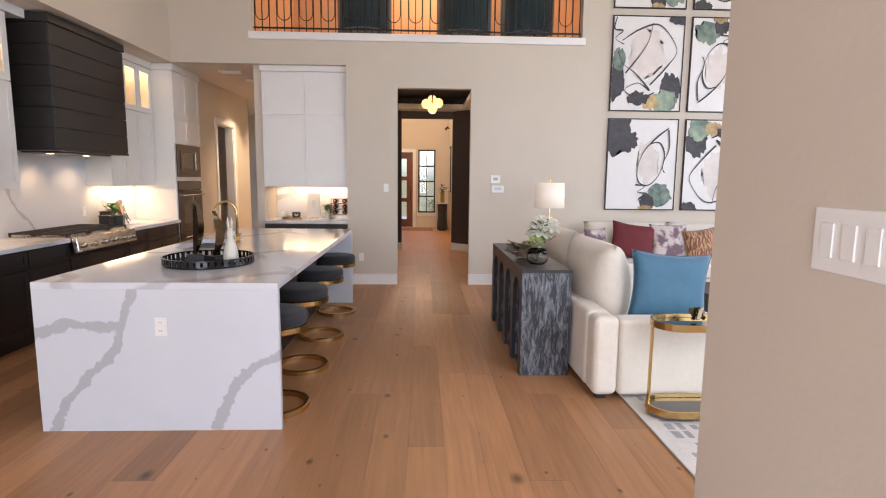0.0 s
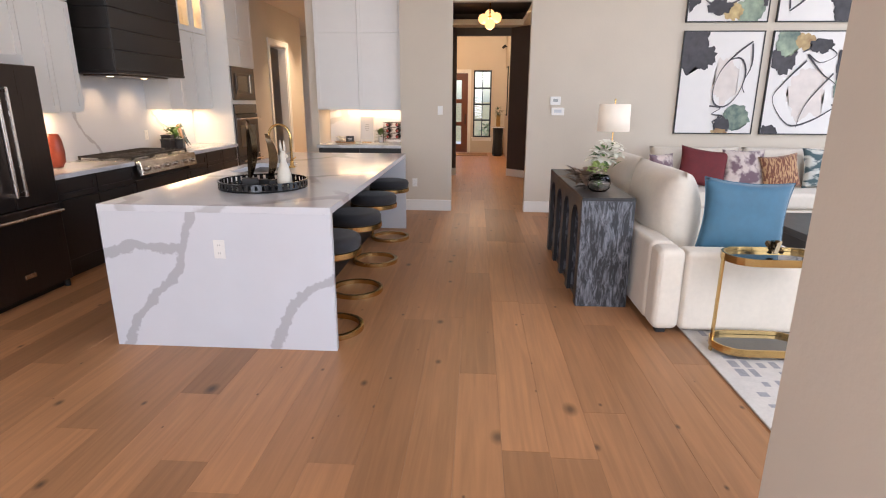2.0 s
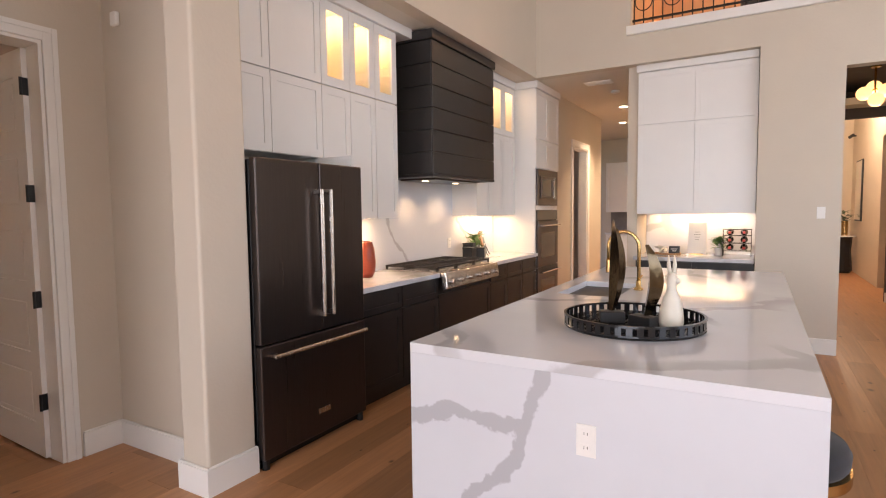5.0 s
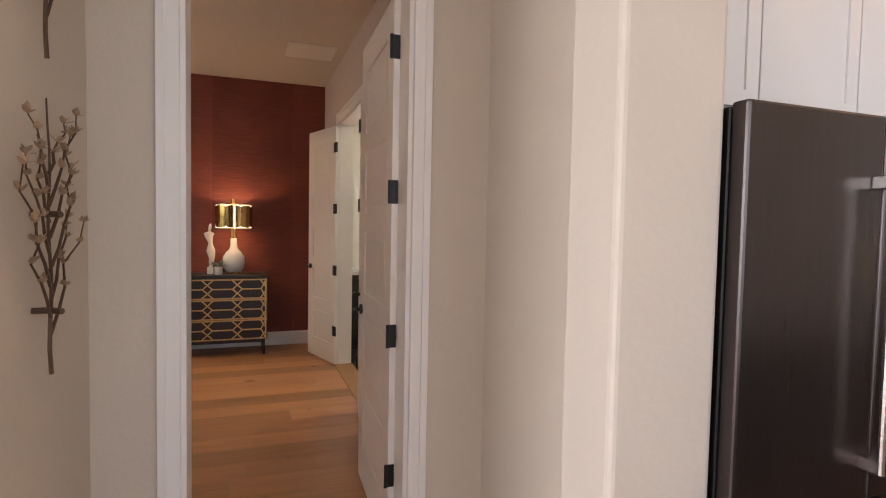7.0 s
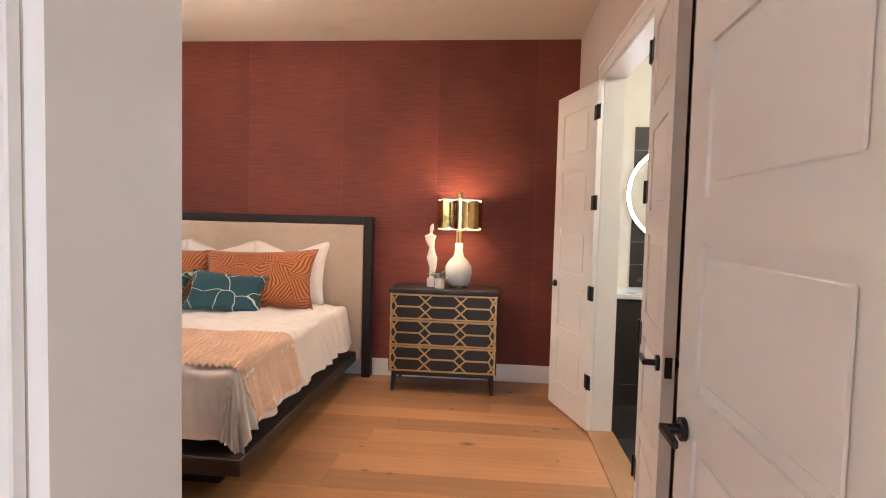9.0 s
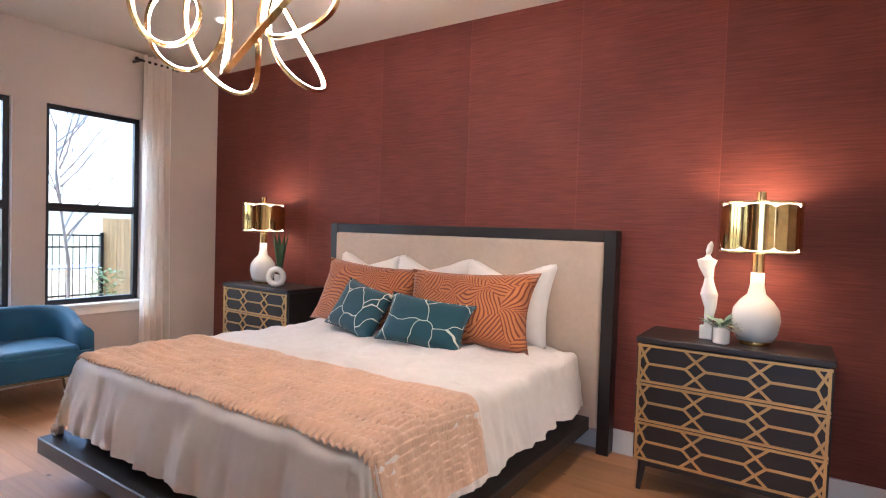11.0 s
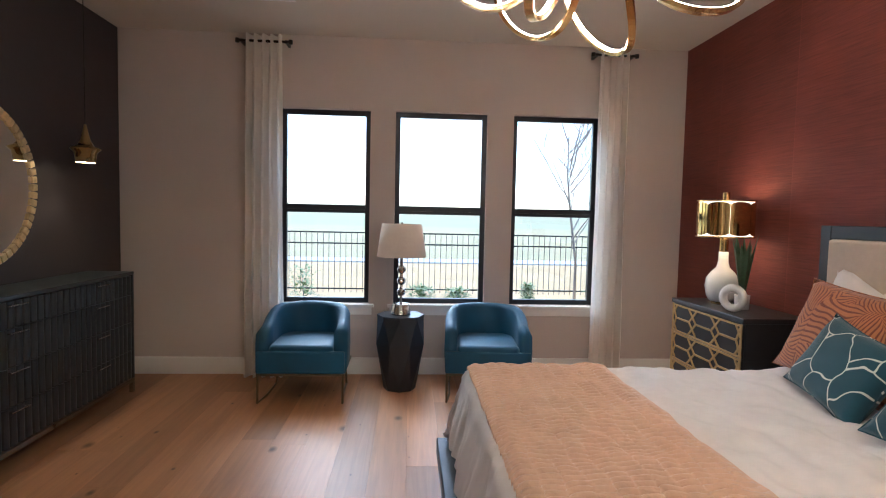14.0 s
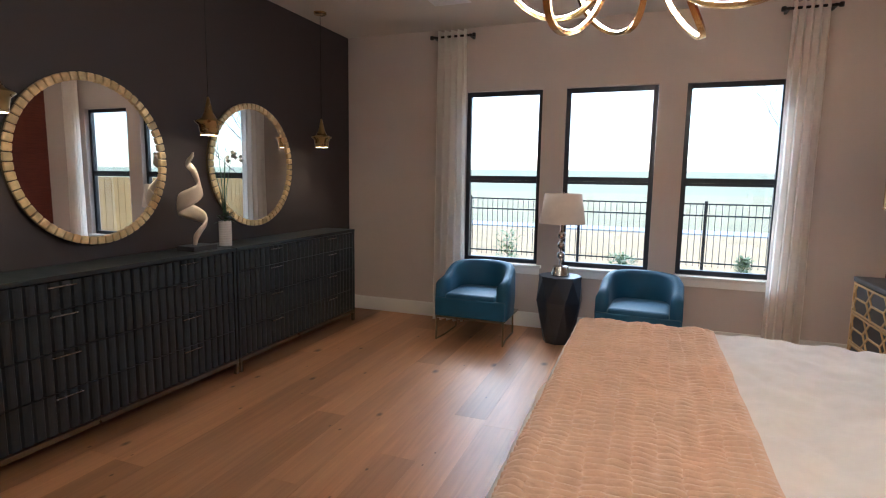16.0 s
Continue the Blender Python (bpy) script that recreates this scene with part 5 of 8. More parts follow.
MIRROR.node_tree.nodes["Principled BSDF"].inputs["Base Color"].default_value = (0.86, 0.87, 0.86, 1)
MIRROR.node_tree.nodes["Principled BSDF"].inputs["Metallic"].default_value = 1.0
MIRROR.node_tree.nodes["Principled BSDF"].inputs["Roughness"].default_value = 0.01
part("frame", box(-0.03, -0.001, -0.40, 0.40, -0.05, 1.25, 0.004, 1), BLACK_PLASTIC, em)
part("glass", box(-0.034, -0.0305, -0.37, 0.37, -0.02, 1.22), MIRROR, em)
ca = thing("security_camera", 2.24, 18.0, 3.05, label="small white camera high on the entry wall", category="camera")
part("body", moved(cyl(0.035, -0.06, 0.06, 16), pose(-0.08, 0, 0, 70, 0, 30)), BLACK_PLASTIC, ca)
part("bracket", box(-0.06, 0.009, -0.015, 0.015, -0.015, 0.015), BLACK_PLASTIC, ca)
dm = tagged(part("door_mat", box(0.55, 1.75, 17.3, 18.1, 0.0005, 0.012, 0.003, 1), material("jute_mat", (0.30, 0.18, 0.10), 0.95, vary=0.25, scale=60, bump=0.3, bump_scale=150)), "flat tan woven doormat on the entry floor", "rug")

# ---- upper loft behind the balcony ----
slab("ceiling_lower_loft", -1.2, 4.0, 9.24, 12.6, 3.32, 3.42, CEIL, "loft floor slab", "floor")
TAN = material("warm_tan_wall_paint", (0.55, 0.33, 0.19), 0.75, vary=0.04)
wall("wall_loft_back", -1.2, 4.0, 12.5, 12.6, 3.42, 6.0, TAN, (), "warm tan loft wall")
wall("wall_loft_left", -1.2, -1.1, 9.24, 12.5, 3.42, 6.0, TAN, (), "warm tan loft side wall")
wall("wall_loft_right", 3.9, 4.0, 9.24, 12.5, 3.42, 6.0, TAN, (), "warm tan loft side wall")
slab("ceiling_loft", -1.2, 4.0, 9.24, 12.6, 6.0, 6.1, CEIL, "plain loft ceiling")
tagged(part("trim_balcony_ledge", box(-0.95, 3.69, 9.06, 9.27, 3.40, 3.50, 0.006, 1), TRIM), "white painted balcony ledge", "trim", kind="structure")
lamp("loft_light", "POINT", pose(1.4, 11.4, 5.6), 80, (1, 0.66, 0.38), 0.25)
rl = thing("balcony_railing", 1.37, 9.16, 3.50, label="black wrought iron balcony railing with hoop motifs", category="railing")
part("top_rail", box(-2.27, 2.27, -0.02, 0.02, 0.95, 0.99, 0.004, 1), BLACK_METAL, rl)
part("bottom_rail", box(-2.27, 2.27, -0.01, 0.01, 0.06, 0.08), BLACK_METAL, rl)
nb = 46
for i in range(nb):
    x = -2.25 + 4.5 * i / (nb - 1)
    part("baluster", box(x - 0.006, x + 0.006, -0.006, 0.006, 0, 0.95), BLACK_METAL, rl)
    if i % 3 == 1:
        part("hoop", tube([(x - 0.09, 0, 0.95)] + [(x + 0.09 * math.cos(a), 0, 0.27 + 0.10 * math.sin(a)) for a in np.linspace(math.pi, 2 * math.pi, 9)] + [(x + 0.09, 0, 0.95)], 0.006, 6), BLACK_METAL, rl)
NAVY_SEAT = material("dark_green_velvet", (0.012, 0.03, 0.035), 0.8, vary=0.2, sheen=0.4)
for x, rz in ((0.55, 5), (2.05, -5), (3.0, -30)):
    lc = thing("loft_chair", x, 9.85, 3.42, rz, "dark velvet tub chair by the balcony rail", "chair", "chairs in the loft")
    back = bmesh.new()
    prof = [(0.36 * math.cos(a), -0.36 * math.sin(a)) for a in np.linspace(-0.2, math.pi + 0.2, 16)]
    part("backrest", tube([(px_, py_, 0.58) for px_, py_ in prof], 0.01, 4, flat=(0.09, 0.62)), NAVY_SEAT, lc)
    part("seat", cyl(0.33, 0.25, 0.45, 28, bev=0.03), NAVY_SEAT, lc)
    for lx, ly in ((-0.2, -0.2), (0.2, -0.2), (-0.2, 0.2), (0.2, 0.2)):
        part("leg", cyl(0.015, 0, 0.25, 10, lx, ly), BLACK_METAL, lc)

# ---- living room ----


def pillow_bm(w, h, t, n=16, pinch=0.11, chop=0.0):
    """A stuffed cushion standing in the x-z plane, its corners pulled out and its edges drawn in."""
    b = bmesh.new()
    sheets = []
    for s in (-1, 1):
        rows = []
        for j in range(n + 1):
            row = []
            for i in range(n + 1):
                u, v = 2 * i / n - 1, 2 * j / n - 1
                x = u * w / 2 * (1 - pinch * (1 - v * v) * u * u)
                z = v * h / 2 * (1 - pinch * (1 - u * u) * v * v) - chop * max(0, v) ** 2 * max(0, 1 - abs(u) * 1.25)
                d = t / 2 * max(0, (1 - u * u) * (1 - v * v)) ** 0.42
                wob = 0.008 * noise.noise(Vector((u * 2, v * 2, s * 3 + w)))
                row.append(b.verts.new((x, s * (d + (wob if 0 < i < n and 0 < j < n else 0)), z + h / 2)))
            rows.append(row)
        for lo, hi in zip(rows, rows[1:]):
            for i in range(n):
                b.faces.new((lo[i], lo[i + 1], hi[i + 1], hi[i]))
        sheets.append(rows)
    bmesh.ops.remove_doubles(b, verts=b.verts, dist=1e-4)
    bmesh.ops.recalc_face_normals(b, faces=b.faces)
    return b


def pillow(name, m, w, h, t, mat, label, group="", category="pillow", chop=0.0):
    p = thing(name, label=label, category=category, group=group)
    p.matrix_world = m
    part("cover", pillow_bm(w, h, t, chop=chop), mat, p, smooth=True)
    edge = []
    for u, v in [(-1 + 2 * k / 10, -1) for k in range(10)] + [(1, -1 + 2 * k / 10) for k in range(10)] + [(1 - 2 * k / 10, 1) for k in range(10)] + [(-1, 1 - 2 * k / 10) for k in range(10)]:
        edge.append((u * w / 2 * (1 - 0.11 * (1 - v * v) * u * u), 0, v * h / 2 * (1 - 0.11 * (1 - u * u) * v * v) - chop * max(0, v) ** 2 * max(0, 1 - abs(u) * 1.25) + h / 2))
    part("seam", tube(edge, 0.004, 5, closed=True), mat, p)
    return p


def patterned(name, base, ink, kind, scale=6.0, rough=0.85):
    """A fabric with a woven or printed pattern, in the cushion's own space."""
    m = material(name, base, rough, vary=0.12, scale=30, bump=0.25, bump_scale=350, sheen=0.2)
    t, link = m.node_tree.nodes, m.node_tree.links.new
    b = t["Principled BSDF"]
    src = b.inputs["Base Color"].links[0].from_socket
    co = t.new("ShaderNodeTexCoord")
    flat = t.new("ShaderNodeMapping")
    flat.inputs["Scale"].default_value = (1, 0, 1)
    info = t.new("ShaderNodeObjectInfo")
    comb = t.new("ShaderNodeCombineXYZ")
    link(info.outputs["Random"], comb.inputs[1])
    link(comb.outputs[0], flat.inputs["Location"])
    link(co.outputs["Object"], flat.inputs["Vector"])
    rng = t.new("ShaderNodeMapRange")
    if kind == "palm":
        bend = t.new("ShaderNodeTexNoise")
        bend.inputs["Scale"].default_value, bend.inputs["Detail"].default_value = 6.0, 0
        link(flat.outputs[0], bend.inputs["Vector"])
        bent = t.new("ShaderNodeVectorMath")
        bent.operation = "MULTIPLY_ADD"
        bent.inputs[1].default_value = (0.11, 0.0, 0.11)
        link(bend.outputs["Color"], bent.inputs[0])
        link(flat.outputs[0], bent.inputs[2])
        flat = bent
        cell = t.new("ShaderNodeTexVoronoi")
        cell.inputs["Scale"].default_value = scale
        link(flat.outputs[0], cell.inputs["Vector"])
        sub = t.new("ShaderNodeVectorMath")
        sub.operation = "SUBTRACT"
        link(flat.outputs[0], sub.inputs[0])
        link(cell.outputs["Position"], sub.inputs[1])
        rot = t.new("ShaderNodeVectorRotate")
        rot.rotation_type = "Y_AXIS"
        sepc = t.new("ShaderNodeSeparateColor")
        link(cell.outputs["Color"], sepc.inputs[0])
        ang = t.new("ShaderNodeMath")
        ang.operation = "MULTIPLY"
        ang.inputs[1].default_value = 6.28
        link(sepc.outputs[0], ang.inputs[0])
        link(sub.outputs[0], rot.inputs["Vector"])
        link(ang.outputs[0], rot.inputs["Angle"])
        sx = t.new("ShaderNodeSeparateXYZ")
        link(rot.outputs[0], sx.inputs[0])
        ab = t.new("ShaderNodeMath")
        ab.operation = "ABSOLUTE"
        link(sx.outputs[0], ab.inputs[0])
        pw = t.new("ShaderNodeMath")
        pw.operation = "POWER"
        pw.inputs[1].default_value = 0.6
        link(ab.outputs[0], pw.inputs[0])
        pk = t.new("ShaderNodeMath")
        pk.operation = "MULTIPLY"
        pk.inputs[1].default_value = 0.42
        link(pw.outputs[0], pk.inputs[0])
        ad = t.new("ShaderNodeMath")
        ad.operation = "ADD"
        link(sx.outputs[2], ad.inputs[0])
        link(pk.outputs[0], ad.inputs[1])
        fq = t.new("ShaderNodeMath")
        fq.operation = "MULTIPLY"
        fq.inputs[1].default_value = 215.0
        link(ad.outputs[0], fq.inputs[0])
        sn = t.new("ShaderNodeMath")
        sn.operation = "SINE"
        link(fq.outputs[0], sn.inputs[0])
        rng.inputs["From Min"].default_value, rng.inputs["From Max"].default_value = 0.05, 0.75
        link(sn.outputs[0], rng.inputs["Value"])
    elif kind == "lines":
        warp = t.new("ShaderNodeTexNoise")
        warp.inputs["Scale"].default_value = 5.0
        link(flat.outputs[0], warp.inputs["Vector"])
        mad = t.new("ShaderNodeVectorMath")
        mad.operation = "MULTIPLY_ADD"
        mad.inputs[1].default_value = (0.14, 0.0, 0.14)
        link(warp.outputs["Color"], mad.inputs[0])
        link(flat.outputs[0], mad.inputs[2])
        cell = t.new("ShaderNodeTexVoronoi")
        cell.feature = "DISTANCE_TO_EDGE"
        cell.inputs["Scale"].default_value = scale
        link(mad.outputs[0], cell.inputs["Vector"])
        rng.inputs["From Min"].default_value, rng.inputs["From Max"].default_value = 0.016, 0.010
        link(cell.outputs["Distance"], rng.inputs["Value"])
    else:
        nz = t.new("ShaderNodeTexNoise")
        nz.inputs["Scale"].default_value, nz.inputs["Detail"].default_value = scale, 3
        link(flat.outputs[0], nz.inputs["Vector"])
        rng.inputs["From Min"].default_value, rng.inputs["From Max"].default_value = 0.47, 0.55
        link(nz.outputs["Fac"], rng.inputs["Value"])
        if kind == "weave":
            flat.inputs["Scale"].default_value = (1, 0, 0.25)
        if kind == "brush":
            flat.inputs["Scale"].default_value = (0.45, 0, 1)
    mix = t.new("ShaderNodeMix")
    mix.data_type = "RGBA"
    link(rng.outputs[0], mix.inputs["Factor"])
    link(src, mix.inputs["A"])
    mix.inputs["B"].default_value = (*ink, 1)
    link(mix.outputs["Result"], b.inputs["Base Color"])
    return m


# console table with arched front
def burled():
    m = material("silvered_black_oak", (0.022, 0.023, 0.027), 0.5, vary=0.3, scale=14, stretch=(1, 1, 0.25), bump=0.12, bump_scale=60)
    t, link = m.node_tree.nodes, m.node_tree.links.new
    b = t["Principled BSDF"]
    src = b.inputs["Base Color"].links[0].from_socket
    geo = t.new("ShaderNodeNewGeometry")
    mp = t.new("ShaderNodeMapping")
    mp.inputs["Scale"].default_value = (1, 1, 0.22)
    link(geo.outputs["Position"], mp.inputs["Vector"])
    nz = t.new("ShaderNodeTexNoise")
    nz.inputs["Scale"].default_value, nz.inputs["Detail"].default_value, nz.inputs["Roughness"].default_value = 34, 9, 0.70
    nz.inputs["Distortion"].default_value = 0.8
    link(mp.outputs[0], nz.inputs["Vector"])
    rg_ = t.new("ShaderNodeMapRange")
    rg_.inputs["From Min"].default_value, rg_.inputs["From Max"].default_value = 0.46, 0.68
    link(nz.outputs["Fac"], rg_.inputs["Value"])
    mix = t.new("ShaderNodeMix")
    mix.data_type = "RGBA"
    link(rg_.outputs[0], mix.inputs["Factor"])
    link(src, mix.inputs["A"])
    mix.inputs["B"].default_value = (0.24, 0.25, 0.28, 1)
    link(mix.outputs["Result"], b.inputs["Base Color"])
    return m


SILVERED = burled()
BLACK_OAK = material("black_oak", (0.022, 0.022, 0.024), 0.35, vary=0.3, scale=20, stretch=(1, 0.3, 1), bump=0.08, bump_scale=80)
CH, CL0, CL1, CX0, CX1 = 0.845, 5.40, 7.15, 2.20, 2.585
con = thing("console_table", (CX0 + CX1) / 2, (CL0 + CL1) / 2, 0, label="black and silver grained oak console with arched openings", category="console table")
lx0, lx1, hl = -0.1925, 0.1925, 0.875
part("tabletop", box(lx0, lx1, -hl, hl, CH - 0.025, CH, 0.002, 1), BLACK_OAK, con)
for y0 in (-hl, hl - 0.05):
    part("end_panel", box(lx0, lx1, y0, y0 + 0.05, 0, CH - 0.0255, 0.002, 1), SILVERED, con)
nA = 4
aw = (2 * hl - 0.1) / nA
for face_x in (lx0, lx1 - 0.03):
    b = bmesh.new()
    for k in range(nA):
        ya = -hl + 0.05 + k * aw
        yc, r, z0, z1 = ya + aw / 2, aw / 2 - 0.055, 0.0, CH - 0.026
        zs = z1 - 0.07 - r
        out = [(ya, z0), (yc - r, z0), (yc - r, zs)] + [(yc - r * math.cos(a), zs + r * math.sin(a)) for a in np.linspace(0, math.pi, 13)][1:-1] + [(yc + r, zs), (yc + r, z0), (ya + aw, z0), (ya + aw, z1), (ya, z1)]
        vs0 = [b.verts.new((face_x, y, z)) for y, z in out]
        fc_ = b.faces.new(vs0)
        ex = bmesh.ops.extrude_face_region(b, geom=[fc_])
        bmesh.ops.translate(b, vec=(0.03, 0, 0), verts=[v for v in ex["geom"] if isinstance(v, bmesh.types.BMVert)])
    bmesh.ops.recalc_face_normals(b, faces=b.faces)
    part("arcade", b, BLACK_OAK, con)
for k in range(1, nA):
    y = -hl + 0.05 + k * aw
    part("divider", box(lx0 + 0.031, lx1 - 0.031, y - 0.02, y + 0.02, 0, CH - 0.026), SILVERED, con)
part("bottom_panel", box(lx0 + 0.03, lx1 - 0.03, -hl + 0.05, hl - 0.05, 0.001, 0.03), BLACK_OAK, con)

SHADE = material("ivory_linen_shade", (0.78, 0.70, 0.60), 0.85, vary=0.03, scale=40, emit=0.0)
SHADE.node_tree.nodes["Principled BSDF"].inputs["Emission Color"].default_value = (1, 0.80, 0.62, 1)
SHADE.node_tree.nodes["Principled BSDF"].inputs["Emission Strength"].default_value = 0.15
GLASS_BEAD = material("champagne_glass", (0.75, 0.65, 0.5), 0.08, metal=0.6, vary=0.1)
tl = thing("table_lamp", 3.02, 8.05, 0.56, label="ivory drum shade table lamp with stacked glass rings", category="table lamp")
part("base", cyl(0.075, 0, 0.02, 28, bev=0.003), BRASS, tl)
for i in range(11):
    part("glass_ring", lathe([(0.02, 0.022 + i * 0.045), (0.055, 0.026 + i * 0.045), (0.065, 0.044 + i * 0.045), (0.055, 0.062 + i * 0.045), (0.02, 0.066 + i * 0.045)], 24), GLASS_BEAD, tl, smooth=True)
part("stem", cyl(0.008, 0.28, 0.98, 10), BRASS, tl)
part("shade", lathe([(0.182, 0.63), (0.173, 0.94), (0.176, 0.94), (0.185, 0.63), (0.182, 0.63)], 40), SHADE, tl, "ivory linen drum shade", smooth=True)
part("finial", lathe([(0, 0.975), (0.012, 0.98), (0.010, 0.995), (0, 1.005)], 12), BRASS, tl)
lamp("living_lamp_light", "POINT", pose(3.02, 8.05, 1.32), 1.7, (1, 0.75, 0.5), 0.05)

fb = thing("flower_bowl", 2.38, 5.72, CH, label="round glass bowl with white lilies and green hydrangea", category="flower arrangement")
part("bowl", lathe([(0, 0.0), (0.06, 0.0), (0.085, 0.03), (0.09, 0.07), (0.075, 0.12), (0.07, 0.125), (0.082, 0.07), (0.078, 0.034), (0.055, 0.008), (0, 0.008)], 32), GLASS, fb, "clear glass bowl", smooth=True)
part("stems", foliage(40, 0.05, 0.10, 0.05, 0.008, 12, 0.015, 0.4), GREEN, fb)
hyd = bmesh.new()
for i in range(90):
    a, c = rnd.uniform(0, 6.283), rnd.uniform(-0.2, 1)
    d = Vector((math.cos(a) * math.sqrt(1 - c * c), math.sin(a) * math.sqrt(1 - c * c), c))
    leaf_bm(hyd, Vector((-0.03, -0.03, 0.17)) + d * 0.055, d + Vector((rnd.uniform(-.5, .5), rnd.uniform(-.5, .5), 0)), 0.028, 0.026, 0.1)
part("hydrangea", hyd, material("lime_petals", (0.50, 0.62, 0.22), 0.6, vary=0.2, scale=50), fb, "pale green hydrangea head")
lil = bmesh.new()
for cx, cy, cz in ((0.05, 0.02, 0.22), (0.0, 0.06, 0.27), (0.06, -0.03, 0.29), (-0.05, 0.05, 0.23), (0.10, 0.08, 0.35), (0.04, 0.02, 0.37), (0.0, -0.06, 0.24), (0.12, 0.0, 0.27), (0.09, -0.05, 0.33), (-0.02, 0.02, 0.31)):
    ax = rnd.uniform(0, 6)
    for k in range(6):
        a = ax + k * 1.047
        leaf_bm(lil, (cx, cy, cz), (math.cos(a), math.sin(a) - 0.4, 0.6), 0.10, 0.055, 0.5)
part("lilies", lil, WHITE_PETAL, fb, "white lily blossoms")
part("foliage", moved(foliage(34, 0.07, 0.20, 0.09, 0.045, 14, 0.14), Matrix.Translation((0.03, 0.02, 0))), GREEN, fb)
SHELL = material("bronze_leaf", (0.24, 0.17, 0.13), 0.35, metal=0.5, vary=0.4, scale=40)
ds = thing("dried_leaf_cluster", 2.32, 6.0, CH, label="cluster of bronze and dark dried leaves on the console", category="ornament")
part("leaves", foliage(60, 0.12, 0.11, 0.12, 0.08, 15, 0.01), SHELL, ds)
dk = bmesh.new()
for i in range(12):
    a = rnd.uniform(0, 6.28)
    leaf_bm(dk, (0, -0.17, 0.012), (math.cos(a), math.sin(a), 0.3), 0.12, 0.06, 0.3)
part("dark_leaves", dk, BLACK_PLASTIC, ds, "blackened leaves")

# sectional sofa
SOFA = CREAM_FABRIC
sf = thing("sectional_sofa", 3.3, 7.0, 0, label="cream upholstered sectional sofa with loose back cushions", category="sofa")


def soft(x0, x1, y0, y1, z0, z1, bev=0.05, seg=4):
    return box(x0 - 3.3, x1 - 3.3, y0 - 7.0, y1 - 7.0, z0, z1, bev, seg)


part("base", soft(2.80, 3.72, 5.10, 7.28, 0.04, 0.30, 0.012, 2), SOFA, sf)
part("back_frame", soft(2.62, 2.798, 5.10, 7.28, 0.035, 0.60, 0.04), SOFA, sf)
part("arm", soft(2.802, 3.74, 4.90, 5.098, 0.035, 0.58, 0.035), SOFA, sf)
part("arm", soft(2.62, 2.80, 4.895, 5.098, 0.035, 0.60, 0.05), SOFA, sf)
for y0, y1 in ((5.105, 6.19), (6.20, 7.28)):
    part("seat_cushion", soft(2.82, 3.74, y0, y1, 0.302, 0.50, 0.05), SOFA, sf, smooth=False)
for yc in (5.77, 6.82):
    b = moved(pillow_bm(1.05, 0.62, 0.42, pinch=0.05), pose(2.93 - 3.3, yc - 7.0, 0.44, -6, 0, 90))
    part("back_cushion", b, SOFA, sf, smooth=True)
for x, y in ((2.70, 4.98), (3.62, 4.98), (2.70, 7.2), (3.62, 7.2)):
    part("foot", box(x - 3.33, x - 3.27, y - 7.03, y - 6.97, 0, 0.04), BLACK_PLASTIC, sf)
s2 = thing("sofa", 3.3, 7.0, 0, label="long cream upholstered sofa against the beige wall", category="sofa")
part("base", soft(3.50, 7.2, 7.95, 8.98, 0.04, 0.30, 0.012, 2), SOFA, s2)
part("back_frame", soft(3.50, 7.2, 8.80, 8.98, 0.302, 0.78, 0.03), SOFA, s2)
part("arm", soft(3.50, 3.66, 7.95, 8.798, 0.302, 0.62, 0.04), SOFA, s2)
for x0, x1 in ((3.67, 4.83), (4.84, 6.0), (6.01, 7.2)):
    part("seat_cushion", soft(x0, x1, 7.93, 8.78, 0.302, 0.50, 0.05), SOFA, s2)
for xc in (4.25, 5.42, 6.6):
    b = moved(pillow_bm(1.14, 0.52, 0.28, pinch=0.04), pose(xc - 3.3, 8.66 - 7.0, 0.46, -12, 0, 0))
    part("back_cushion", b, SOFA, s2, smooth=True)
for x, y in ((3.58, 8.05), (3.58, 8.9), (7.1, 8.9), (7.1, 8.05)):
    part("foot", box(x - 3.33, x - 3.27, y - 7.03, y - 6.97, 0, 0.04), BLACK_PLASTIC, s2)
et_ = thing("end_table", 3.02, 8.05, 0, label="small dark round end table in the sofa corner", category="end table")
part("tabletop", cyl(0.24, 0.53, 0.56, 32, bev=0.004), BLACK_OAK, et_)
part("post", cyl(0.03, 0.02, 0.53, 14), BLACK_OAK, et_)
part("foot", cyl(0.16, 0, 0.02, 28), BLACK_OAK, et_)
BLUE_FAB = material("steel_blue_fabric", (0.038, 0.12, 0.19), 0.6, vary=0.12, scale=20, sheen=0.3, bump=0.1, bump_scale=300)
MAROON = material("maroon_fabric", (0.14, 0.018, 0.022), 0.8, vary=0.15, scale=20, bump=0.2, bump_scale=300)
BLUSH = patterned("blush_abstract_fabric", (0.55, 0.46, 0.42), (0.16, 0.10, 0.12), "abstract", 6)
COPPER = patterned("copper_woven_fabric", (0.16, 0.055, 0.03), (0.45, 0.26, 0.13), "weave", 60)
BRUSH = patterned("teal_brushed_fabric", (0.55, 0.55, 0.50), (0.06, 0.10, 0.11), "brush", 14)
pillow("throw_pillow", pose(3.24, 5.165, 0.50, -5, 4, 3), 0.62, 0.52, 0.15, BLUE_FAB, "steel blue satin throw pillow leaning on the sofa arm", "sofa pillows")
pillow("throw_pillow", pose(4.22, 8.38, 0.50, -14, 8, -8), 0.60, 0.48, 0.16, MAROON, "maroon throw pillow on the cream sofa", "sofa pillows")
pillow("throw_pillow", pose(4.76, 8.36, 0.50, -16, 0, 4), 0.54, 0.48, 0.16, BLUSH, "blush and grey abstract throw pillow on the sofa", "sofa pillows")
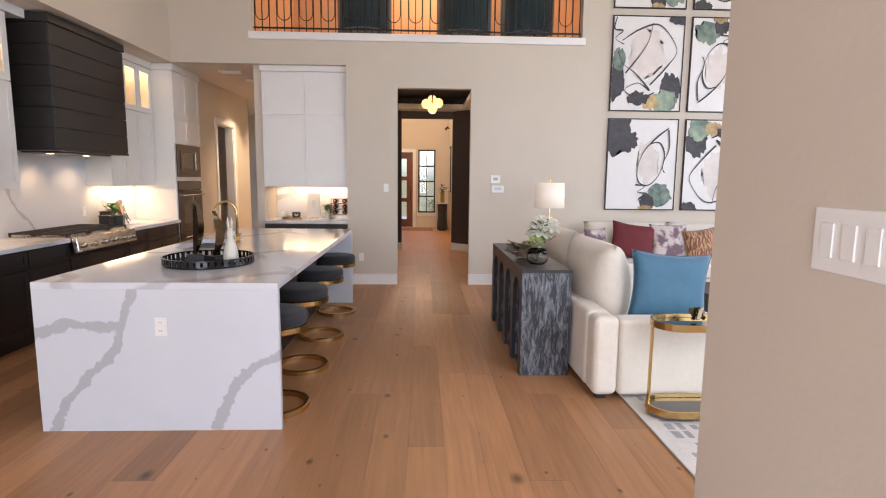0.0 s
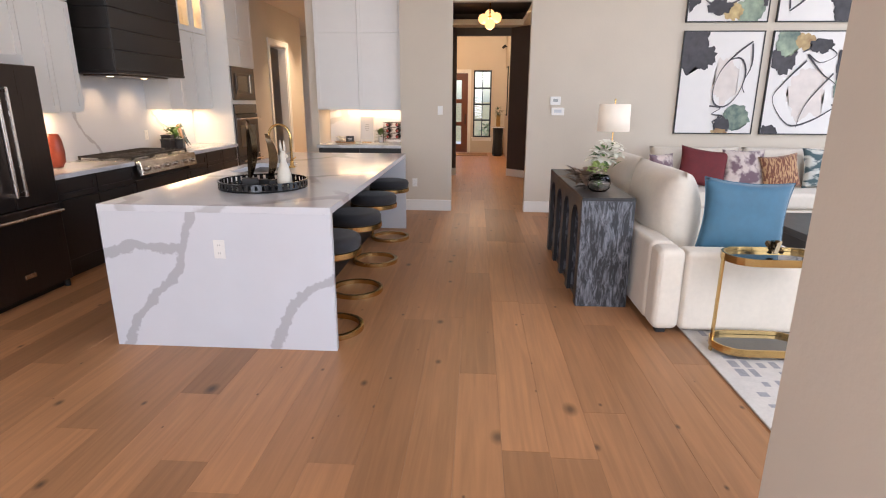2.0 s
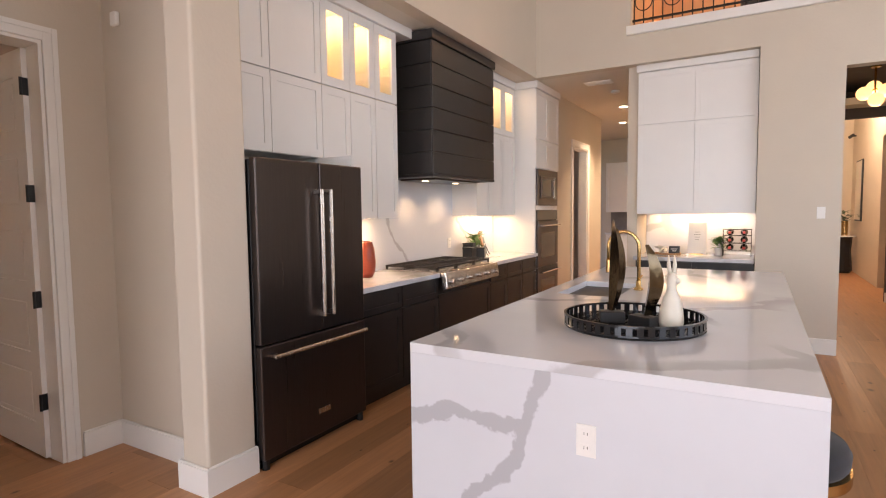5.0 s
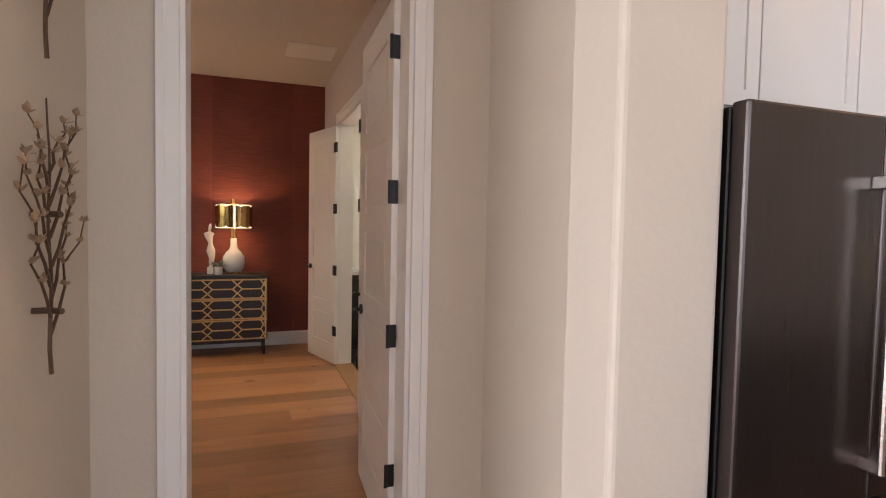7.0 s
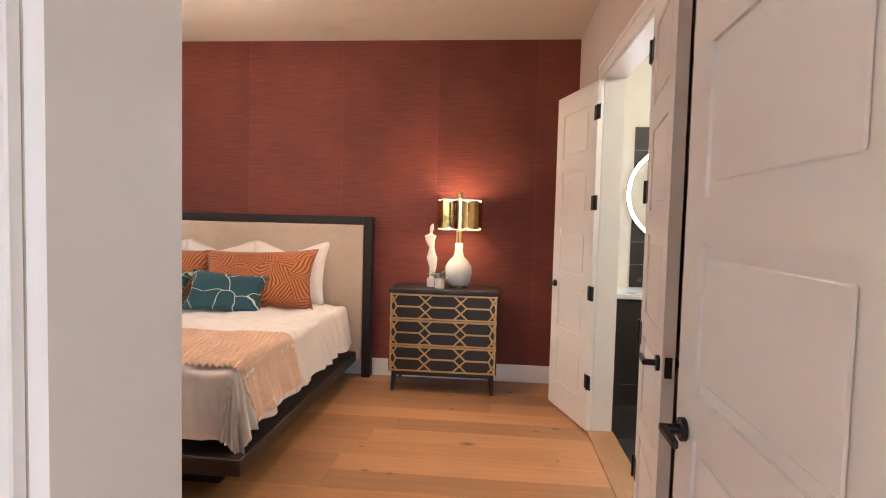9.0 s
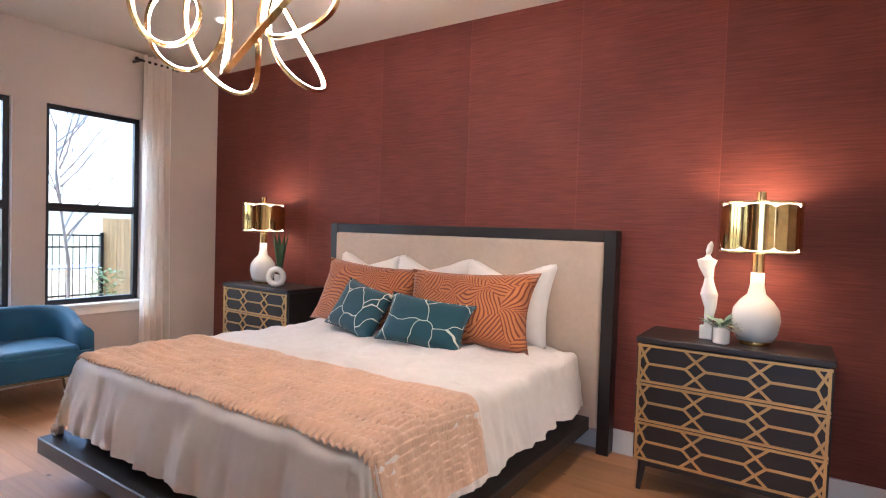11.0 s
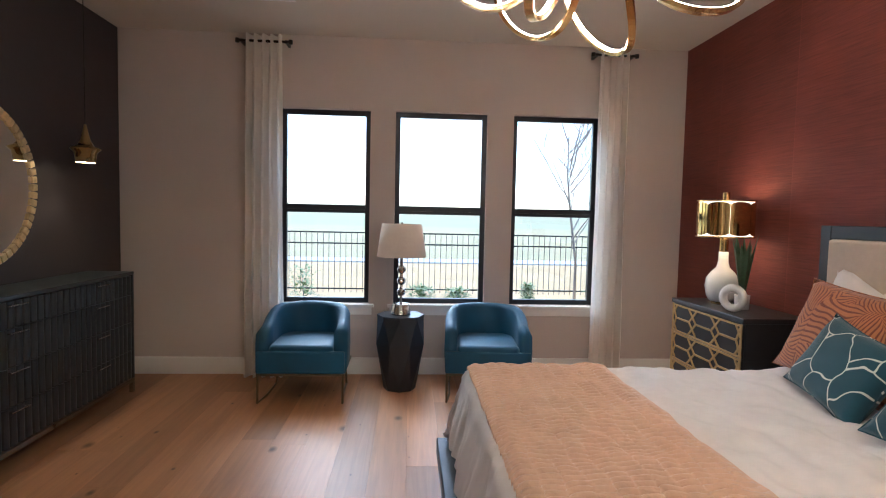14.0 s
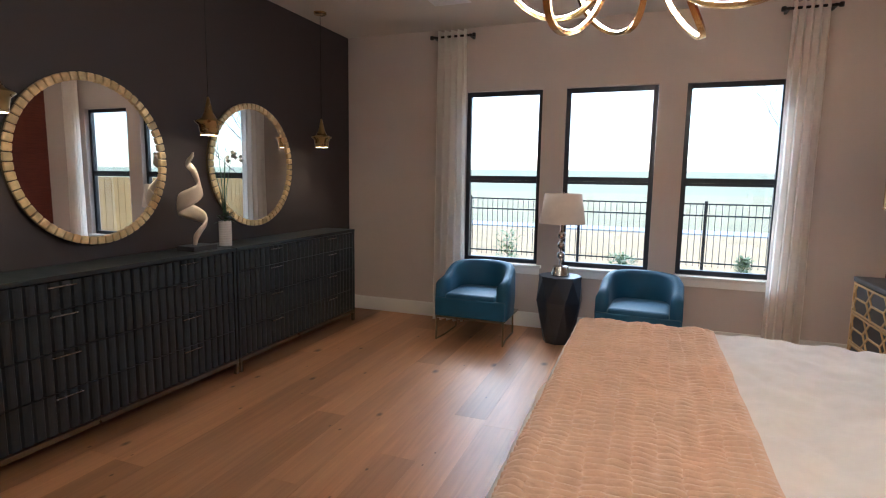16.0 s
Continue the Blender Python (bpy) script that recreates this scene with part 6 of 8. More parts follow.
pillow("throw_pillow", pose(5.20, 8.32, 0.50, -16, -6, 8), 0.50, 0.42, 0.15, COPPER, "copper brown woven throw pillow on the sofa", "sofa pillows")
pillow("throw_pillow", pose(5.76, 8.40, 0.50, -14, 0, 2), 0.58, 0.50, 0.16, BRUSH, "teal and white brushed pattern throw pillow", "sofa pillows")
pillow("throw_pillow", pose(6.26, 8.42, 0.50, -14, 0, -6), 0.54, 0.48, 0.16, BLUE_FAB, "steel blue throw pillow on the cream sofa", "sofa pillows")
pillow("throw_pillow", pose(3.78, 8.46, 0.52, -8, 0, 30), 0.42, 0.38, 0.15, BLUSH, "blush patterned throw pillow in the sofa corner", "sofa pillows")

# rug, tables
rug = thing("area_rug", 4.85, 5.4, 0.0008, label="ivory wool rug with broken grey dashes", category="rug")
part("woven_base", box(-2.0, 2.0, -1.95, 2.4, 0, 0.012, 0.004, 1), material("ivory_wool", (0.62, 0.58, 0.53), 0.95, vary=0.08, scale=60, bump=0.4, bump_scale=220), rug)
dash = bmesh.new()
DASH = material("grey_wool", (0.33, 0.32, 0.33), 0.95, vary=0.2, scale=60, bump=0.4, bump_scale=220)
for i in range(48):
    for j in range(38):
        if rnd.random() < 0.72:
            x0, y0 = -1.9 + i * 0.08, -1.85 + j * 0.11
            dx, dy = rnd.uniform(0.03, 0.055), rnd.uniform(0.05, 0.095)
            if (i // 4 + j // 3) % 2:
                dx, dy = rnd.uniform(0.05, 0.075), rnd.uniform(0.03, 0.05)
            vs_ = [dash.verts.new(c) for c in ((x0, y0, 0.0135), (x0 + dx, y0, 0.0135), (x0 + dx, y0 + dy, 0.0135), (x0, y0 + dy, 0.0135))]
            dash.faces.new(vs_)
part("woven_dashes", dash, DASH, rug, "grey woven dashes")

SMOKE = material("smoked_glass", (0.02, 0.018, 0.016), 0.05, vary=0.05, coat=0.5)


def oblong(w, d, r_out, n=12):
    """Plan outline of a slot shape: straight sides and round ends, along x."""
    h = w / 2 - r_out
    return [(h + r_out * math.cos(a), r_out * math.sin(a)) for a in np.linspace(-math.pi / 2, math.pi / 2, n)] + \
           [(-h + r_out * math.cos(a), r_out * math.sin(a)) for a in np.linspace(math.pi / 2, 3 * math.pi / 2, n)]


sdt = thing("side_table", 3.20, 4.66, 0.0135, 0, "brass oblong side table with two smoked glass tiers", "side table")
for z in (0.03, 0.595):
    part("tier_glass", prism(oblong(0.55, 0, 0.135), z + 0.012, z + 0.020), SMOKE, sdt, "smoked glass tier")
    part("tier_band", tube([(x, y, z + 0.022) for x, y in oblong(0.57, 0, 0.148)], 0.01, 4, closed=True, flat=(0.012, 0.045)), BRASS, sdt, "brushed brass band")
for x, y in ((-0.285, 0.0), (0.285, 0.0)):
    part("upright", box(x - 0.006, x + 0.006, y - 0.014, y + 0.014, 0.0, 0.62, 0.001, 1), BRASS, sdt)
orn = part("knot_ornament", bmesh.new(), GOLD_LEAF)
kb = bmesh.new()
for rx, ry in ((0, 0), (90, 0), (45, 90)):
    pts_ = [(0.045 * math.cos(a), 0.045 * math.sin(a), 0) for a in (0.785, 2.356, 3.927, 5.498)]
    merge(kb, tube(pts_, 0.012, 4, closed=True, flat=(0.024, 0.024)), pose(0, 0, 0.062, rx + 20, ry + 15, rx))
kb.to_mesh(orn.data)
kb.free()
orn.matrix_world = pose(3.20, 4.66, 0.628)
tagged(orn, "gold geometric knot ornament on the side table", "ornament")
cft = thing("coffee_table", 4.95, 6.55, 0.0135, label="low dark stained square coffee table on the rug", category="coffee table")
part("tabletop", box(-0.65, 0.65, -0.65, 0.65, 0.34, 0.40, 0.004, 1), BLACK_OAK, cft)
part("plinth", box(-0.58, 0.58, -0.58, 0.58, 0, 0.3395, 0.004, 1), BLACK_OAK, cft)

# abstract art, two columns of three
CANVAS = material("white_canvas", (0.74, 0.71, 0.68), 0.7, vary=0.03, scale=8, bump=0.06, bump_scale=300)
INK = material("charcoal_paint", (0.045, 0.04, 0.045), 0.6, vary=0.5, scale=14)
BLUSH_WASH = material("blush_wash", (0.68, 0.61, 0.56), 0.7, vary=0.10, scale=9)
TEAL_WASH = material("teal_wash", (0.12, 0.22, 0.22), 0.6, vary=0.6, scale=12, color2=(0.35, 0.42, 0.30))
RUST_WASH = material("rust_wash", (0.42, 0.20, 0.09), 0.6, vary=0.5, scale=12, color2=(0.62, 0.48, 0.22))


def blob(cx, cz, rx, rz, seed, w, h, n=64, rough=0.36):
    """A ragged patch of paint, cut off at the canvas edge."""
    g = [noise.noise(Vector((3 * math.cos(a), 3 * math.sin(a), seed * 1.7))) * rough + noise.noise(Vector((9 * math.cos(a), 9 * math.sin(a), seed))) * rough * 0.4
         for a in np.linspace(0, 2 * math.pi, n, endpoint=False)]
    return [(min(max(cx + rx * (1 + g[i]) * math.cos(2 * math.pi * i / n), -w / 2), w / 2), min(max(cz + rz * (1 + g[i]) * math.sin(2 * math.pi * i / n), -h / 2), h / 2)) for i in range(n)]


def painting(x, z, w, h, seed, label, turn=1):
    a = thing("abstract_painting", x, 9.098, z, label=label, category="painting", group="abstract paintings on the wall")
    fw, d = 0.014, 0.035
    f_ = bmesh.new()
    for q_ in ((-w / 2, -w / 2 + fw, -h / 2, h / 2), (w / 2 - fw, w / 2, -h / 2, h / 2), (-w / 2 + fw, w / 2 - fw, -h / 2, -h / 2 + fw), (-w / 2 + fw, w / 2 - fw, h / 2 - fw, h / 2)):
        box(q_[0], q_[1], -d, 0, q_[2], q_[3], 0.002, 1, f_)
    part("frame", f_, BLACK_PLASTIC, a, "thin black frame")
    part("canvas", box(-w / 2 + fw, w / 2 - fw, -d + 0.010, -0.001, -h / 2 + fw, h / 2 - fw), CANVAS, a)
    cw, ch = w - 2 * fw - 0.002, h - 2 * fw - 0.002
    g = random.Random(seed)
    if seed % 2:
        spots = [(BLUSH_WASH, 0.10, 0.04, 0.15, 0.22), (INK, -0.38, 0.36, 0.22, 0.24), (INK, -0.26, 0.26, 0.16, 0.12), (TEAL_WASH, 0.28, -0.34, 0.18, 0.12), (INK, 0.10, -0.42, 0.10, 0.10), (RUST_WASH, 0.08, -0.50, 0.10, 0.06)]
    else:
        spots = [(BLUSH_WASH, 0.0, -0.10, 0.26, 0.24), (INK, -0.36, 0.26, 0.14, 0.18), (TEAL_WASH, -0.28, 0.40, 0.16, 0.14), (RUST_WASH, -0.08, 0.40, 0.12, 0.08), (INK, 0.08, 0.36, 0.14, 0.07), (INK, 0.42, 0.18, 0.12, 0.20), (TEAL_WASH, 0.42, -0.04, 0.09, 0.12), (INK, -0.40, -0.48, 0.14, 0.08)]
    for k, (mt, px_, pz_, rx_, rz_) in enumerate(spots):
        b_ = bmesh.new()
        y = -d + 0.0085 - 0.0012 * k
        b_.faces.new([b_.verts.new((u, y, v)) for u, v in blob(turn * px_ * w + g.uniform(-.03, .03), turn * pz_ * h, rx_ * w, rz_ * h, seed + k, cw, ch)])
        bmesh.ops.triangulate(b_, faces=b_.faces)
        part("paint_patch", b_, mt, a)
    if seed % 2:
        strokes = [[(0.36, 0.40), (0.20, 0.30), (0.02, 0.14), (-0.06, -0.06), (-0.02, -0.20), (0.12, -0.22), (0.26, -0.10), (0.32, 0.10), (0.24, 0.24), (0.08, 0.22)],
                   [(0.36, 0.38), (0.38, 0.18), (0.30, 0.0), (0.34, -0.1)],
                   [(-0.08, -0.22), (0.06, -0.24), (-0.04, -0.30), (0.10, -0.32), (-0.02, -0.38), (0.08, -0.42)]]
    else:
        strokes = [[(-0.12, 0.30), (0.10, 0.36), (0.30, 0.28), (0.12, 0.20), (-0.05, 0.28), (0.16, 0.10), (0.34, 0.0), (0.42, -0.14)],
                   [(-0.05, 0.22), (-0.28, 0.02), (-0.40, -0.16), (-0.16, -0.40), (0.12, -0.36), (0.40, -0.22)],
                   [(0.30, 0.10), (0.02, -0.20), (-0.06, -0.46)], [(0.34, -0.2), (0.46, -0.26), (0.36, -0.34), (0.48, -0.36), (0.44, -0.5)]]
    for k, s_ in enumerate(strokes):
        s_ = [(u * turn, v * turn) for u, v in s_]
        pts_ = []
        for i in range(len(s_) - 1):
            p0, p1, p2, p3 = s_[max(i - 1, 0)], s_[i], s_[i + 1], s_[min(i + 2, len(s_) - 1)]
            for t_ in (0, 0.2, 0.4, 0.6, 0.8):
                pts_.append([0.5 * ((2 * p1[c]) + (p2[c] - p0[c]) * t_ + (2 * p0[c] - 5 * p1[c] + 4 * p2[c] - p3[c]) * t_ * t_ + (3 * p1[c] - p0[c] - 3 * p2[c] + p3[c]) * t_ ** 3) for c in (0, 1)])
        rr = [0.004 + 0.008 * (0.5 + 0.5 * math.sin(i * 0.37 + k)) for i in range(len(pts_))]
        b_ = bmesh.new()
        prev = None
        for i, (u, v) in enumerate(pts_):
            du, dv = (pts_[min(i + 1, len(pts_) - 1)][0] - pts_[max(i - 1, 0)][0]) * w, (pts_[min(i + 1, len(pts_) - 1)][1] - pts_[max(i - 1, 0)][1]) * h
            ln = math.hypot(du, dv) or 1
            nx_, nz_ = -dv / ln * rr[i], du / ln * rr[i]
            cur = [b_.verts.new((u * w + nx_, -d + 0.0005 - 0.001 * k, v * h + nz_)), b_.verts.new((u * w - nx_, -d + 0.0005 - 0.001 * k, v * h - nz_))]
            if prev:
                b_.faces.new((prev[0], prev[1], cur[1], cur[0]))
            prev = cur
        part("brush_stroke", b_, INK, a)


for ix, xc in enumerate((4.578, 5.70)):
    for iz, zc in enumerate((1.765, 3.165, 4.56)):
        painting(xc, zc, 1.02, 1.30, 1 + (ix + iz) % 2 + 2 * iz,
                 "black framed abstract of teal, rust and black loops" if (ix + iz) % 2 else "black framed abstract of charcoal, blush and teal brush strokes", -1 if iz == 1 else 1)

# switches and wall fittings
sw = thing("light_switch", 2.2, 2.265, 1.43, label="white triple rocker light switch on the wall", category="light switch")
outlet("light_switch", sw, "-x", 2.2, 2.265, 1.43, rockers=3, w=0.185, h=0.122)
for x, z, rk, lb in ((0.91, 1.40, 1, "white single light switch by the hallway opening"), (0.55, 0.40, 0, "white wall outlet above the baseboard"), (2.60, 0.40, 0, "white wall outlet above the baseboard")):
    o = thing("light_switch" if rk else "outlet", x, 9.10, z, label=lb, category="light switch" if rk else "outlet")
    outlet("o", o, "-y", x, 9.10, z, rockers=rk)
th = thing("thermostat", 2.47, 9.10, 1.53, label="white square thermostat on the beige wall", category="thermostat")
face_box("body", th, "-y", 0, 0, 0, -0.07, 0.07, -0.05, 0.06, 0, 0.02, TRIM, "", 0.006)
face_box("display", th, "-y", 0, 0, 0, -0.03, 0.035, -0.01, 0.03, 0.0201, 0.021, material("grey_display", (0.35, 0.36, 0.34), 0.3), "grey display")
sp = thing("control_panel", 2.51, 9.10, 1.40, label="white control keypad under the thermostat", category="control panel")
face_box("body", sp, "-y", 0, 0, 0, -0.085, 0.085, -0.055, 0.045, 0, 0.018, TRIM, "", 0.005)
face_box("keys", sp, "-y", 0, 0, 0, -0.05, 0.05, -0.02, 0.02, 0.0181, 0.019, material("pale_keys", (0.55, 0.57, 0.60), 0.4), "pale grey keys")

# ---- bedroom ----
for i, (a, c) in enumerate(WINS):
    window("window_%d" % (i + 1), "+y", c, -1.77, 0.655, c - a, 1.76, "black framed double-hung window over a white sill", (1, 2), recess=0.06)

# curtains
LINEN = material("sheer_ivory_linen", (0.90, 0.86, 0.81), 0.9, vary=0.05, scale=50, bump=0.2, bump_scale=300)
lt = LINEN.node_tree
tr_ = lt.nodes.new("ShaderNodeBsdfTranslucent")
tr_.inputs["Color"].default_value = (0.95, 0.90, 0.83, 1)
mx_ = lt.nodes.new("ShaderNodeMixShader")
mx_.inputs[0].default_value = 0.6
lt.links.new(lt.nodes["Principled BSDF"].outputs[0], mx_.inputs[1])
lt.links.new(tr_.outputs[0], mx_.inputs[2])
lt.links.new(mx_.outputs[0], lt.nodes["Material Output"].inputs[0])
for x0, x1 in ((-3.92, -3.61), (-6.99, -6.73)):
    cu = thing("curtain", (x0 + x1) / 2, -1.64, 0, label="ivory linen grommet curtain hanging to the floor", category="curtain", group="bedroom curtains")
    b = bmesh.new()
    n, w = 72, x1 - x0
    rows = []
    for z in np.linspace(0.012, 3.0, 14):
        row = []
        for i in range(n + 1):
            t = i / n
            flare = 1 + 0.12 * (1 - z / 3.0)
            y = 0.045 * math.sin(t * 2 * math.pi * 4.5) * (1 - 0.15 * z / 3) + 0.012 * noise.noise(Vector((t * 5, z * 0.8, x0)))
            row.append(b.verts.new(((t - 0.5) * w * flare + 0.01 * noise.noise(Vector((t * 3, z, 2))), y, z)))
        rows.append(row)
    for lo, hi in zip(rows, rows[1:]):
        for i in range(n):
            b.faces.new((lo[i], lo[i + 1], hi[i + 1], hi[i]))
    part("drape", b, LINEN, cu, smooth=True)
    rod = thing("curtain_rod", (x0 + x1) / 2, -1.64, 2.945, label="short bronze curtain rod with brackets", category="curtain rod", group="curtain rods")
    br = tube([(-w / 2 - 0.06, 0, 0), (w / 2 + 0.06, 0, 0)], 0.011, 10)
    part("pole", br, BLACK_METAL, rod)
    for s in (-1, 1):
        part("bracket", box(s * (w / 2 + 0.035) - 0.012, s * (w / 2 + 0.035) + 0.012, -0.129, 0.012, -0.012, 0.012, 0.003, 1), BLACK_METAL, rod)
        part("finial", cyl(0.018, -0.018, 0.018, 14, s * (w / 2 + 0.07), 0, bev=0.004), BLACK_METAL, rod)

# bed
ESPRESSO = material("espresso_wood", (0.017, 0.013, 0.013), 0.4, vary=0.25, scale=15, stretch=(1, 0.2, 1), bump=0.06, bump_scale=80)
BX0, BX1, BY0, BY1 = -7.47, -5.21, 0.26, 2.54
bed = thing("platform_bed", -6.3, 1.40, 0, label="dark wood platform bed with a beige upholstered headboard", category="bed")
o = Vector((-6.3, 1.40, 0))


def bbox(x0, x1, y0, y1, z0, z1, bev=0.0, seg=2):
    return box(x0 - o.x, x1 - o.x, y0 - o.y, y1 - o.y, z0, z1, bev, seg)


part("side_rail", bbox(BX0, BX1, BY0, BY1, 0.15, 0.24, 0.006, 1), ESPRESSO, bed)
part("plinth", bbox(BX0, BX1 - 0.22, BY0 + 0.22, BY1 - 0.22, 0, 0.15), ESPRESSO, bed)
HB = bmesh.new()
for a in ((0.136, 0.215, 0, 1.462), (2.585, 2.664, 0, 1.462)):
    box(-7.585 - o.x, -7.475 - o.x, a[0] - o.y, a[1] - o.y, a[2], a[3], 0.004, 1, HB)
box(-7.585 - o.x, -7.475 - o.x, 0.2155 - o.y, 2.5845 - o.y, 1.385, 1.4618, 0.004, 1, HB)
part("headboard_frame", HB, ESPRESSO, bed)
part("headboard_pad", bbox(-7.583, -7.455, 0.216, 2.584, 0.16, 1.384, 0.02, 3), material("beige_headboard_linen", (0.50, 0.40, 0.31), 0.9, vary=0.06, scale=30, bump=0.2, bump_scale=400), bed, "beige linen pad")
part("mattress", bbox(-7.44, -5.38, 0.38, 2.42, 0.241, 0.60, 0.05, 3), WHITE_CAB, bed)


def drape(x0, x1, y0, y1, top, drop_s, drop_n, drop_foot, seed, ripple=0.014, nx=90, ny=110, flare=0.16, thick=0.0, crumple=0.010, ruche=0.0, wrinkle=0.0):
    """A cloth laid over the bed: flat on top, rounded over the edges, hanging in soft folds."""
    b = bmesh.new()
    rad = 0.07
    xs = np.linspace(x0, x1 + drop_foot, nx)
    ys = np.linspace(y0 - drop_s, y1 + drop_n, ny)
    grid_ = []
    for x in xs:
        row = []
        for y in ys:
            ex, ey = max(0, x - x1), max(0, y0 - y, y - y1)
            e = math.hypot(ex, ey) if ex and ey else max(ex, ey)
            cx, cy = min(x, x1), min(max(y, y0), y1)
            dx, dy = (ex / e if e else 0), ((-1 if y < y0 else 1) * ey / e if e else 0)
            arc = rad * math.pi / 2
            if e < arc:
                ang = e / rad
                out, dn = rad * math.sin(ang), rad * (1 - math.cos(ang))
            else:
                out, dn = rad + (e - arc) * flare, rad + (e - arc) * 0.985
            hang = min(1, e / 0.3)
            s_ = x * dy - y * dx if e else 0
            fold = hang * ripple * (0.5 * math.sin(s_ * 19 + 3 * noise.noise(Vector((s_ * 2, 1, seed)))) + 2.2 * noise.noise(Vector((s_ * 7, e * 2.5, seed))) + 1.2 * noise.noise(Vector((s_ * 17, e * 3, seed + 5))))
            wr_ = crumple * (noise.noise(Vector((x * 5, y * 5, seed + 3))) + 0.6 * noise.noise(Vector((x * 13, y * 10, seed + 7))))
            if ruche:
                col = (x + 0.012 * noise.noise(Vector((x * 4, y * 6, 9)))) / 0.068
                puck = 0.45 + 0.55 * abs(math.sin(math.pi * col)) ** 0.6
                ph = 2.4 * math.floor(col) + 2.2 * noise.noise(Vector((math.floor(col) * 3.1, y * 5, 2)))
                hem = min(1, max(0, (x - x0 - 0.01) / 0.03)) * (1 if e < 0.12 else 0.6)
                wr_ += ruche * puck * hem * (2 * abs(math.sin(y * 92 + ph)) - 1.2) * (0.8 + 0.7 * noise.noise(Vector((x * 16, y * 9, 4))))
            if wrinkle:
                crease = 1 - abs(noise.noise(Vector((x * 6 + 2 * noise.noise(Vector((x * 3, y * 3, 1))), y * 11, seed + 21)))) * 2
                wr_ += wrinkle * max(0, crease) ** 3 * (0.6 + noise.noise(Vector((x * 3, y * 3, 30))))
                fold += wrinkle * hang * 1.6 * max(0, 1 - 2.2 * abs(noise.noise(Vector((s_ * 11 + e * 2.5, e * 2.2, seed + 31))))) ** 2
            edge = 0.01 * noise.noise(Vector((x * 6, y * 6, seed + 11))) * hang
            row.append(b.verts.new((cx + dx * (out + fold) - o.x, cy + dy * (out + fold) - o.y, top - dn + wr_ * (1 - 0.5 * hang) + edge)))
        grid_.append(row)
    for lo, hi in zip(grid_, grid_[1:]):
        for i in range(ny - 1):
            b.faces.new((lo[i], lo[i + 1], hi[i + 1], hi[i]))
    if thick:
        bmesh.ops.recalc_face_normals(b, faces=b.faces)
        bmesh.ops.solidify(b, geom=b.faces[:], thickness=thick)
    return b


DUVET_M = material("blush_white_linen", (0.68, 0.63, 0.60), 0.9, vary=0.05, scale=25, bump=0.35, bump_scale=240, sheen=0.2)
dv = thing("duvet", o.x, o.y, 0, label="rumpled blush white linen duvet draped over the bed", category="bedding")
part("cloth", drape(-7.40, -5.40, 0.40, 2.40, 0.665, 0.36, 0.38, 0.40, 1.3, ripple=0.017, nx=190, ny=210, crumple=0.026, flare=0.22, wrinkle=0.006), DUVET_M, dv, smooth=True)
THROW = material("cream_ruched_throw", (0.60, 0.40, 0.28), 0.95, vary=0.10, scale=40, sheen=0.3)
tt, tlink = THROW.node_tree.nodes, THROW.node_tree.links.new
g_ = tt.new("ShaderNodeNewGeometry")
mp_ = tt.new("ShaderNodeMapping")
mp_.inputs["Scale"].default_value = (18, 60, 8)
tlink(g_.outputs["Position"], mp_.inputs["Vector"])
nz_ = tt.new("ShaderNodeTexNoise")
nz_.inputs["Scale"].default_value, nz_.inputs["Detail"].default_value = 1.6, 2
tlink(mp_.outputs[0], nz_.inputs["Vector"])
bp_ = tt.new("ShaderNodeBump")
bp_.inputs["Strength"].default_value, bp_.inputs["Distance"].default_value = 0.6, 0.01
tlink(nz_.outputs["Fac"], bp_.inputs["Height"])
tlink(bp_.outputs[0], tt["Principled BSDF"].inputs["Normal"])
tw_ = thing("throw_blanket", o.x, o.y, 0, label="cream ruched throw blanket laid across the bed's foot", category="blanket")
part("cloth", drape(-6.10, -5.405, 0.385, 2.40, 0.682, 0.10, 0.36, 0.05, 1.3, ripple=0.012, nx=124, ny=560, crumple=0.014, ruche=0.0155, flare=0.26), THROW, tw_, smooth=True)

# pillows on the bed: sleeping pillows, leaf-print shams, small lined cushions
PALM = patterned("rust_palm_fabric", (0.44, 0.155, 0.048), (0.17, 0.036, 0.013), "palm", 4.6)
LINES = patterned("teal_line_fabric", (0.010, 0.058, 0.085), (0.66, 0.64, 0.56), "lines", 5.0)
SHEET = material("white_pillow_cotton", (0.76, 0.71, 0.67), 0.85, vary=0.04, scale=20, bump=0.12, bump_scale=200)
for y, dz in ((0.66, 0), (1.28, 0.01), (1.93, 0)):
    pillow("bed_pillow", pose(-7.30, y, 0.655, -16, 0, 90 + 2 * dz), 0.72, 0.60, 0.22, SHEET, "plump white cotton pillow against the headboard", "white bed pillows", chop=0.10)
pillow("sham_pillow", pose(-7.09, 0.79, 0.655, -22, 2, 86), 1.04, 0.53, 0.20, PALM, "rust orange palm-leaf print pillow on the bed", "palm print pillows")
pillow("sham_pillow", pose(-7.04, 1.77, 0.655, -24, -2, 93), 1.0, 0.54, 0.20, PALM, "rust orange palm-leaf print pillow on the bed", "palm print pillows")
pillow("lumbar_pillow", pose(-6.86, 0.93, 0.665, -30, 9, 80), 0.54, 0.39, 0.15, LINES, "small dark teal cushion with white line pattern", "teal cushions")
pillow("lumbar_pillow", pose(-6.80, 1.60, 0.665, -34, 5, 100), 0.62, 0.36, 0.15, LINES, "small dark teal cushion with white line pattern", "teal cushions")

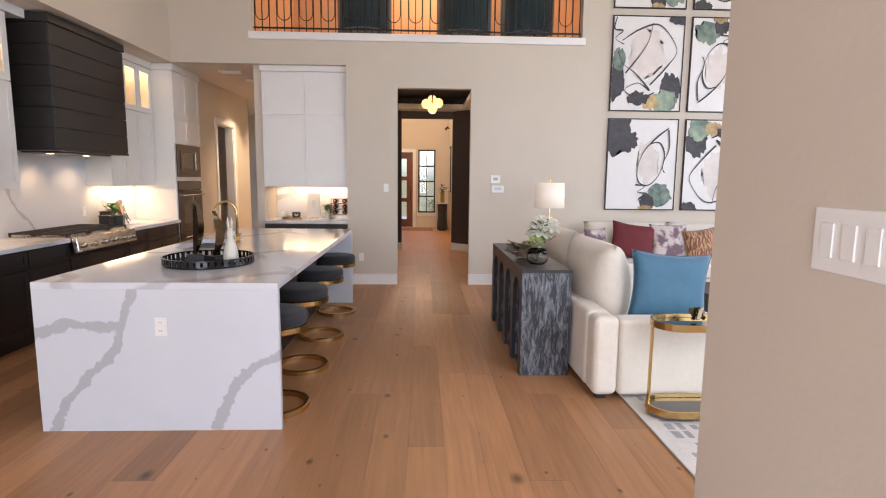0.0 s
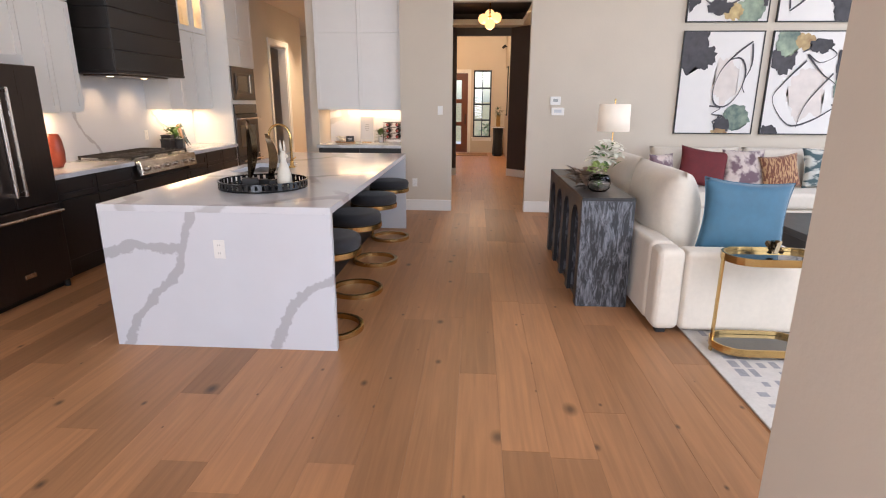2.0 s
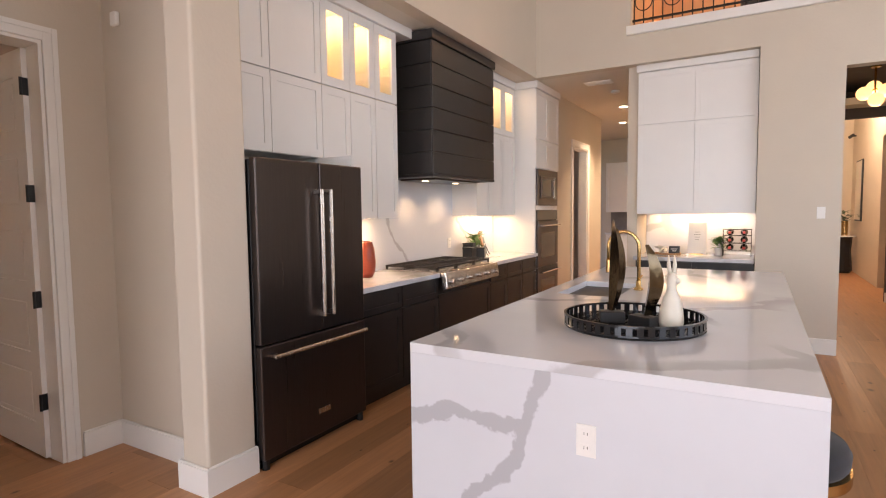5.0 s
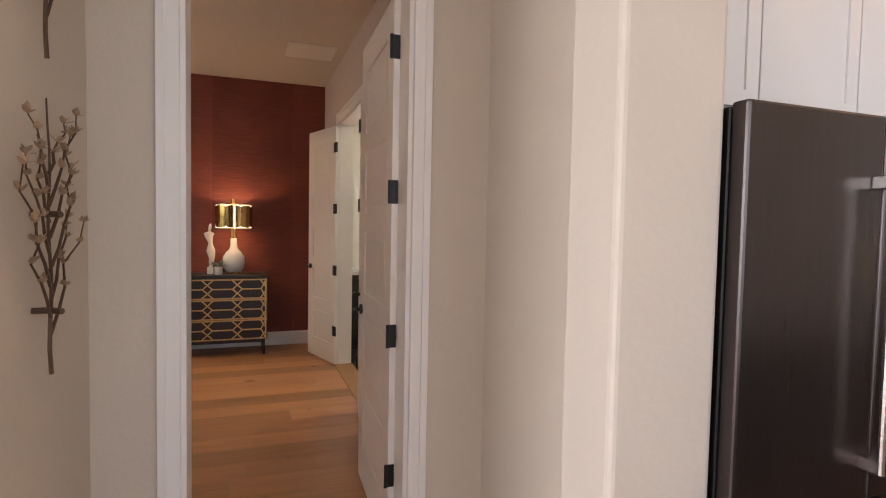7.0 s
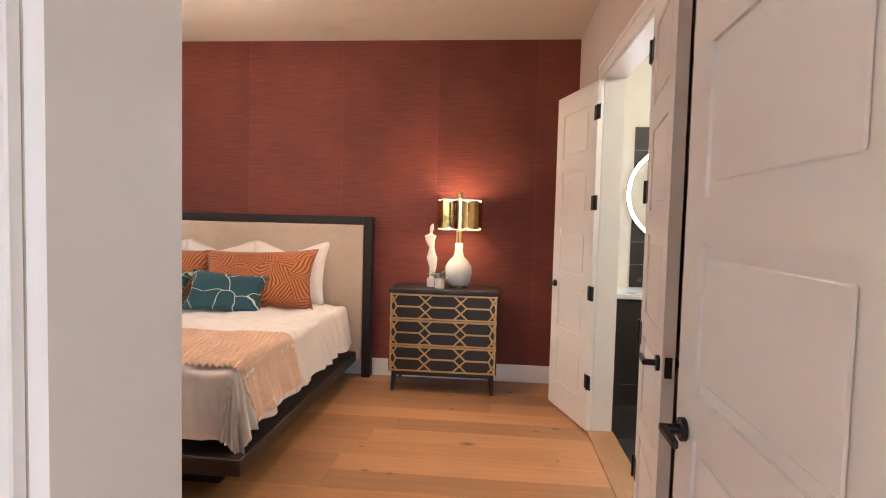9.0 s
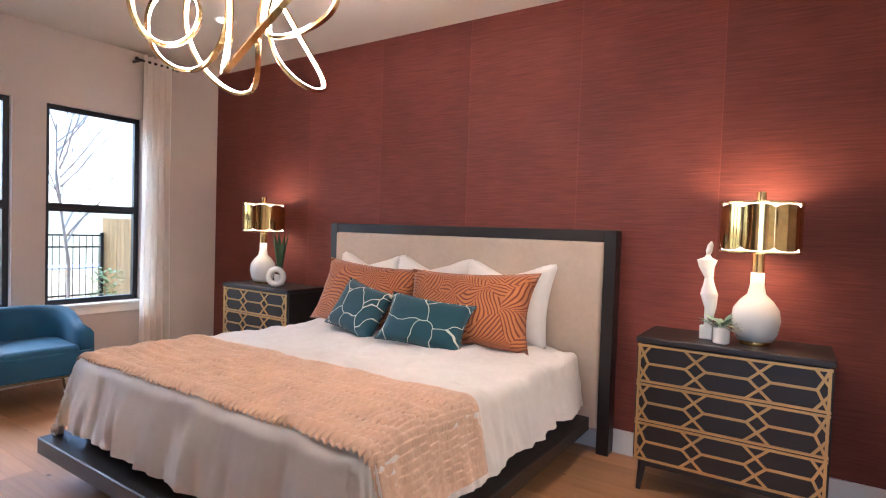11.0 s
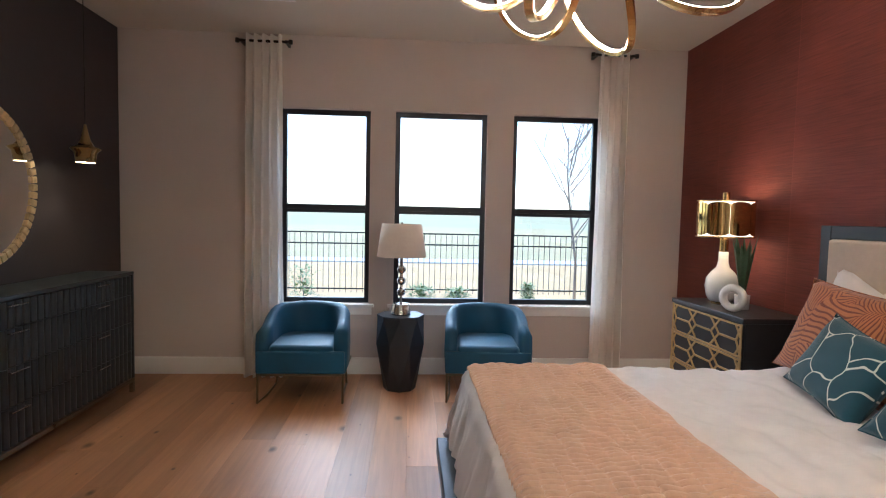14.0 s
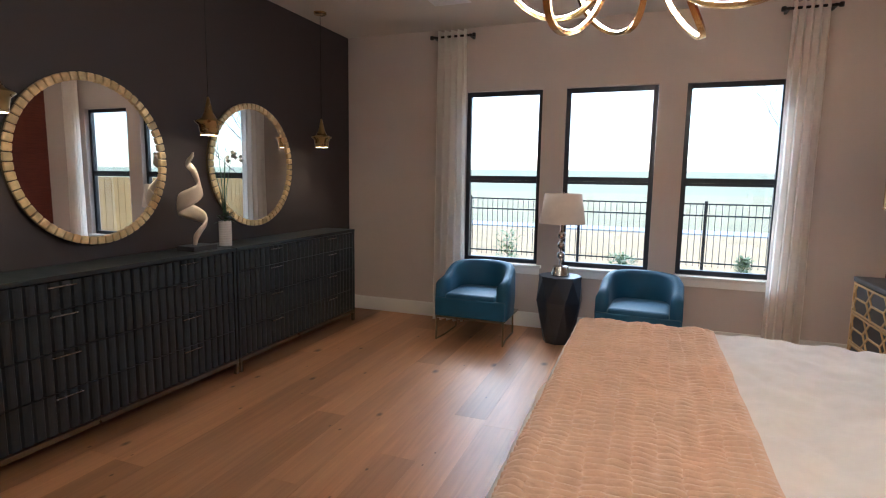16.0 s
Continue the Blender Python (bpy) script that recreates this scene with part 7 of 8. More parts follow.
# lattice dressers
GOLD_PAINT = material("gold_lattice_paint", (0.55, 0.36, 0.14), 0.35, metal=0.6, vary=0.1, scale=20)
dr = thing("lattice_dresser", -7.353, 3.35, 0, label="black three-drawer dresser with gold hexagon lattice fronts", category="dresser", group="dressers beside the bed")
DW = 0.913
part("body", box(-0.227, 0.205, -DW / 2 + 0.004, DW / 2 - 0.004, 0.165, 0.834, 0.002, 1), ESPRESSO, dr)
part("top", box(-0.229, 0.229, -DW / 2, DW / 2, 0.8345, 0.868, 0.004, 1), ESPRESSO, dr)
for y in (-DW / 2 + 0.05, DW / 2 - 0.05):
    for x, lean in ((0.17, 0.03), (-0.19, -0.01)):
        part("leg", tube([(x, y, 0.165), (x + lean, y * 1.03, 0.0)], [0.024, 0.013], 8), ESPRESSO, dr)
part("apron", box(0.14, 0.19, -DW / 2 + 0.03, DW / 2 - 0.03, 0.135, 0.1645), ESPRESSO, dr)
fw_, fh_ = DW - 0.03, 0.212


def lattice_front():
    b = bmesh.new()
    W, H, w2 = fw_, fh_, 0.0065

    def bar(p, q):
        d = Vector((q[0] - p[0], q[1] - p[1]))
        m = Matrix.Translation((p[0], p[1], 0)) @ Matrix.Rotation(math.atan2(d.y, d.x), 4, "Z")
        merge(b, box(-w2 * 0.6, d.length + w2 * 0.6, -w2, w2, 0.014, 0.0215), m)
    for p, q in (((0, w2), (W, w2)), ((0, H - w2), (W, H - w2)), ((w2, 0), (w2, H)), ((W - w2, 0), (W - w2, H))):
        bar(p, q)
    A, B = 0.048, 0.058
    for c in (W / 3, 2 * W / 3):
        for s in (-1, 1):
            bar((c - s * B, H - w2), (c + s * A, H / 2))
            bar((c + s * A, H / 2), (c - s * B, w2))
    for x0, x1 in ((A + 0.005, W / 3 - A), (W / 3 + A, 2 * W / 3 - A), (2 * W / 3 + A, W - A - 0.005)):
        bar((x0, H / 2), (x1, H / 2))
    for s, e in ((1, w2), (-1, W - w2)):
        bar((e, H - w2), (e + s * A, H / 2))
        bar((e, w2), (e + s * A, H / 2))
        bar((e + s * B, H - w2), (e, H * 0.60))
        bar((e + s * B, w2), (e, H * 0.40))
    return b


for k in range(3):
    z0 = 0.178 + k * 0.2185
    d_ = face_box("drawer", dr, "+x", 0.205, -fw_ / 2, z0, 0, fw_, 0, fh_, 0.0005, 0.0142, ESPRESSO, "", 0.001)
    part("lattice", moved(lattice_front(), on_face("+x", 0.2055, -fw_ / 2, z0)), GOLD_PAINT, d_, "gold hexagon lattice")
copy_thing(dr, pose(-7.353, -0.47, 0))

# gilt lamps
MIRROR_GOLD = material("gold_mirror_glass", (0.75, 0.52, 0.20), 0.10, metal=1.0, vary=0.25, scale=25)
BULB_SHADE = glow("lit_white_shade", (1.0, 0.82, 0.58), 0.8)
gl = thing("gilt_lamp", -7.35, 3.455, 0.868, label="white ceramic lamp with scalloped gold mirrored shade, lit", category="table lamp", group="bedside lamps")
part("foot", cyl(0.07, 0, 0.022, 28, bev=0.003), BRASS, gl)
part("vase", lathe([(0, 0.0225), (0.085, 0.0225), (0.105, 0.06), (0.118, 0.13), (0.110, 0.19), (0.080, 0.235), (0.045, 0.27), (0.034, 0.32), (0.033, 0.385), (0, 0.386)], 36), WHITE_CERAMIC, gl, "glossy white vase body", smooth=True)
part("neck", cyl(0.030, 0.3865, 0.52, 20), BRASS, gl)
part("inner_shade", lathe([(0.178, 0.502), (0.178, 0.748), (0.181, 0.748), (0.181, 0.502), (0.178, 0.502)], 32), BULB_SHADE, gl, "glowing white inner shade")
for k in range(8):
    a0 = 2 * math.pi * k / 8
    b = bmesh.new()
    n, m_ = 8, 10
    for rr in (0.190, 0.194):
        rows = []
        for j in range(m_ + 1):
            v = j / m_
            row = []
            for i in range(n + 1):
                u = 2 * i / n - 1
                sc = 0.018 * (1 - math.sqrt(max(0, 1 - u * u)))
                z = 0.505 + sc + (0.745 - 0.505 - 2 * sc) * v
                a = a0 + u * math.pi / 8 * 0.985
                row.append(b.verts.new((rr * math.cos(a), rr * math.sin(a), z)))
            rows.append(row)
        for lo, hi in zip(rows, rows[1:]):
            for i in range(n):
                b.faces.new((lo[i], lo[i + 1], hi[i + 1], hi[i]))
    part("gold_plate", b, MIRROR_GOLD, gl, "gold mirrored scalloped plate", smooth=True)
for z in (0.492, 0.752):
    part("ring", lathe([(0.182, z), (0.197, z), (0.197, z + 0.007), (0.182, z + 0.007), (0.182, z)], 32), BRASS, gl)
part("spider", box(-0.18, 0.18, -0.004, 0.004, 0.745, 0.751), BRASS, gl)
part("top_tube", cyl(0.024, 0.735, 0.819, 20, bev=0.002), BRASS, gl)
copy_thing(gl, pose(-7.35, -0.63, 0.868))
for y in (3.455, -0.63):
    for dz, dy_ in ((0.80, 0.0),):
        lamp("bedside_up", "POINT", pose(-7.35, y, 0.868 + 0.70), 2.4 if y > 0 else 1.0, (1, 0.62, 0.30), 0.05)

# dresser ornaments
tor = part("torso_figure", bmesh.new(), WHITE_CERAMIC)
tb_ = bmesh.new()
prof = [(0.0, 0.05, 0.018, 0.018), (0.10, 0.05, 0.030, 0.024), (0.18, 0.045, 0.046, 0.03), (0.23, 0.05, 0.030, 0.024), (0.27, 0.055, 0.022, 0.02), (0.33, 0.045, 0.040, 0.026),
        (0.37, 0.045, 0.052, 0.024), (0.385, 0.047, 0.020, 0.016), (0.40, 0.047, 0.011, 0.011), (0.42, 0.047, 0.017, 0.018), (0.455, 0.047, 0.016, 0.018), (0.475, 0.047, 0.004, 0.004)]
prev = None
for z, yo, rx, ry in prof:
    cur = [tb_.verts.new((ry * math.sin(a), yo - 0.047 + 0.012 * math.sin(z * 14) + rx * math.cos(a), z + 0.07)) for a in np.linspace(0, 2 * math.pi, 18, endpoint=False)]
    if prev:
        for i in range(18):
            tb_.faces.new((prev[i], prev[(i + 1) % 18], cur[(i + 1) % 18], cur[i]))
    prev = cur
tb_.faces.new(prev)
box(-0.03, 0.03, -0.032, 0.032, 0, 0.075, 0.002, 1, tb_)
bmesh.ops.recalc_face_normals(tb_, faces=tb_.faces)
tb_.to_mesh(tor.data)
tb_.free()
tor.matrix_world = pose(-7.34, 3.22, 0.868)
tagged(tor, "smooth white abstract figure sculpture on the dresser", "sculpture")
potted("succulent", -7.24, 3.305, 0.868, 0.042, 0.085, WHITE_CERAMIC, "small green succulent in a white pot", 26, 21, (0.10, 0.035), material("sage_green", (0.14, 0.20, 0.15), 0.6, vary=0.2), fh=0.03)
sn_ = thing("snake_plant", -7.36, -0.40, 0.868, label="dark snake plant in a small white pot", category="potted plant")
part("pot", cyl(0.045, 0, 0.10, 24, r2=0.05, bev=0.003), WHITE_CERAMIC, sn_)
sb = bmesh.new()
for k in range(9):
    a = k * 0.7
    leaf_bm(sb, (0.015 * math.cos(a), 0.015 * math.sin(a), 0.09), (0.16 * math.cos(a), 0.16 * math.sin(a), 1), 0.36 + 0.10 * rnd.random(), 0.05, 0.0, 0.5)
part("leaves", sb, DARK_GREEN, sn_)
rs = part("ring_sculpture", moved(tube([(0, 0.068 * math.cos(a), 0.068 * math.sin(a)) for a in np.linspace(0, 2 * math.pi, 28, endpoint=False)], 0.026, 12, closed=True), Matrix.Translation((0, 0, 0.0945))), WHITE_CERAMIC, smooth=True)
rs.matrix_world = pose(-7.22, -0.28, 0.868, 0, 0, 30)
tagged(rs, "white ceramic ring sculpture standing on the dresser", "sculpture")

# fluted credenzas
FLUTE = material("black_blue_lacquer", (0.022, 0.029, 0.033), 0.34, vary=0.12, scale=12, bump=0.02)
CR = 0.978
cz = thing("fluted_credenza", -2.66, -0.395, 0, label="black fluted eight-drawer credenza on a bronze base", category="credenza", group="credenzas along the dark wall")
CW, CD = 1.745, 0.355
BRONZE = material("dark_bronze", (0.20, 0.155, 0.10), 0.3, metal=0.9, vary=0.1)
part("body", box(-CD / 2 + 0.03, CD / 2 - 0.003, -CW / 2, CW / 2, 0.115, CR - 0.026, 0.002, 1), FLUTE, cz)
part("top", box(-CD / 2 - 0.002, CD / 2 - 0.003, -CW / 2 - 0.001, CW / 2 + 0.001, CR - 0.0255, CR, 0.003, 1), FLUTE, cz)
for y in (-CW / 2, CW / 2 - 0.022):
    part("side_stile", box(-CD / 2, -CD / 2 + 0.0295, y, y + 0.022, 0.115, CR - 0.026, 0.002, 1), FLUTE, cz)
part("base_rail", box(-CD / 2, -CD / 2 + 0.03, -CW / 2, CW / 2, 0.085, 0.1145, 0.002, 1), BRONZE, cz, "bronze metal rail")
for y in (-CW / 2 + 0.001, CW / 2 - 0.031):
    for x in (-CD / 2, CD / 2 - 0.04):
        part("leg", box(x, x + 0.03, y, y + 0.03, 0, 0.0845, 0.002, 1), BRONZE, cz)
zz = [(0.125, 0.345), (0.350, 0.570), (0.575, 0.790), (0.795, 0.945)]
for col in (0, 1):
    y0 = -CW / 2 + 0.024 + col * (CW / 2 - 0.022)
    w = CW / 2 - 0.026
    for z0, z1 in zz:
        b = bmesh.new()
        nf = 14
        st_ = w / nf
        edge_ = [(0.030, w), (0.030, 0)]
        for k in range(nf):
            edge_ += [(f, k * st_ + u * st_) for f, u in ((0.016, 0.03), (0.0045, 0.16), (0.0005, 0.36), (0.0, 0.5), (0.0005, 0.64), (0.0045, 0.84), (0.016, 0.97))]
        merge(b, prism(edge_, z0, z1))
        d_ = part("drawer", moved(b, Matrix.Translation((-CD / 2, y0, 0))), FLUTE, cz)
        h_ = box(-CD / 2 - 0.018, -CD / 2 - 0.004, y0 + w / 2 - 0.075, y0 + w / 2 + 0.075, z1 - 0.028, z1 - 0.020, 0.002, 1)
        for s in (-0.06, 0.06):
            box(-CD / 2 - 0.006, -CD / 2 + 0.011, y0 + w / 2 + s - 0.005, y0 + w / 2 + s + 0.005, z1 - 0.027, z1 - 0.021, bm=h_)
        part("handle", h_, STEEL, d_, "slim steel bar handle")
copy_thing(cz, pose(-2.66, 1.365, 0))

# mirrors with golden segmented rims
GILT = material("antique_gilt", (0.74, 0.56, 0.29), 0.34, metal=0.5, vary=0.3, scale=30, per_piece=0.15)
mi = thing("round_mirror", -2.482, 1.31, 1.595, label="round wall mirror with a segmented antique gold rim", category="mirror", group="mirrors over the credenzas")
TURN = Matrix.Rotation(radians(-90), 4, "Y")
part("back_plate", moved(cyl(0.515, 0.0, 0.022, 64), TURN), BRONZE, mi)
part("glass", moved(cyl(0.475, 0.0221, 0.026, 64), TURN), MIRROR, mi)
seg = box(0.470, 0.520, -0.0225, 0.0225, 0.0225, 0.042, 0.006, 2)
part("seg_seed", moved(seg, TURN), GILT, mi).name = "rim_segment"
seed_seg = bpy.data.objects["rim_segment"]
for k in range(1, 60):
    s_ = new("rim_segment", seed_seg.data)
    s_.parent = mi
    s_.matrix_basis = Matrix.Rotation(2 * math.pi * k / 60, 4, "X")
copy_thing(mi, pose(-2.482, -0.13, 1.605))

# bell pendants
PEND = material("aged_brass", (0.40, 0.27, 0.11), 0.28, metal=1.0, vary=0.15, scale=15)
pn = thing("bell_pendant", -2.72, 0.585, 1.80, label="aged brass bell-shaped pendant lamp on a thin cord", category="pendant lamp", group="pendants along the dark wall")
part("bell", lathe([(0.062, 0.0), (0.066, 0.03), (0.072, 0.07), (0.098, 0.095), (0.096, 0.10), (0.055, 0.118), (0.032, 0.16), (0.018, 0.22), (0.008, 0.27), (0, 0.272)], 32), PEND, pn, smooth=True)
part("diffuser", cyl(0.060, 0.002, 0.006, 28), glow("pendant_glow", (1.0, 0.72, 0.40), 7), pn, "glowing diffuser disc")
part("cord", cyl(0.003, 0.272, H_BED - 1.80 - 0.021, 8), BLACK_METAL, pn)
part("canopy", lathe([(0, H_BED - 1.80 - 0.0205), (0.055, H_BED - 1.80 - 0.0205), (0.06, H_BED - 1.80 - 0.012), (0.06, H_BED - 1.80), (0, H_BED - 1.80)], 28), PEND, pn)
for y in (-0.855, 1.97):
    copy_thing(pn, pose(-2.72, y, 1.80))
for y in (0.585, -0.855, 1.97):
    lamp("pendant_light", "SPOT", look((-2.72, y, 1.79), (-2.72, y + 0.001, 0)), 3, (1, 0.72, 0.42), 0.04, spot=110)

# twisted sculpture and orchid on the credenza
CREAM_STONE = material("cream_plaster", (0.62, 0.52, 0.42), 0.7, vary=0.06, scale=15, bump=0.06, bump_scale=60)
tw2 = thing("twisted_sculpture", -2.68, 0.70, CR, label="cream twisted ribbon sculpture on a grey block", category="sculpture")
part("base", box(-0.08, 0.08, -0.11, 0.11, 0, 0.035, 0.003, 1), material("grey_block", (0.06, 0.06, 0.062), 0.5), tw2, "dark grey block base")
b = bmesh.new()
n = 90


def coil(t):
    a = t * 2 * math.pi * 2.2 + 0.9
    r = 0.012 + 0.105 * math.exp(-((t - 0.40) / 0.19) ** 2) + 0.03 * math.exp(-((t - 0.88) / 0.06) ** 2)
    return Vector((r * math.cos(a), r * math.sin(a), 0.035 + 0.66 * t)), Vector((math.cos(a), math.sin(a), 0))


rows = []
for i in range(n + 1):
    t = i / n
    c, rd = coil(t)
    tang = (coil(min(t + 0.01, 1))[0] - coil(max(t - 0.01, 0))[0]).normalized()
    wd = tang.cross(rd).normalized()
    w = 0.018 + 0.046 * math.exp(-((t - 0.45) / 0.20) ** 2) + 0.018 * math.exp(-((t - 0.88) / 0.05) ** 2) - 0.012 * max(0, t - 0.9) * 10
    row = [c + wd * w * u + rd * th_ for u, th_ in ((-1, 0), (-0.6, 0.010), (0, 0.013), (0.6, 0.010), (1, 0), (0.6, -0.010), (0, -0.013), (-0.6, -0.010))]
    rows.append([b.verts.new(p) for p in row])
for lo, hi in zip(rows, rows[1:]):
    for k in range(8):
        b.faces.new((lo[k], lo[(k + 1) % 8], hi[(k + 1) % 8], hi[k]))
b.faces.new(rows[-1])
b.faces.new(rows[0][::-1])
bmesh.ops.recalc_face_normals(b, faces=b.faces)
part("ribbon", b, CREAM_STONE, tw2, smooth=True)
oc = thing("orchid", -2.68, 0.42, CR, label="white orchid stems in a ribbed white vase", category="flower arrangement")
b = lathe([(0, 0), (0.045, 0), (0.047, 0.005), (0.047, 0.19), (0.040, 0.19), (0.038, 0.02), (0, 0.02)], 28)
for k in range(9):
    merge(b, lathe([(0.0472, 0.02 + k * 0.018), (0.049, 0.025 + k * 0.018), (0.0472, 0.030 + k * 0.018)], 28))
part("vase", b, WHITE_CERAMIC, oc, "ribbed white vase")
part("leaves", foliage(26, 0.035, 0.06, 0.07, 0.035, 31, 0.18), DARK_GREEN, oc)
for k, (dx, dy, h_) in enumerate(((0.02, 0.05, 0.75), (0.0, -0.10, 0.55), (-0.03, 0.0, 0.62), (0.03, -0.05, 0.50), (0.0, 0.10, 0.46))):
    part("stem", tube([(0, 0, 0.17), (dx * 0.4, dy * 0.3, 0.17 + h_ * 0.5), (dx, dy, 0.17 + h_)], [0.004, 0.003, 0.0015], 6), DARK_GREEN, oc)
b = bmesh.new()
for cx, cy, c_z in ((0.0, -0.10, 0.70), (0.01, -0.14, 0.69), (-0.01, -0.18, 0.67), (0.02, -0.07, 0.66)):
    for k in range(5):
        a = k * 1.256
        leaf_bm(b, (cx, cy, c_z), (-0.5, math.cos(a), math.sin(a)), 0.038, 0.034, 0.0)
part("blossoms", b, WHITE_PETAL, oc, "white orchid blossoms")

# blue tub chairs
BLUE_VELVET = material("peacock_blue_velvet", (0.006, 0.066, 0.135), 0.6, vary=0.25, scale=6, sheen=0.10, bump=0.05, bump_scale=300)
ch = thing("tub_chair", -4.22, -1.26, 0, label="peacock blue velvet tub chair on slim bronze legs", category="armchair", group="blue chairs by the window")
path = [(-0.295, 0.27), (-0.295, 0.10), (-0.295, -0.02)] + [(-0.295 * math.cos(a), -0.02 - 0.295 * math.sin(a)) for a in np.linspace(0.2, math.pi - 0.2, 15)] + [(0.295, -0.02), (0.295, 0.10), (0.295, 0.27)]
b = bmesh.new()
rows = []
for i, (x, y) in enumerate(path):
    p0, p1 = Vector(path[max(i - 1, 0)]), Vector(path[min(i + 1, len(path) - 1)])
    d = (p1 - p0).normalized()
    nr = Vector((d.y, -d.x))
    if nr.dot(Vector((x, y + 0.02))) < 0:
        nr = -nr
    back = min(1, max(0, (0.20 - y) / 0.40))
    top = 0.575 + 0.135 * back * back * (3 - 2 * back)
    h_ = 0.045
    c = Vector((x, y))
    prof = [(h_, 0.235), (h_ + 0.008, 0.40), (h_ + 0.004, top - 0.04), (h_ * 0.6, top - 0.008), (0, top), (-h_ * 0.6, top - 0.008), (-h_, top - 0.04), (-h_, 0.40), (-h_, 0.235)]
    rows.append([b.verts.new((c.x + nr.x * u, c.y + nr.y * u, z)) for u, z in prof])
for lo, hi in zip(rows, rows[1:]):
    for k in range(8):
        b.faces.new((lo[k], lo[k + 1], hi[k + 1], hi[k]))
b.faces.new(rows[0])
b.faces.new(rows[-1][::-1])
bmesh.ops.recalc_face_normals(b, faces=b.faces)
part("shell", b, BLUE_VELVET, ch, smooth=True)
part("seat", box(-0.247, 0.247, -0.25, 0.30, 0.24, 0.455, 0.035, 4), BLUE_VELVET, ch)
part("front_apron", box(-0.338, 0.338, 0.272, 0.312, 0.236, 0.41, 0.012, 2), BLUE_VELVET, ch)
part("seat_frame", box(-0.335, 0.335, -0.27, 0.305, 0.218, 0.2345, 0.003, 1), BRONZE, ch, "slim bronze frame")
for s in (-1, 1):
    part("leg", tube([(s * 0.325, 0.295, 0.226), (s * 0.325, 0.295, 0.006), (s * 0.30, 0.10, 0.006), (s * 0.30, -0.20, 0.006), (s * 0.28, -0.26, 0.226)], 0.009, 8), BRONZE, ch)
copy_thing(ch, pose(-5.70, -1.26, 0, 0, 0, -4))

# faceted side table with lamp
pt = thing("faceted_table", -4.98, -1.36, 0, label="dark faceted octagonal drum side table", category="side table")
CHAR_BLUE = material("slate_lacquer", (0.020, 0.024, 0.034), 0.38, vary=0.12)
b = bmesh.new()
rings = []
for r, z, off in ((0.135, 0, 0), (0.215, 0.40, 0.39), (0.195, 0.6145, 0)):
    rings.append([b.verts.new((r * math.cos(a + off), r * math.sin(a + off), z)) for a in np.linspace(0, 2 * math.pi, 8, endpoint=False)])
for q_, (lo, hi) in enumerate(zip(rings, rings[1:])):
    for k in range(8):
        j = (k + 1) % 8
        if q_ == 0:
            b.faces.new((lo[k], lo[j], hi[k]))
            b.faces.new((lo[j], hi[j], hi[k]))
        else:
            b.faces.new((lo[k], lo[j], hi[j], hi[k]))
b.faces.new(rings[-1])
b.faces.new(rings[0][::-1])
bmesh.ops.recalc_face_normals(b, faces=b.faces)
part("drum", b, CHAR_BLUE, pt)
part("tabletop", prism([(0.20 * math.cos(a), 0.20 * math.sin(a)) for a in np.linspace(0, 2 * math.pi, 8, endpoint=False)], 0.615, 0.635), CHAR_BLUE, pt)
bl = thing("ball_lamp", -4.98, -1.36, 0.635, label="brushed nickel stacked ball lamp with taupe drum shade", category="table lamp")
NICKEL = material("brushed_nickel", (0.55, 0.50, 0.44), 0.22, metal=1.0, vary=0.05)
part("base", lathe([(0, 0), (0.082, 0), (0.085, 0.01), (0.068, 0.09), (0, 0.09)], 32), NICKEL, bl)
part("stem", cyl(0.012, 0.09, 0.50, 12), NICKEL, bl)
for z in (0.19, 0.285, 0.38):
    b = bmesh.new()
    bmesh.ops.create_uvsphere(b, u_segments=20, v_segments=12, radius=0.038, matrix=Matrix.Translation((0, 0, z)))
    part("ball", b, NICKEL, bl, smooth=True)
TAUPE = material("taupe_linen_shade", (0.40, 0.31, 0.24), 0.85, vary=0.05, scale=40)
TAUPE.node_tree.nodes["Principled BSDF"].inputs["Emission Color"].default_value = (1, 0.66, 0.42, 1)
TAUPE.node_tree.nodes["Principled BSDF"].inputs["Emission Strength"].default_value = 0.05
part("shade", lathe([(0.205, 0.49), (0.165, 0.765), (0.168, 0.765), (0.208, 0.49), (0.205, 0.49)], 40), TAUPE, bl, "taupe linen drum shade", smooth=True)
part("finial", cyl(0.008, 0.50, 0.78, 10), NICKEL, bl)

# ribbon chandelier: a flat gilt ribbon coiling round a ring, lit along one face
cx_, cy_, cz_ = -5.62, 1.38, 2.41
chn = thing("ribbon_chandelier", cx_, cy_, cz_, label="looping brass ribbon chandelier with glowing LED edge", category="chandelier")
ctr = []
N = 420
for i in range(N):
    th_ = 2 * math.pi * i / N
    k_ = 6 * th_
    amp = 0.20 + 0.06 * math.sin(2 * th_ + 0.5) + 0.035 * math.sin(3 * th_)
    rad = 0.35 + amp * 0.95 * math.cos(k_) + 0.04 * math.sin(2 * th_)
    wob_ = th_ + 0.22 * math.sin(k_ + 1.1) + 0.15 * math.sin(2 * th_)
    ctr.append(Vector((rad * math.cos(wob_), rad * math.sin(wob_), amp * 1.25 * math.sin(k_ + 0.3 * math.sin(th_)) + 0.05 * math.sin(3 * th_ + 1))))
b = bmesh.new()
bl_ = bmesh.new()
rings, lits = [], []
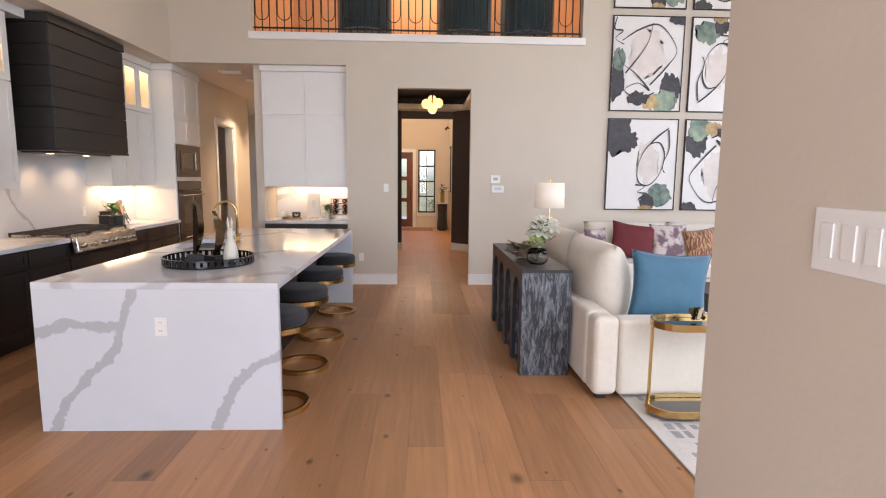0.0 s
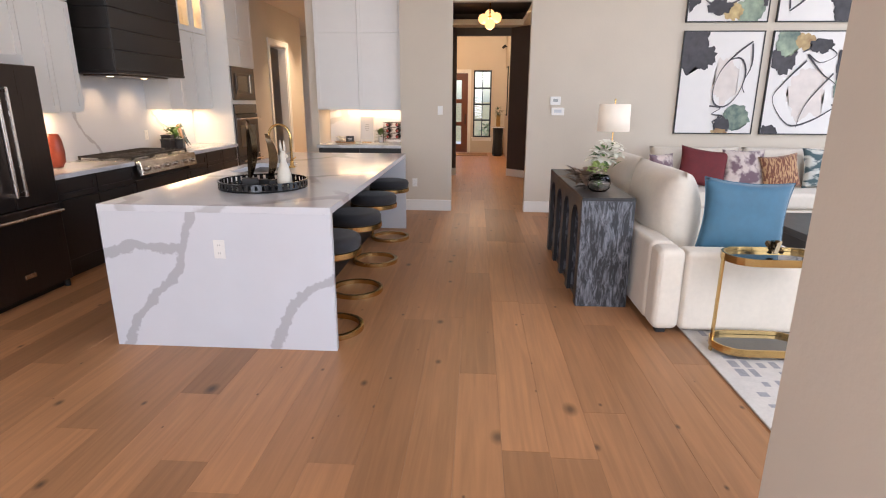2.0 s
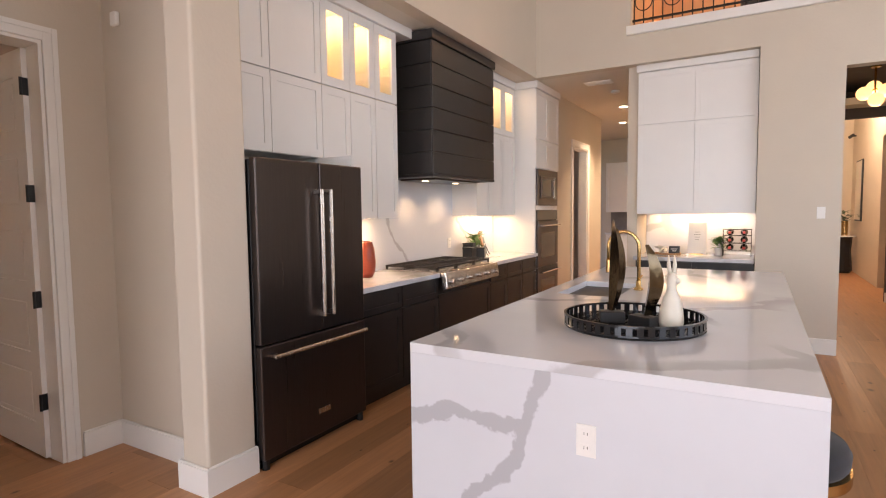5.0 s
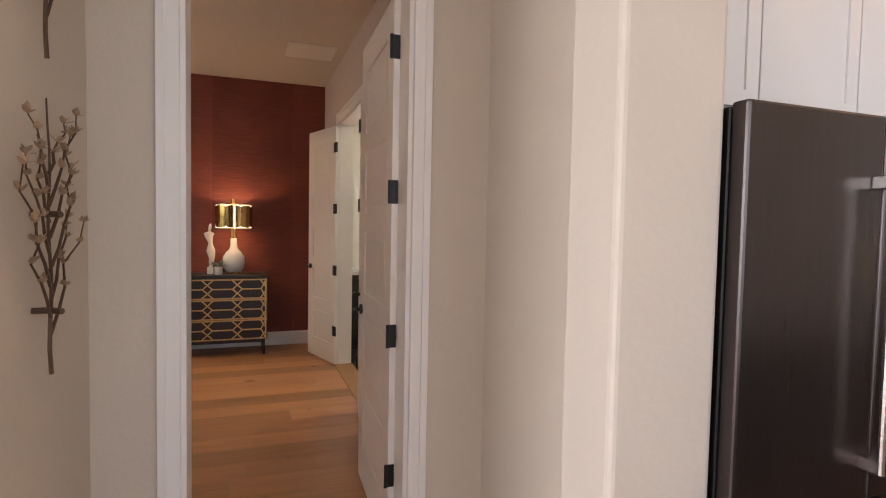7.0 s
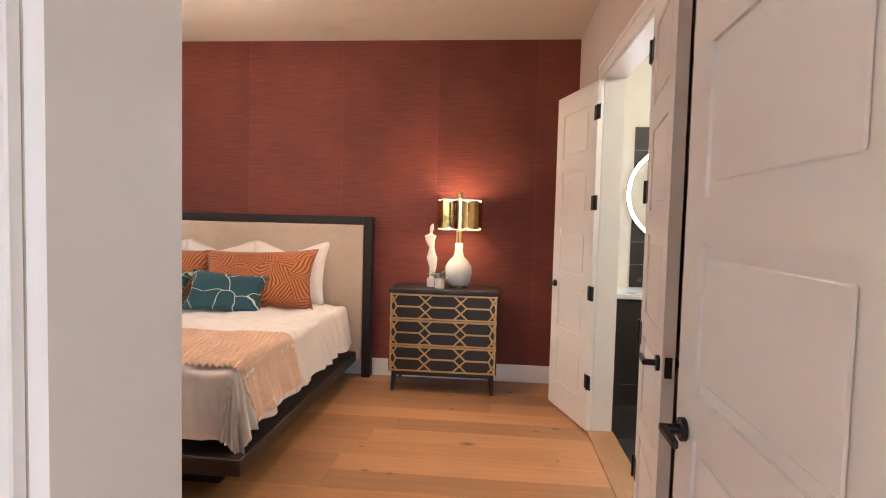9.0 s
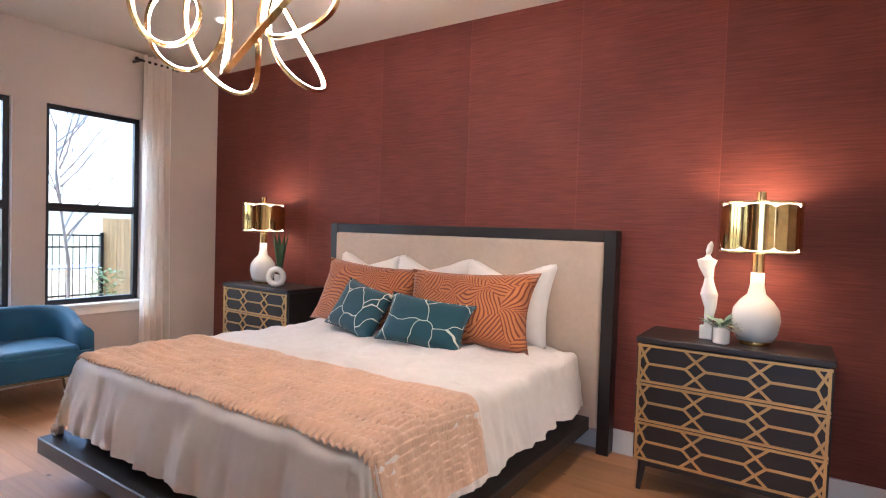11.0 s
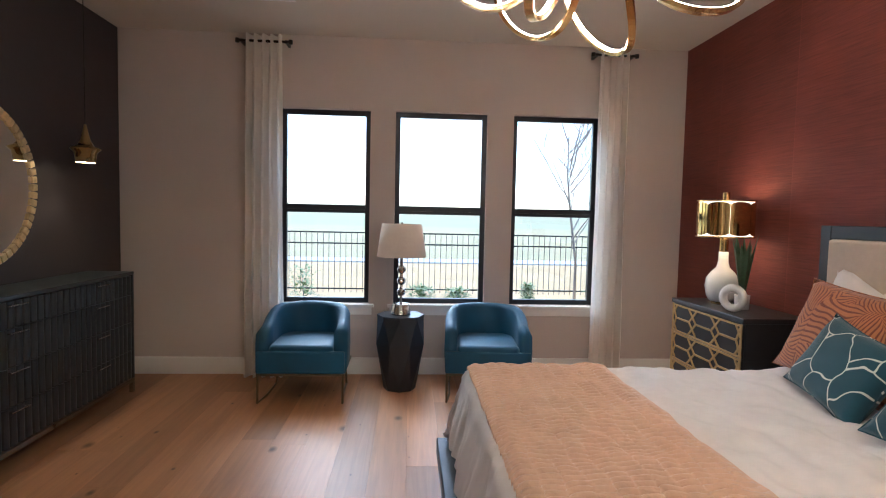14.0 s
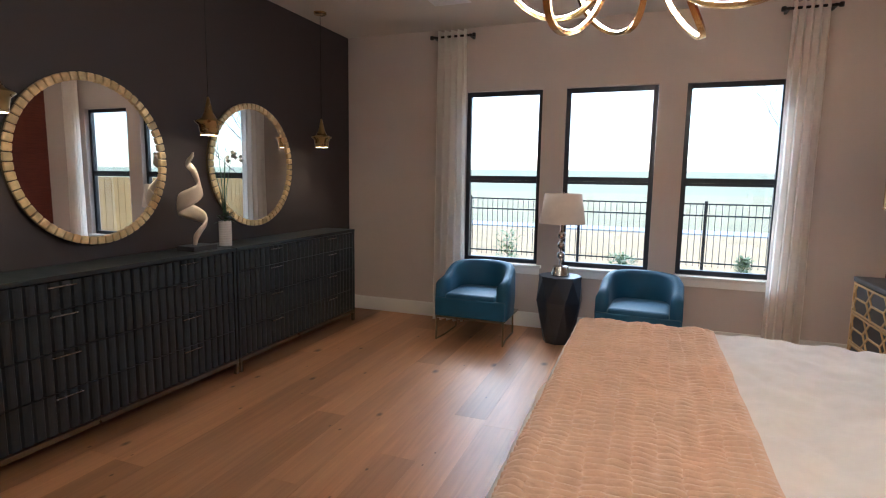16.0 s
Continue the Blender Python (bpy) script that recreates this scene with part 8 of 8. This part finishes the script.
for i, p in enumerate(ctr):
    d = (ctr[(i + 1) % N] - ctr[i - 1]).normalized()
    core = Vector((p.x, p.y, 0)).normalized() * 0.33
    out = (p - core)
    out = (out - d * out.dot(d)).normalized()
    sd_ = d.cross(out)
    rings.append([b.verts.new(p + sd_ * u * 0.013 + out * v * 0.008) for u, v in ((-1, -1), (1, -1), (1, 1), (-1, 1))])
    lits.append([bl_.verts.new(p + sd_ * u * 0.0075 + out * v) for u, v in ((-1, -0.0082), (1, -0.0082), (1, -0.0115), (-1, -0.0115))])
for rr, bb in ((rings, b), (lits, bl_)):
    for i in range(N):
        lo, hi = rr[i], rr[(i + 1) % N]
        for k in range(4):
            bb.faces.new((lo[k], lo[(k + 1) % 4], hi[(k + 1) % 4], hi[k]))
    bmesh.ops.recalc_face_normals(bb, faces=bb.faces)
part("ribbon", b, BRASS, chn, smooth=False)
part("led_strip", bl_, glow("led_warm_white", (1.0, 0.76, 0.55), 36), chn, "glowing warm LED strip")
for a in (0.3, 2.4, 4.5):
    k = int(a / 6.283 * N)
    q_ = max(range(max(0, k - 35), min(N, k + 35)), key=lambda j: ctr[j].z)
    p = ctr[q_]
    part("suspension_wire", tube([p, (0.06 * math.cos(a), 0.06 * math.sin(a), H_BED - cz_ - 0.02)], 0.0015, 5), STEEL, chn)
part("canopy", cyl(0.10, H_BED - cz_ - 0.03, H_BED - cz_ - 0.0005, 32, bev=0.004), BRASS, chn)

downlight(-6.62, 2.95, H_BED, 26, 100)
downlight(-6.66, -0.28, H_BED, 6, 95)
cv = thing("return_vent", -6.28, 4.15, H_BED - 0.011, label="large white square return air grille in the ceiling", category="vent")
part("frame", box(-0.22, 0.22, -0.22, 0.22, 0, 0.0105, 0.003, 1), TRIM, cv)
for i in range(14):
    part("slat", box(-0.20, 0.20, -0.195 + i * 0.029, -0.178 + i * 0.029, -0.004, -0.0003), TRIM, cv)
cv2 = thing("ceiling_vent", -4.0, -0.9, H_BED - 0.011, label="small white slatted vent in the bedroom ceiling", category="vent")
part("frame", box(-0.17, 0.17, -0.09, 0.09, 0, 0.0105, 0.003, 1), TRIM, cv2)
for i in range(6):
    part("slat", box(-0.15, 0.15, -0.07 + i * 0.025, -0.057 + i * 0.025, -0.004, -0.0003), TRIM, cv2)

# metal branch ornaments in the alcove
TWIG = material("gilt_twig_metal", (0.11, 0.07, 0.045), 0.5, metal=0.5, vary=0.3, scale=40)
PETAL = material("blush_enamel", (0.40, 0.28, 0.18), 0.4, metal=0.2, vary=0.3, scale=40)
for z0, sd_ in ((1.06, 5), (1.84, 8)):
    g = random.Random(sd_)
    ba = thing("branch_ornament", -2.61, 3.13, z0, label="gilt metal blossom branch fixed to the beige wall", category="wall ornament", group="branch ornaments in the alcove")
    bud = bmesh.new()
    part("stem", tube([(0.01 * math.sin(k * 1.3), 0, k * 0.062) for k in range(12)], [0.0055 - 0.0003 * k for k in range(12)], 6), TWIG, ba)
    for k in range(11):
        s = 1 if k % 2 else -1
        h0 = 0.10 + 0.04 * k
        ln = g.uniform(0.18, 0.34) * (1 - 0.03 * k)
        pts_ = [(0, 0, h0)]
        for j in range(1, 6):
            t = j / 5
            pts_.append((s * ln * 0.70 * t ** 0.8 + g.uniform(-.008, .008), g.uniform(-0.01, 0.03) * t, h0 + ln * t))
        part("twig", tube(pts_, [0.0046 - 0.0006 * j for j in range(6)], 5), TWIG, ba)
        for p in pts_[2:]:
            for _ in range(6):
                leaf_bm(bud, p, (g.uniform(-1, 1), g.uniform(-0.3, 0.6), g.uniform(0.2, 1)), g.uniform(0.020, 0.036), 0.014, 0.1)
    tagged(part("buds", bud, PETAL, ba, "pale enamel buds"), "pale enamel buds", kind="stuff")
    for h_ in (0.16, 0.40):
        part("wall_peg", tube([(0.0, -0.039, h_), (0.0, 0.0, h_), (0.02, 0.03, h_)], 0.008, 8), TWIG, ba)
sn = part("wall_sensor", box(-0.03, 0.03, -0.03, 0.0, -0.04, 0.04, 0.008, 2), TRIM)
sn.matrix_world = pose(-2.95, 4.549, 2.62)
tagged(sn, "small white sensor on the alcove wall", "sensor")

# ---- bathroom beyond the double door ----
BATHW = material("pale_bathroom_paint", (0.68, 0.66, 0.58), 0.7, vary=0.03)
wall("wall_bath_west", -7.74, -7.60, 4.60, 8.0, 0, H_BED, BATHW, (), "pale bathroom wall")
wall("wall_bath_north", -7.60, -3.24, 8.0, 8.1, 0, H_BED, BATHW, (), "pale bathroom wall")
wall("wall_bath_east", -3.34, -3.24, 4.60, 8.0, 0, H_BED, BATHW, (), "pale bathroom wall")
slab("ceiling_bath", -7.74, -3.24, 4.60, 8.1, H_BED, H_BED + 0.02, CEIL, "pale bathroom ceiling")
BTILE = material("black_floor_tile", (0.018, 0.016, 0.016), 0.3, vary=0.2, per_piece=0.2)
bf = tagged(new("floor_bath"), "black square bathroom floor tiles", "floor", kind="structure")
tile_me = None
for i in range(7):
    for j in range(6):
        if tile_me is None:
            tl_ = part("floor_tile", box(0, 0.596, 0, 0.596, 0.001, 0.008, 0.002, 1), BTILE, bf)
            tile_me = tl_.data
        else:
            tl_ = new("floor_tile", tile_me)
            tl_.parent = bf
        tl_.matrix_basis = pose(-7.58 + i * 0.6, 4.61 + j * 0.6, 0)
tagged(part("trim_threshold", box(BATH_X0, BATH_X1, 4.43, 4.61, 0.0005, 0.011, 0.003, 1), WOOD), "pale oak threshold strip", "trim", kind="structure")
PTILE = material("dark_wall_tile", (0.03, 0.024, 0.022), 0.25, vary=0.3, scale=10, per_piece=0.2)
dp = tagged(new("wall_bath_panel"), "dark stacked tile panel behind the mirror", "wall", kind="structure")
for i in range(7):
    for j in range(8):
        q_ = part("wall_tile", box(-7.599, -7.588, 4.95 + j * 0.15, 4.95 + j * 0.15 + 0.147, 0.90 + i * 0.20, 0.90 + i * 0.20 + 0.197), PTILE, dp)
va = thing("bath_vanity", -7.32, 5.6, 0, label="dark wood vanity with a pale stone counter", category="vanity")
part("body", box(-0.279, 0.24, -0.90, 0.90, 0.012, 0.86), ESPRESSO, va)
for k in range(3):
    face_panel("door", va, "+x", 0.24, -0.895 + k * 0.6, 0.12, 0.59, 0.72, ESPRESSO)
part("counter", box(-0.279, 0.27, -0.92, 0.92, 0.8605, 0.90, 0.003, 1), QUARTZ, va, "pale stone counter")
lm = thing("ring_mirror", -7.585, 5.32, 1.72, label="round bathroom mirror with a glowing LED ring", category="mirror")
part("glass", moved(cyl(0.43, 0, 0.02, 48), Matrix.Rotation(radians(90), 4, "Y")), MIRROR, lm)
part("led_ring", moved(lathe([(0.40, 0.0202), (0.425, 0.0202), (0.425, 0.026), (0.40, 0.026), (0.40, 0.0202)], 48), Matrix.Rotation(radians(90), 4, "Y")), glow("led_white", (1, 0.93, 0.82), 10), lm, "glowing LED ring")
lamp("bath_light", "POINT", pose(-5.6, 6.2, 2.8), 28, (1, 0.86, 0.66), 0.2)
downlight(-6.2, 5.6, H_BED, 0)

# ---- outside ----
GRASS = material("dry_meadow", (0.52, 0.40, 0.20), 0.95, vary=0.3, scale=0.8, color2=(0.44, 0.37, 0.17))
SOIL = material("bare_tan_soil", (0.52, 0.35, 0.16), 0.95, vary=0.15, scale=2.0)
CONC = material("pale_concrete", (0.60, 0.58, 0.55), 0.9, vary=0.05, scale=3)
gm = bmesh.new()
R = 2600
vs_ = [gm.verts.new((x, y, -0.30)) for x, y in ((-R, -R), (R, -R), (R, R), (-R, R))]
gm.faces.new(vs_)
tagged(part("ground", gm, GRASS), "dry tan and green meadow reaching the horizon", "ground", kind="structure")
tagged(part("ground_soil", box(-60, 60, -15.6, -2.0, -0.35, -0.16), SOIL), "bare tan soil yard behind the house", "ground", kind="structure")
tagged(part("pavement", box(-60, 60, -17.4, -15.8, -0.33, -0.13), CONC), "pale concrete footpath across the meadow", "pavement", kind="structure")
tagged(part("road", box(-60, 60, 20.5, 27.0, -0.35, -0.27), CONC), "pale concrete street before the house", "road", kind="structure")
hl_ = bmesh.new()
rise = []
for j in range(13):
    d_ = j / 12
    rise.append([hl_.verts.new((x, -90 - 650 * d_, -0.32 + 17 * d_ ** 1.3 * (1 + 0.22 * noise.noise(Vector((x / 260, d_ * 2, 1)))))) for x in np.linspace(-1100, 1100, 90)])
for lo, hi in zip(rise, rise[1:]):
    for i in range(89):
        hl_.faces.new((lo[i], hi[i], hi[i + 1], lo[i + 1]))
tagged(part("backdrop_hills", hl_, material("far_meadow", (0.46, 0.39, 0.20), 1.0, vary=0.22, scale=0.03, color2=(0.36, 0.36, 0.20))), "dry meadow rising slowly to a hazy skyline", "backdrop", kind="structure")
fe = thing("metal_fence", -4.5, -7.7, -0.16, label="black metal picket fence along the yard", category="fence")
for z in (0.14, 1.05, 1.27):
    part("rail", box(-4.6, 9.5, -0.012, 0.012, z, z + 0.028), BLACK_METAL, fe)
pk = None
for i in range(126):
    x = -4.55 + i * 0.112
    if pk is None:
        pk = part("picket", box(-0.005, 0.005, -0.005, 0.005, 0.08, 1.29), BLACK_METAL, fe)
    else:
        q_ = new("picket", pk.data)
        q_.parent = fe
        q_.matrix_basis = pose(x, 0, 0)
pk.matrix_basis = pose(-4.55, 0, 0)
for i in range(7):
    part("post", box(-4.6 + i * 2.35 - 0.027, -4.6 + i * 2.35 + 0.027, -0.027, 0.027, 0, 1.34), BLACK_METAL, fe)
CEDAR = material("new_cedar_boards", (0.40, 0.26, 0.10), 0.8, vary=0.15, scale=8, stretch=(4, 4, 0.4), per_piece=0.12)
wf = thing("wooden_fence", -9.15, -4.8, -0.16, label="new yellow cedar board fence beside the yard", category="fence")
bd = None
for i in range(42):
    y = -2.9 + i * 0.142
    if bd is None:
        bd = part("board", box(-0.009, 0.009, -0.068, 0.068, 0.03, 1.62, 0.002, 1), CEDAR, wf)
        bd.matrix_basis = pose(0, y, 0)
    else:
        q_ = new("board", bd.data)
        q_.parent = wf
        q_.matrix_basis = pose(0, y, 0)
for z in (0.3, 1.35):
    part("rail", box(-0.05, -0.0095, -2.95, 3.0, z, z + 0.08), CEDAR, wf)
for y in (-2.9, -0.9, 1.1, 2.95):
    part("post", box(-0.14, -0.051, y - 0.045, y + 0.045, 0, 1.55), CEDAR, wf)
BARK = material("grey_bark", (0.34, 0.29, 0.25), 0.9, vary=0.2, scale=15, bump=0.3, bump_scale=50)
te = thing("bare_tree", -8.25, -7.0, -0.16, label="young bare tree with fine upright twigs", category="tree")
tb_ = bmesh.new()
g = random.Random(11)


def limb(p, d, ln, r, depth):
    pts_ = [Vector(p)]
    d = Vector(d).normalized()
    for k in range(4):
        d = (d + Vector((g.uniform(-.18, .18), g.uniform(-.18, .18), 0.10))).normalized()
        pts_.append(pts_[-1] + d * ln / 4)
    merge(tb_, tube(pts_, [r * (1 - 0.15 * k) for k in range(5)], 5 if depth < 2 else 3))
    if depth < 4:
        for k in range(4 if depth else 14):
            t = g.uniform(0.35, 1.0) if depth else 0.34 + 0.047 * k
            q = pts_[0].lerp(pts_[-1], t)
            a = g.uniform(0, 6.28)
            limb(q, d * 0.7 + Vector((math.cos(a), math.sin(a), 0.2)) * 0.8, ln * (0.58 if depth else 0.44) * g.uniform(0.8, 1.15), max(r * 0.5, 0.0030), depth + 1)


limb((0, 0, 0), (0.02, 0, 1), 3.2, 0.032, 0)
part("trunk_and_limbs", tb_, BARK, te)
SHRUB = material("shrub_leaves", (0.20, 0.28, 0.10), 0.6, vary=0.4, scale=30)
for k, (x, y, r, h_) in enumerate(((-3.05, -7.2, 0.26, 0.62), (-5.3, -7.25, 0.26, 0.24), (-6.0, -7.25, 0.24, 0.20), (-8.7, -6.6, 0.34, 0.70), (-7.4, -7.3, 0.12, 0.30))):
    sh = thing("shrub", x, y, -0.16, label="small green shrub by the fence", category="shrub", group="shrubs along the fence")
    b = foliage(260, r, h_, 0.10, 0.05, 40 + k, 0.02)
    part("leaves", b, SHRUB, sh)
    part("stems", tube([(0, 0, 0), (0.02, 0, h_ * 0.8)], [0.012, 0.004], 5), BARK, sh)
sh = thing("shrub", 1.75, 19.4, -0.30, label="round green shrub outside the entry window", category="shrub")
part("leaves", foliage(400, 0.35, 1.15, 0.12, 0.06, 60, 0.02), SHRUB, sh)
part("stems", tube([(0, 0, 0), (0.02, 0, 0.8)], [0.012, 0.004], 5), BARK, sh)

# ---- floor planks ----
fl_ = tagged(new("floor"), "wide brown oak plank floor with dark knots", "floor", kind="structure")
PW, PL = 0.213, 1.90
pm = part("plank", box(0, PW - 0.0006, 0, PL - 0.0006, -0.0175, 0, 0.0006, 1), OAK, fl_)
plank_mesh = pm.data
far = bmesh.new()
g = random.Random(2)
first = True
for i in range(74):
    x = -7.6 + i * PW
    off = g.uniform(0, PL)
    for j in range(12):
        y = -2.1 - PL + off + j * PL
        if y + PL < -2.1 or y > 19 or (x < -3.3 and y > 4.6) or (x < -2.6 and y > 13):
            continue
        if y > 18.6:
            continue
        near = (-2.2 < x < 3.2 and 0.8 - PL < y < 9.6) or (x < -2.2 and y < 4.5)
        if near:
            q_ = pm if first else new("plank", plank_mesh)
            first = False
            q_.parent = fl_
            q_.matrix_basis = pose(x, y, 0)
        else:
            me0 = box(x, x + PW - 0.0015, y, min(y + PL, 19) - 0.0015, -0.0175, 0)
            merge(far, me0)
tagged(part("far_planks", far, OAK_FAR, fl_), kind="stuff")
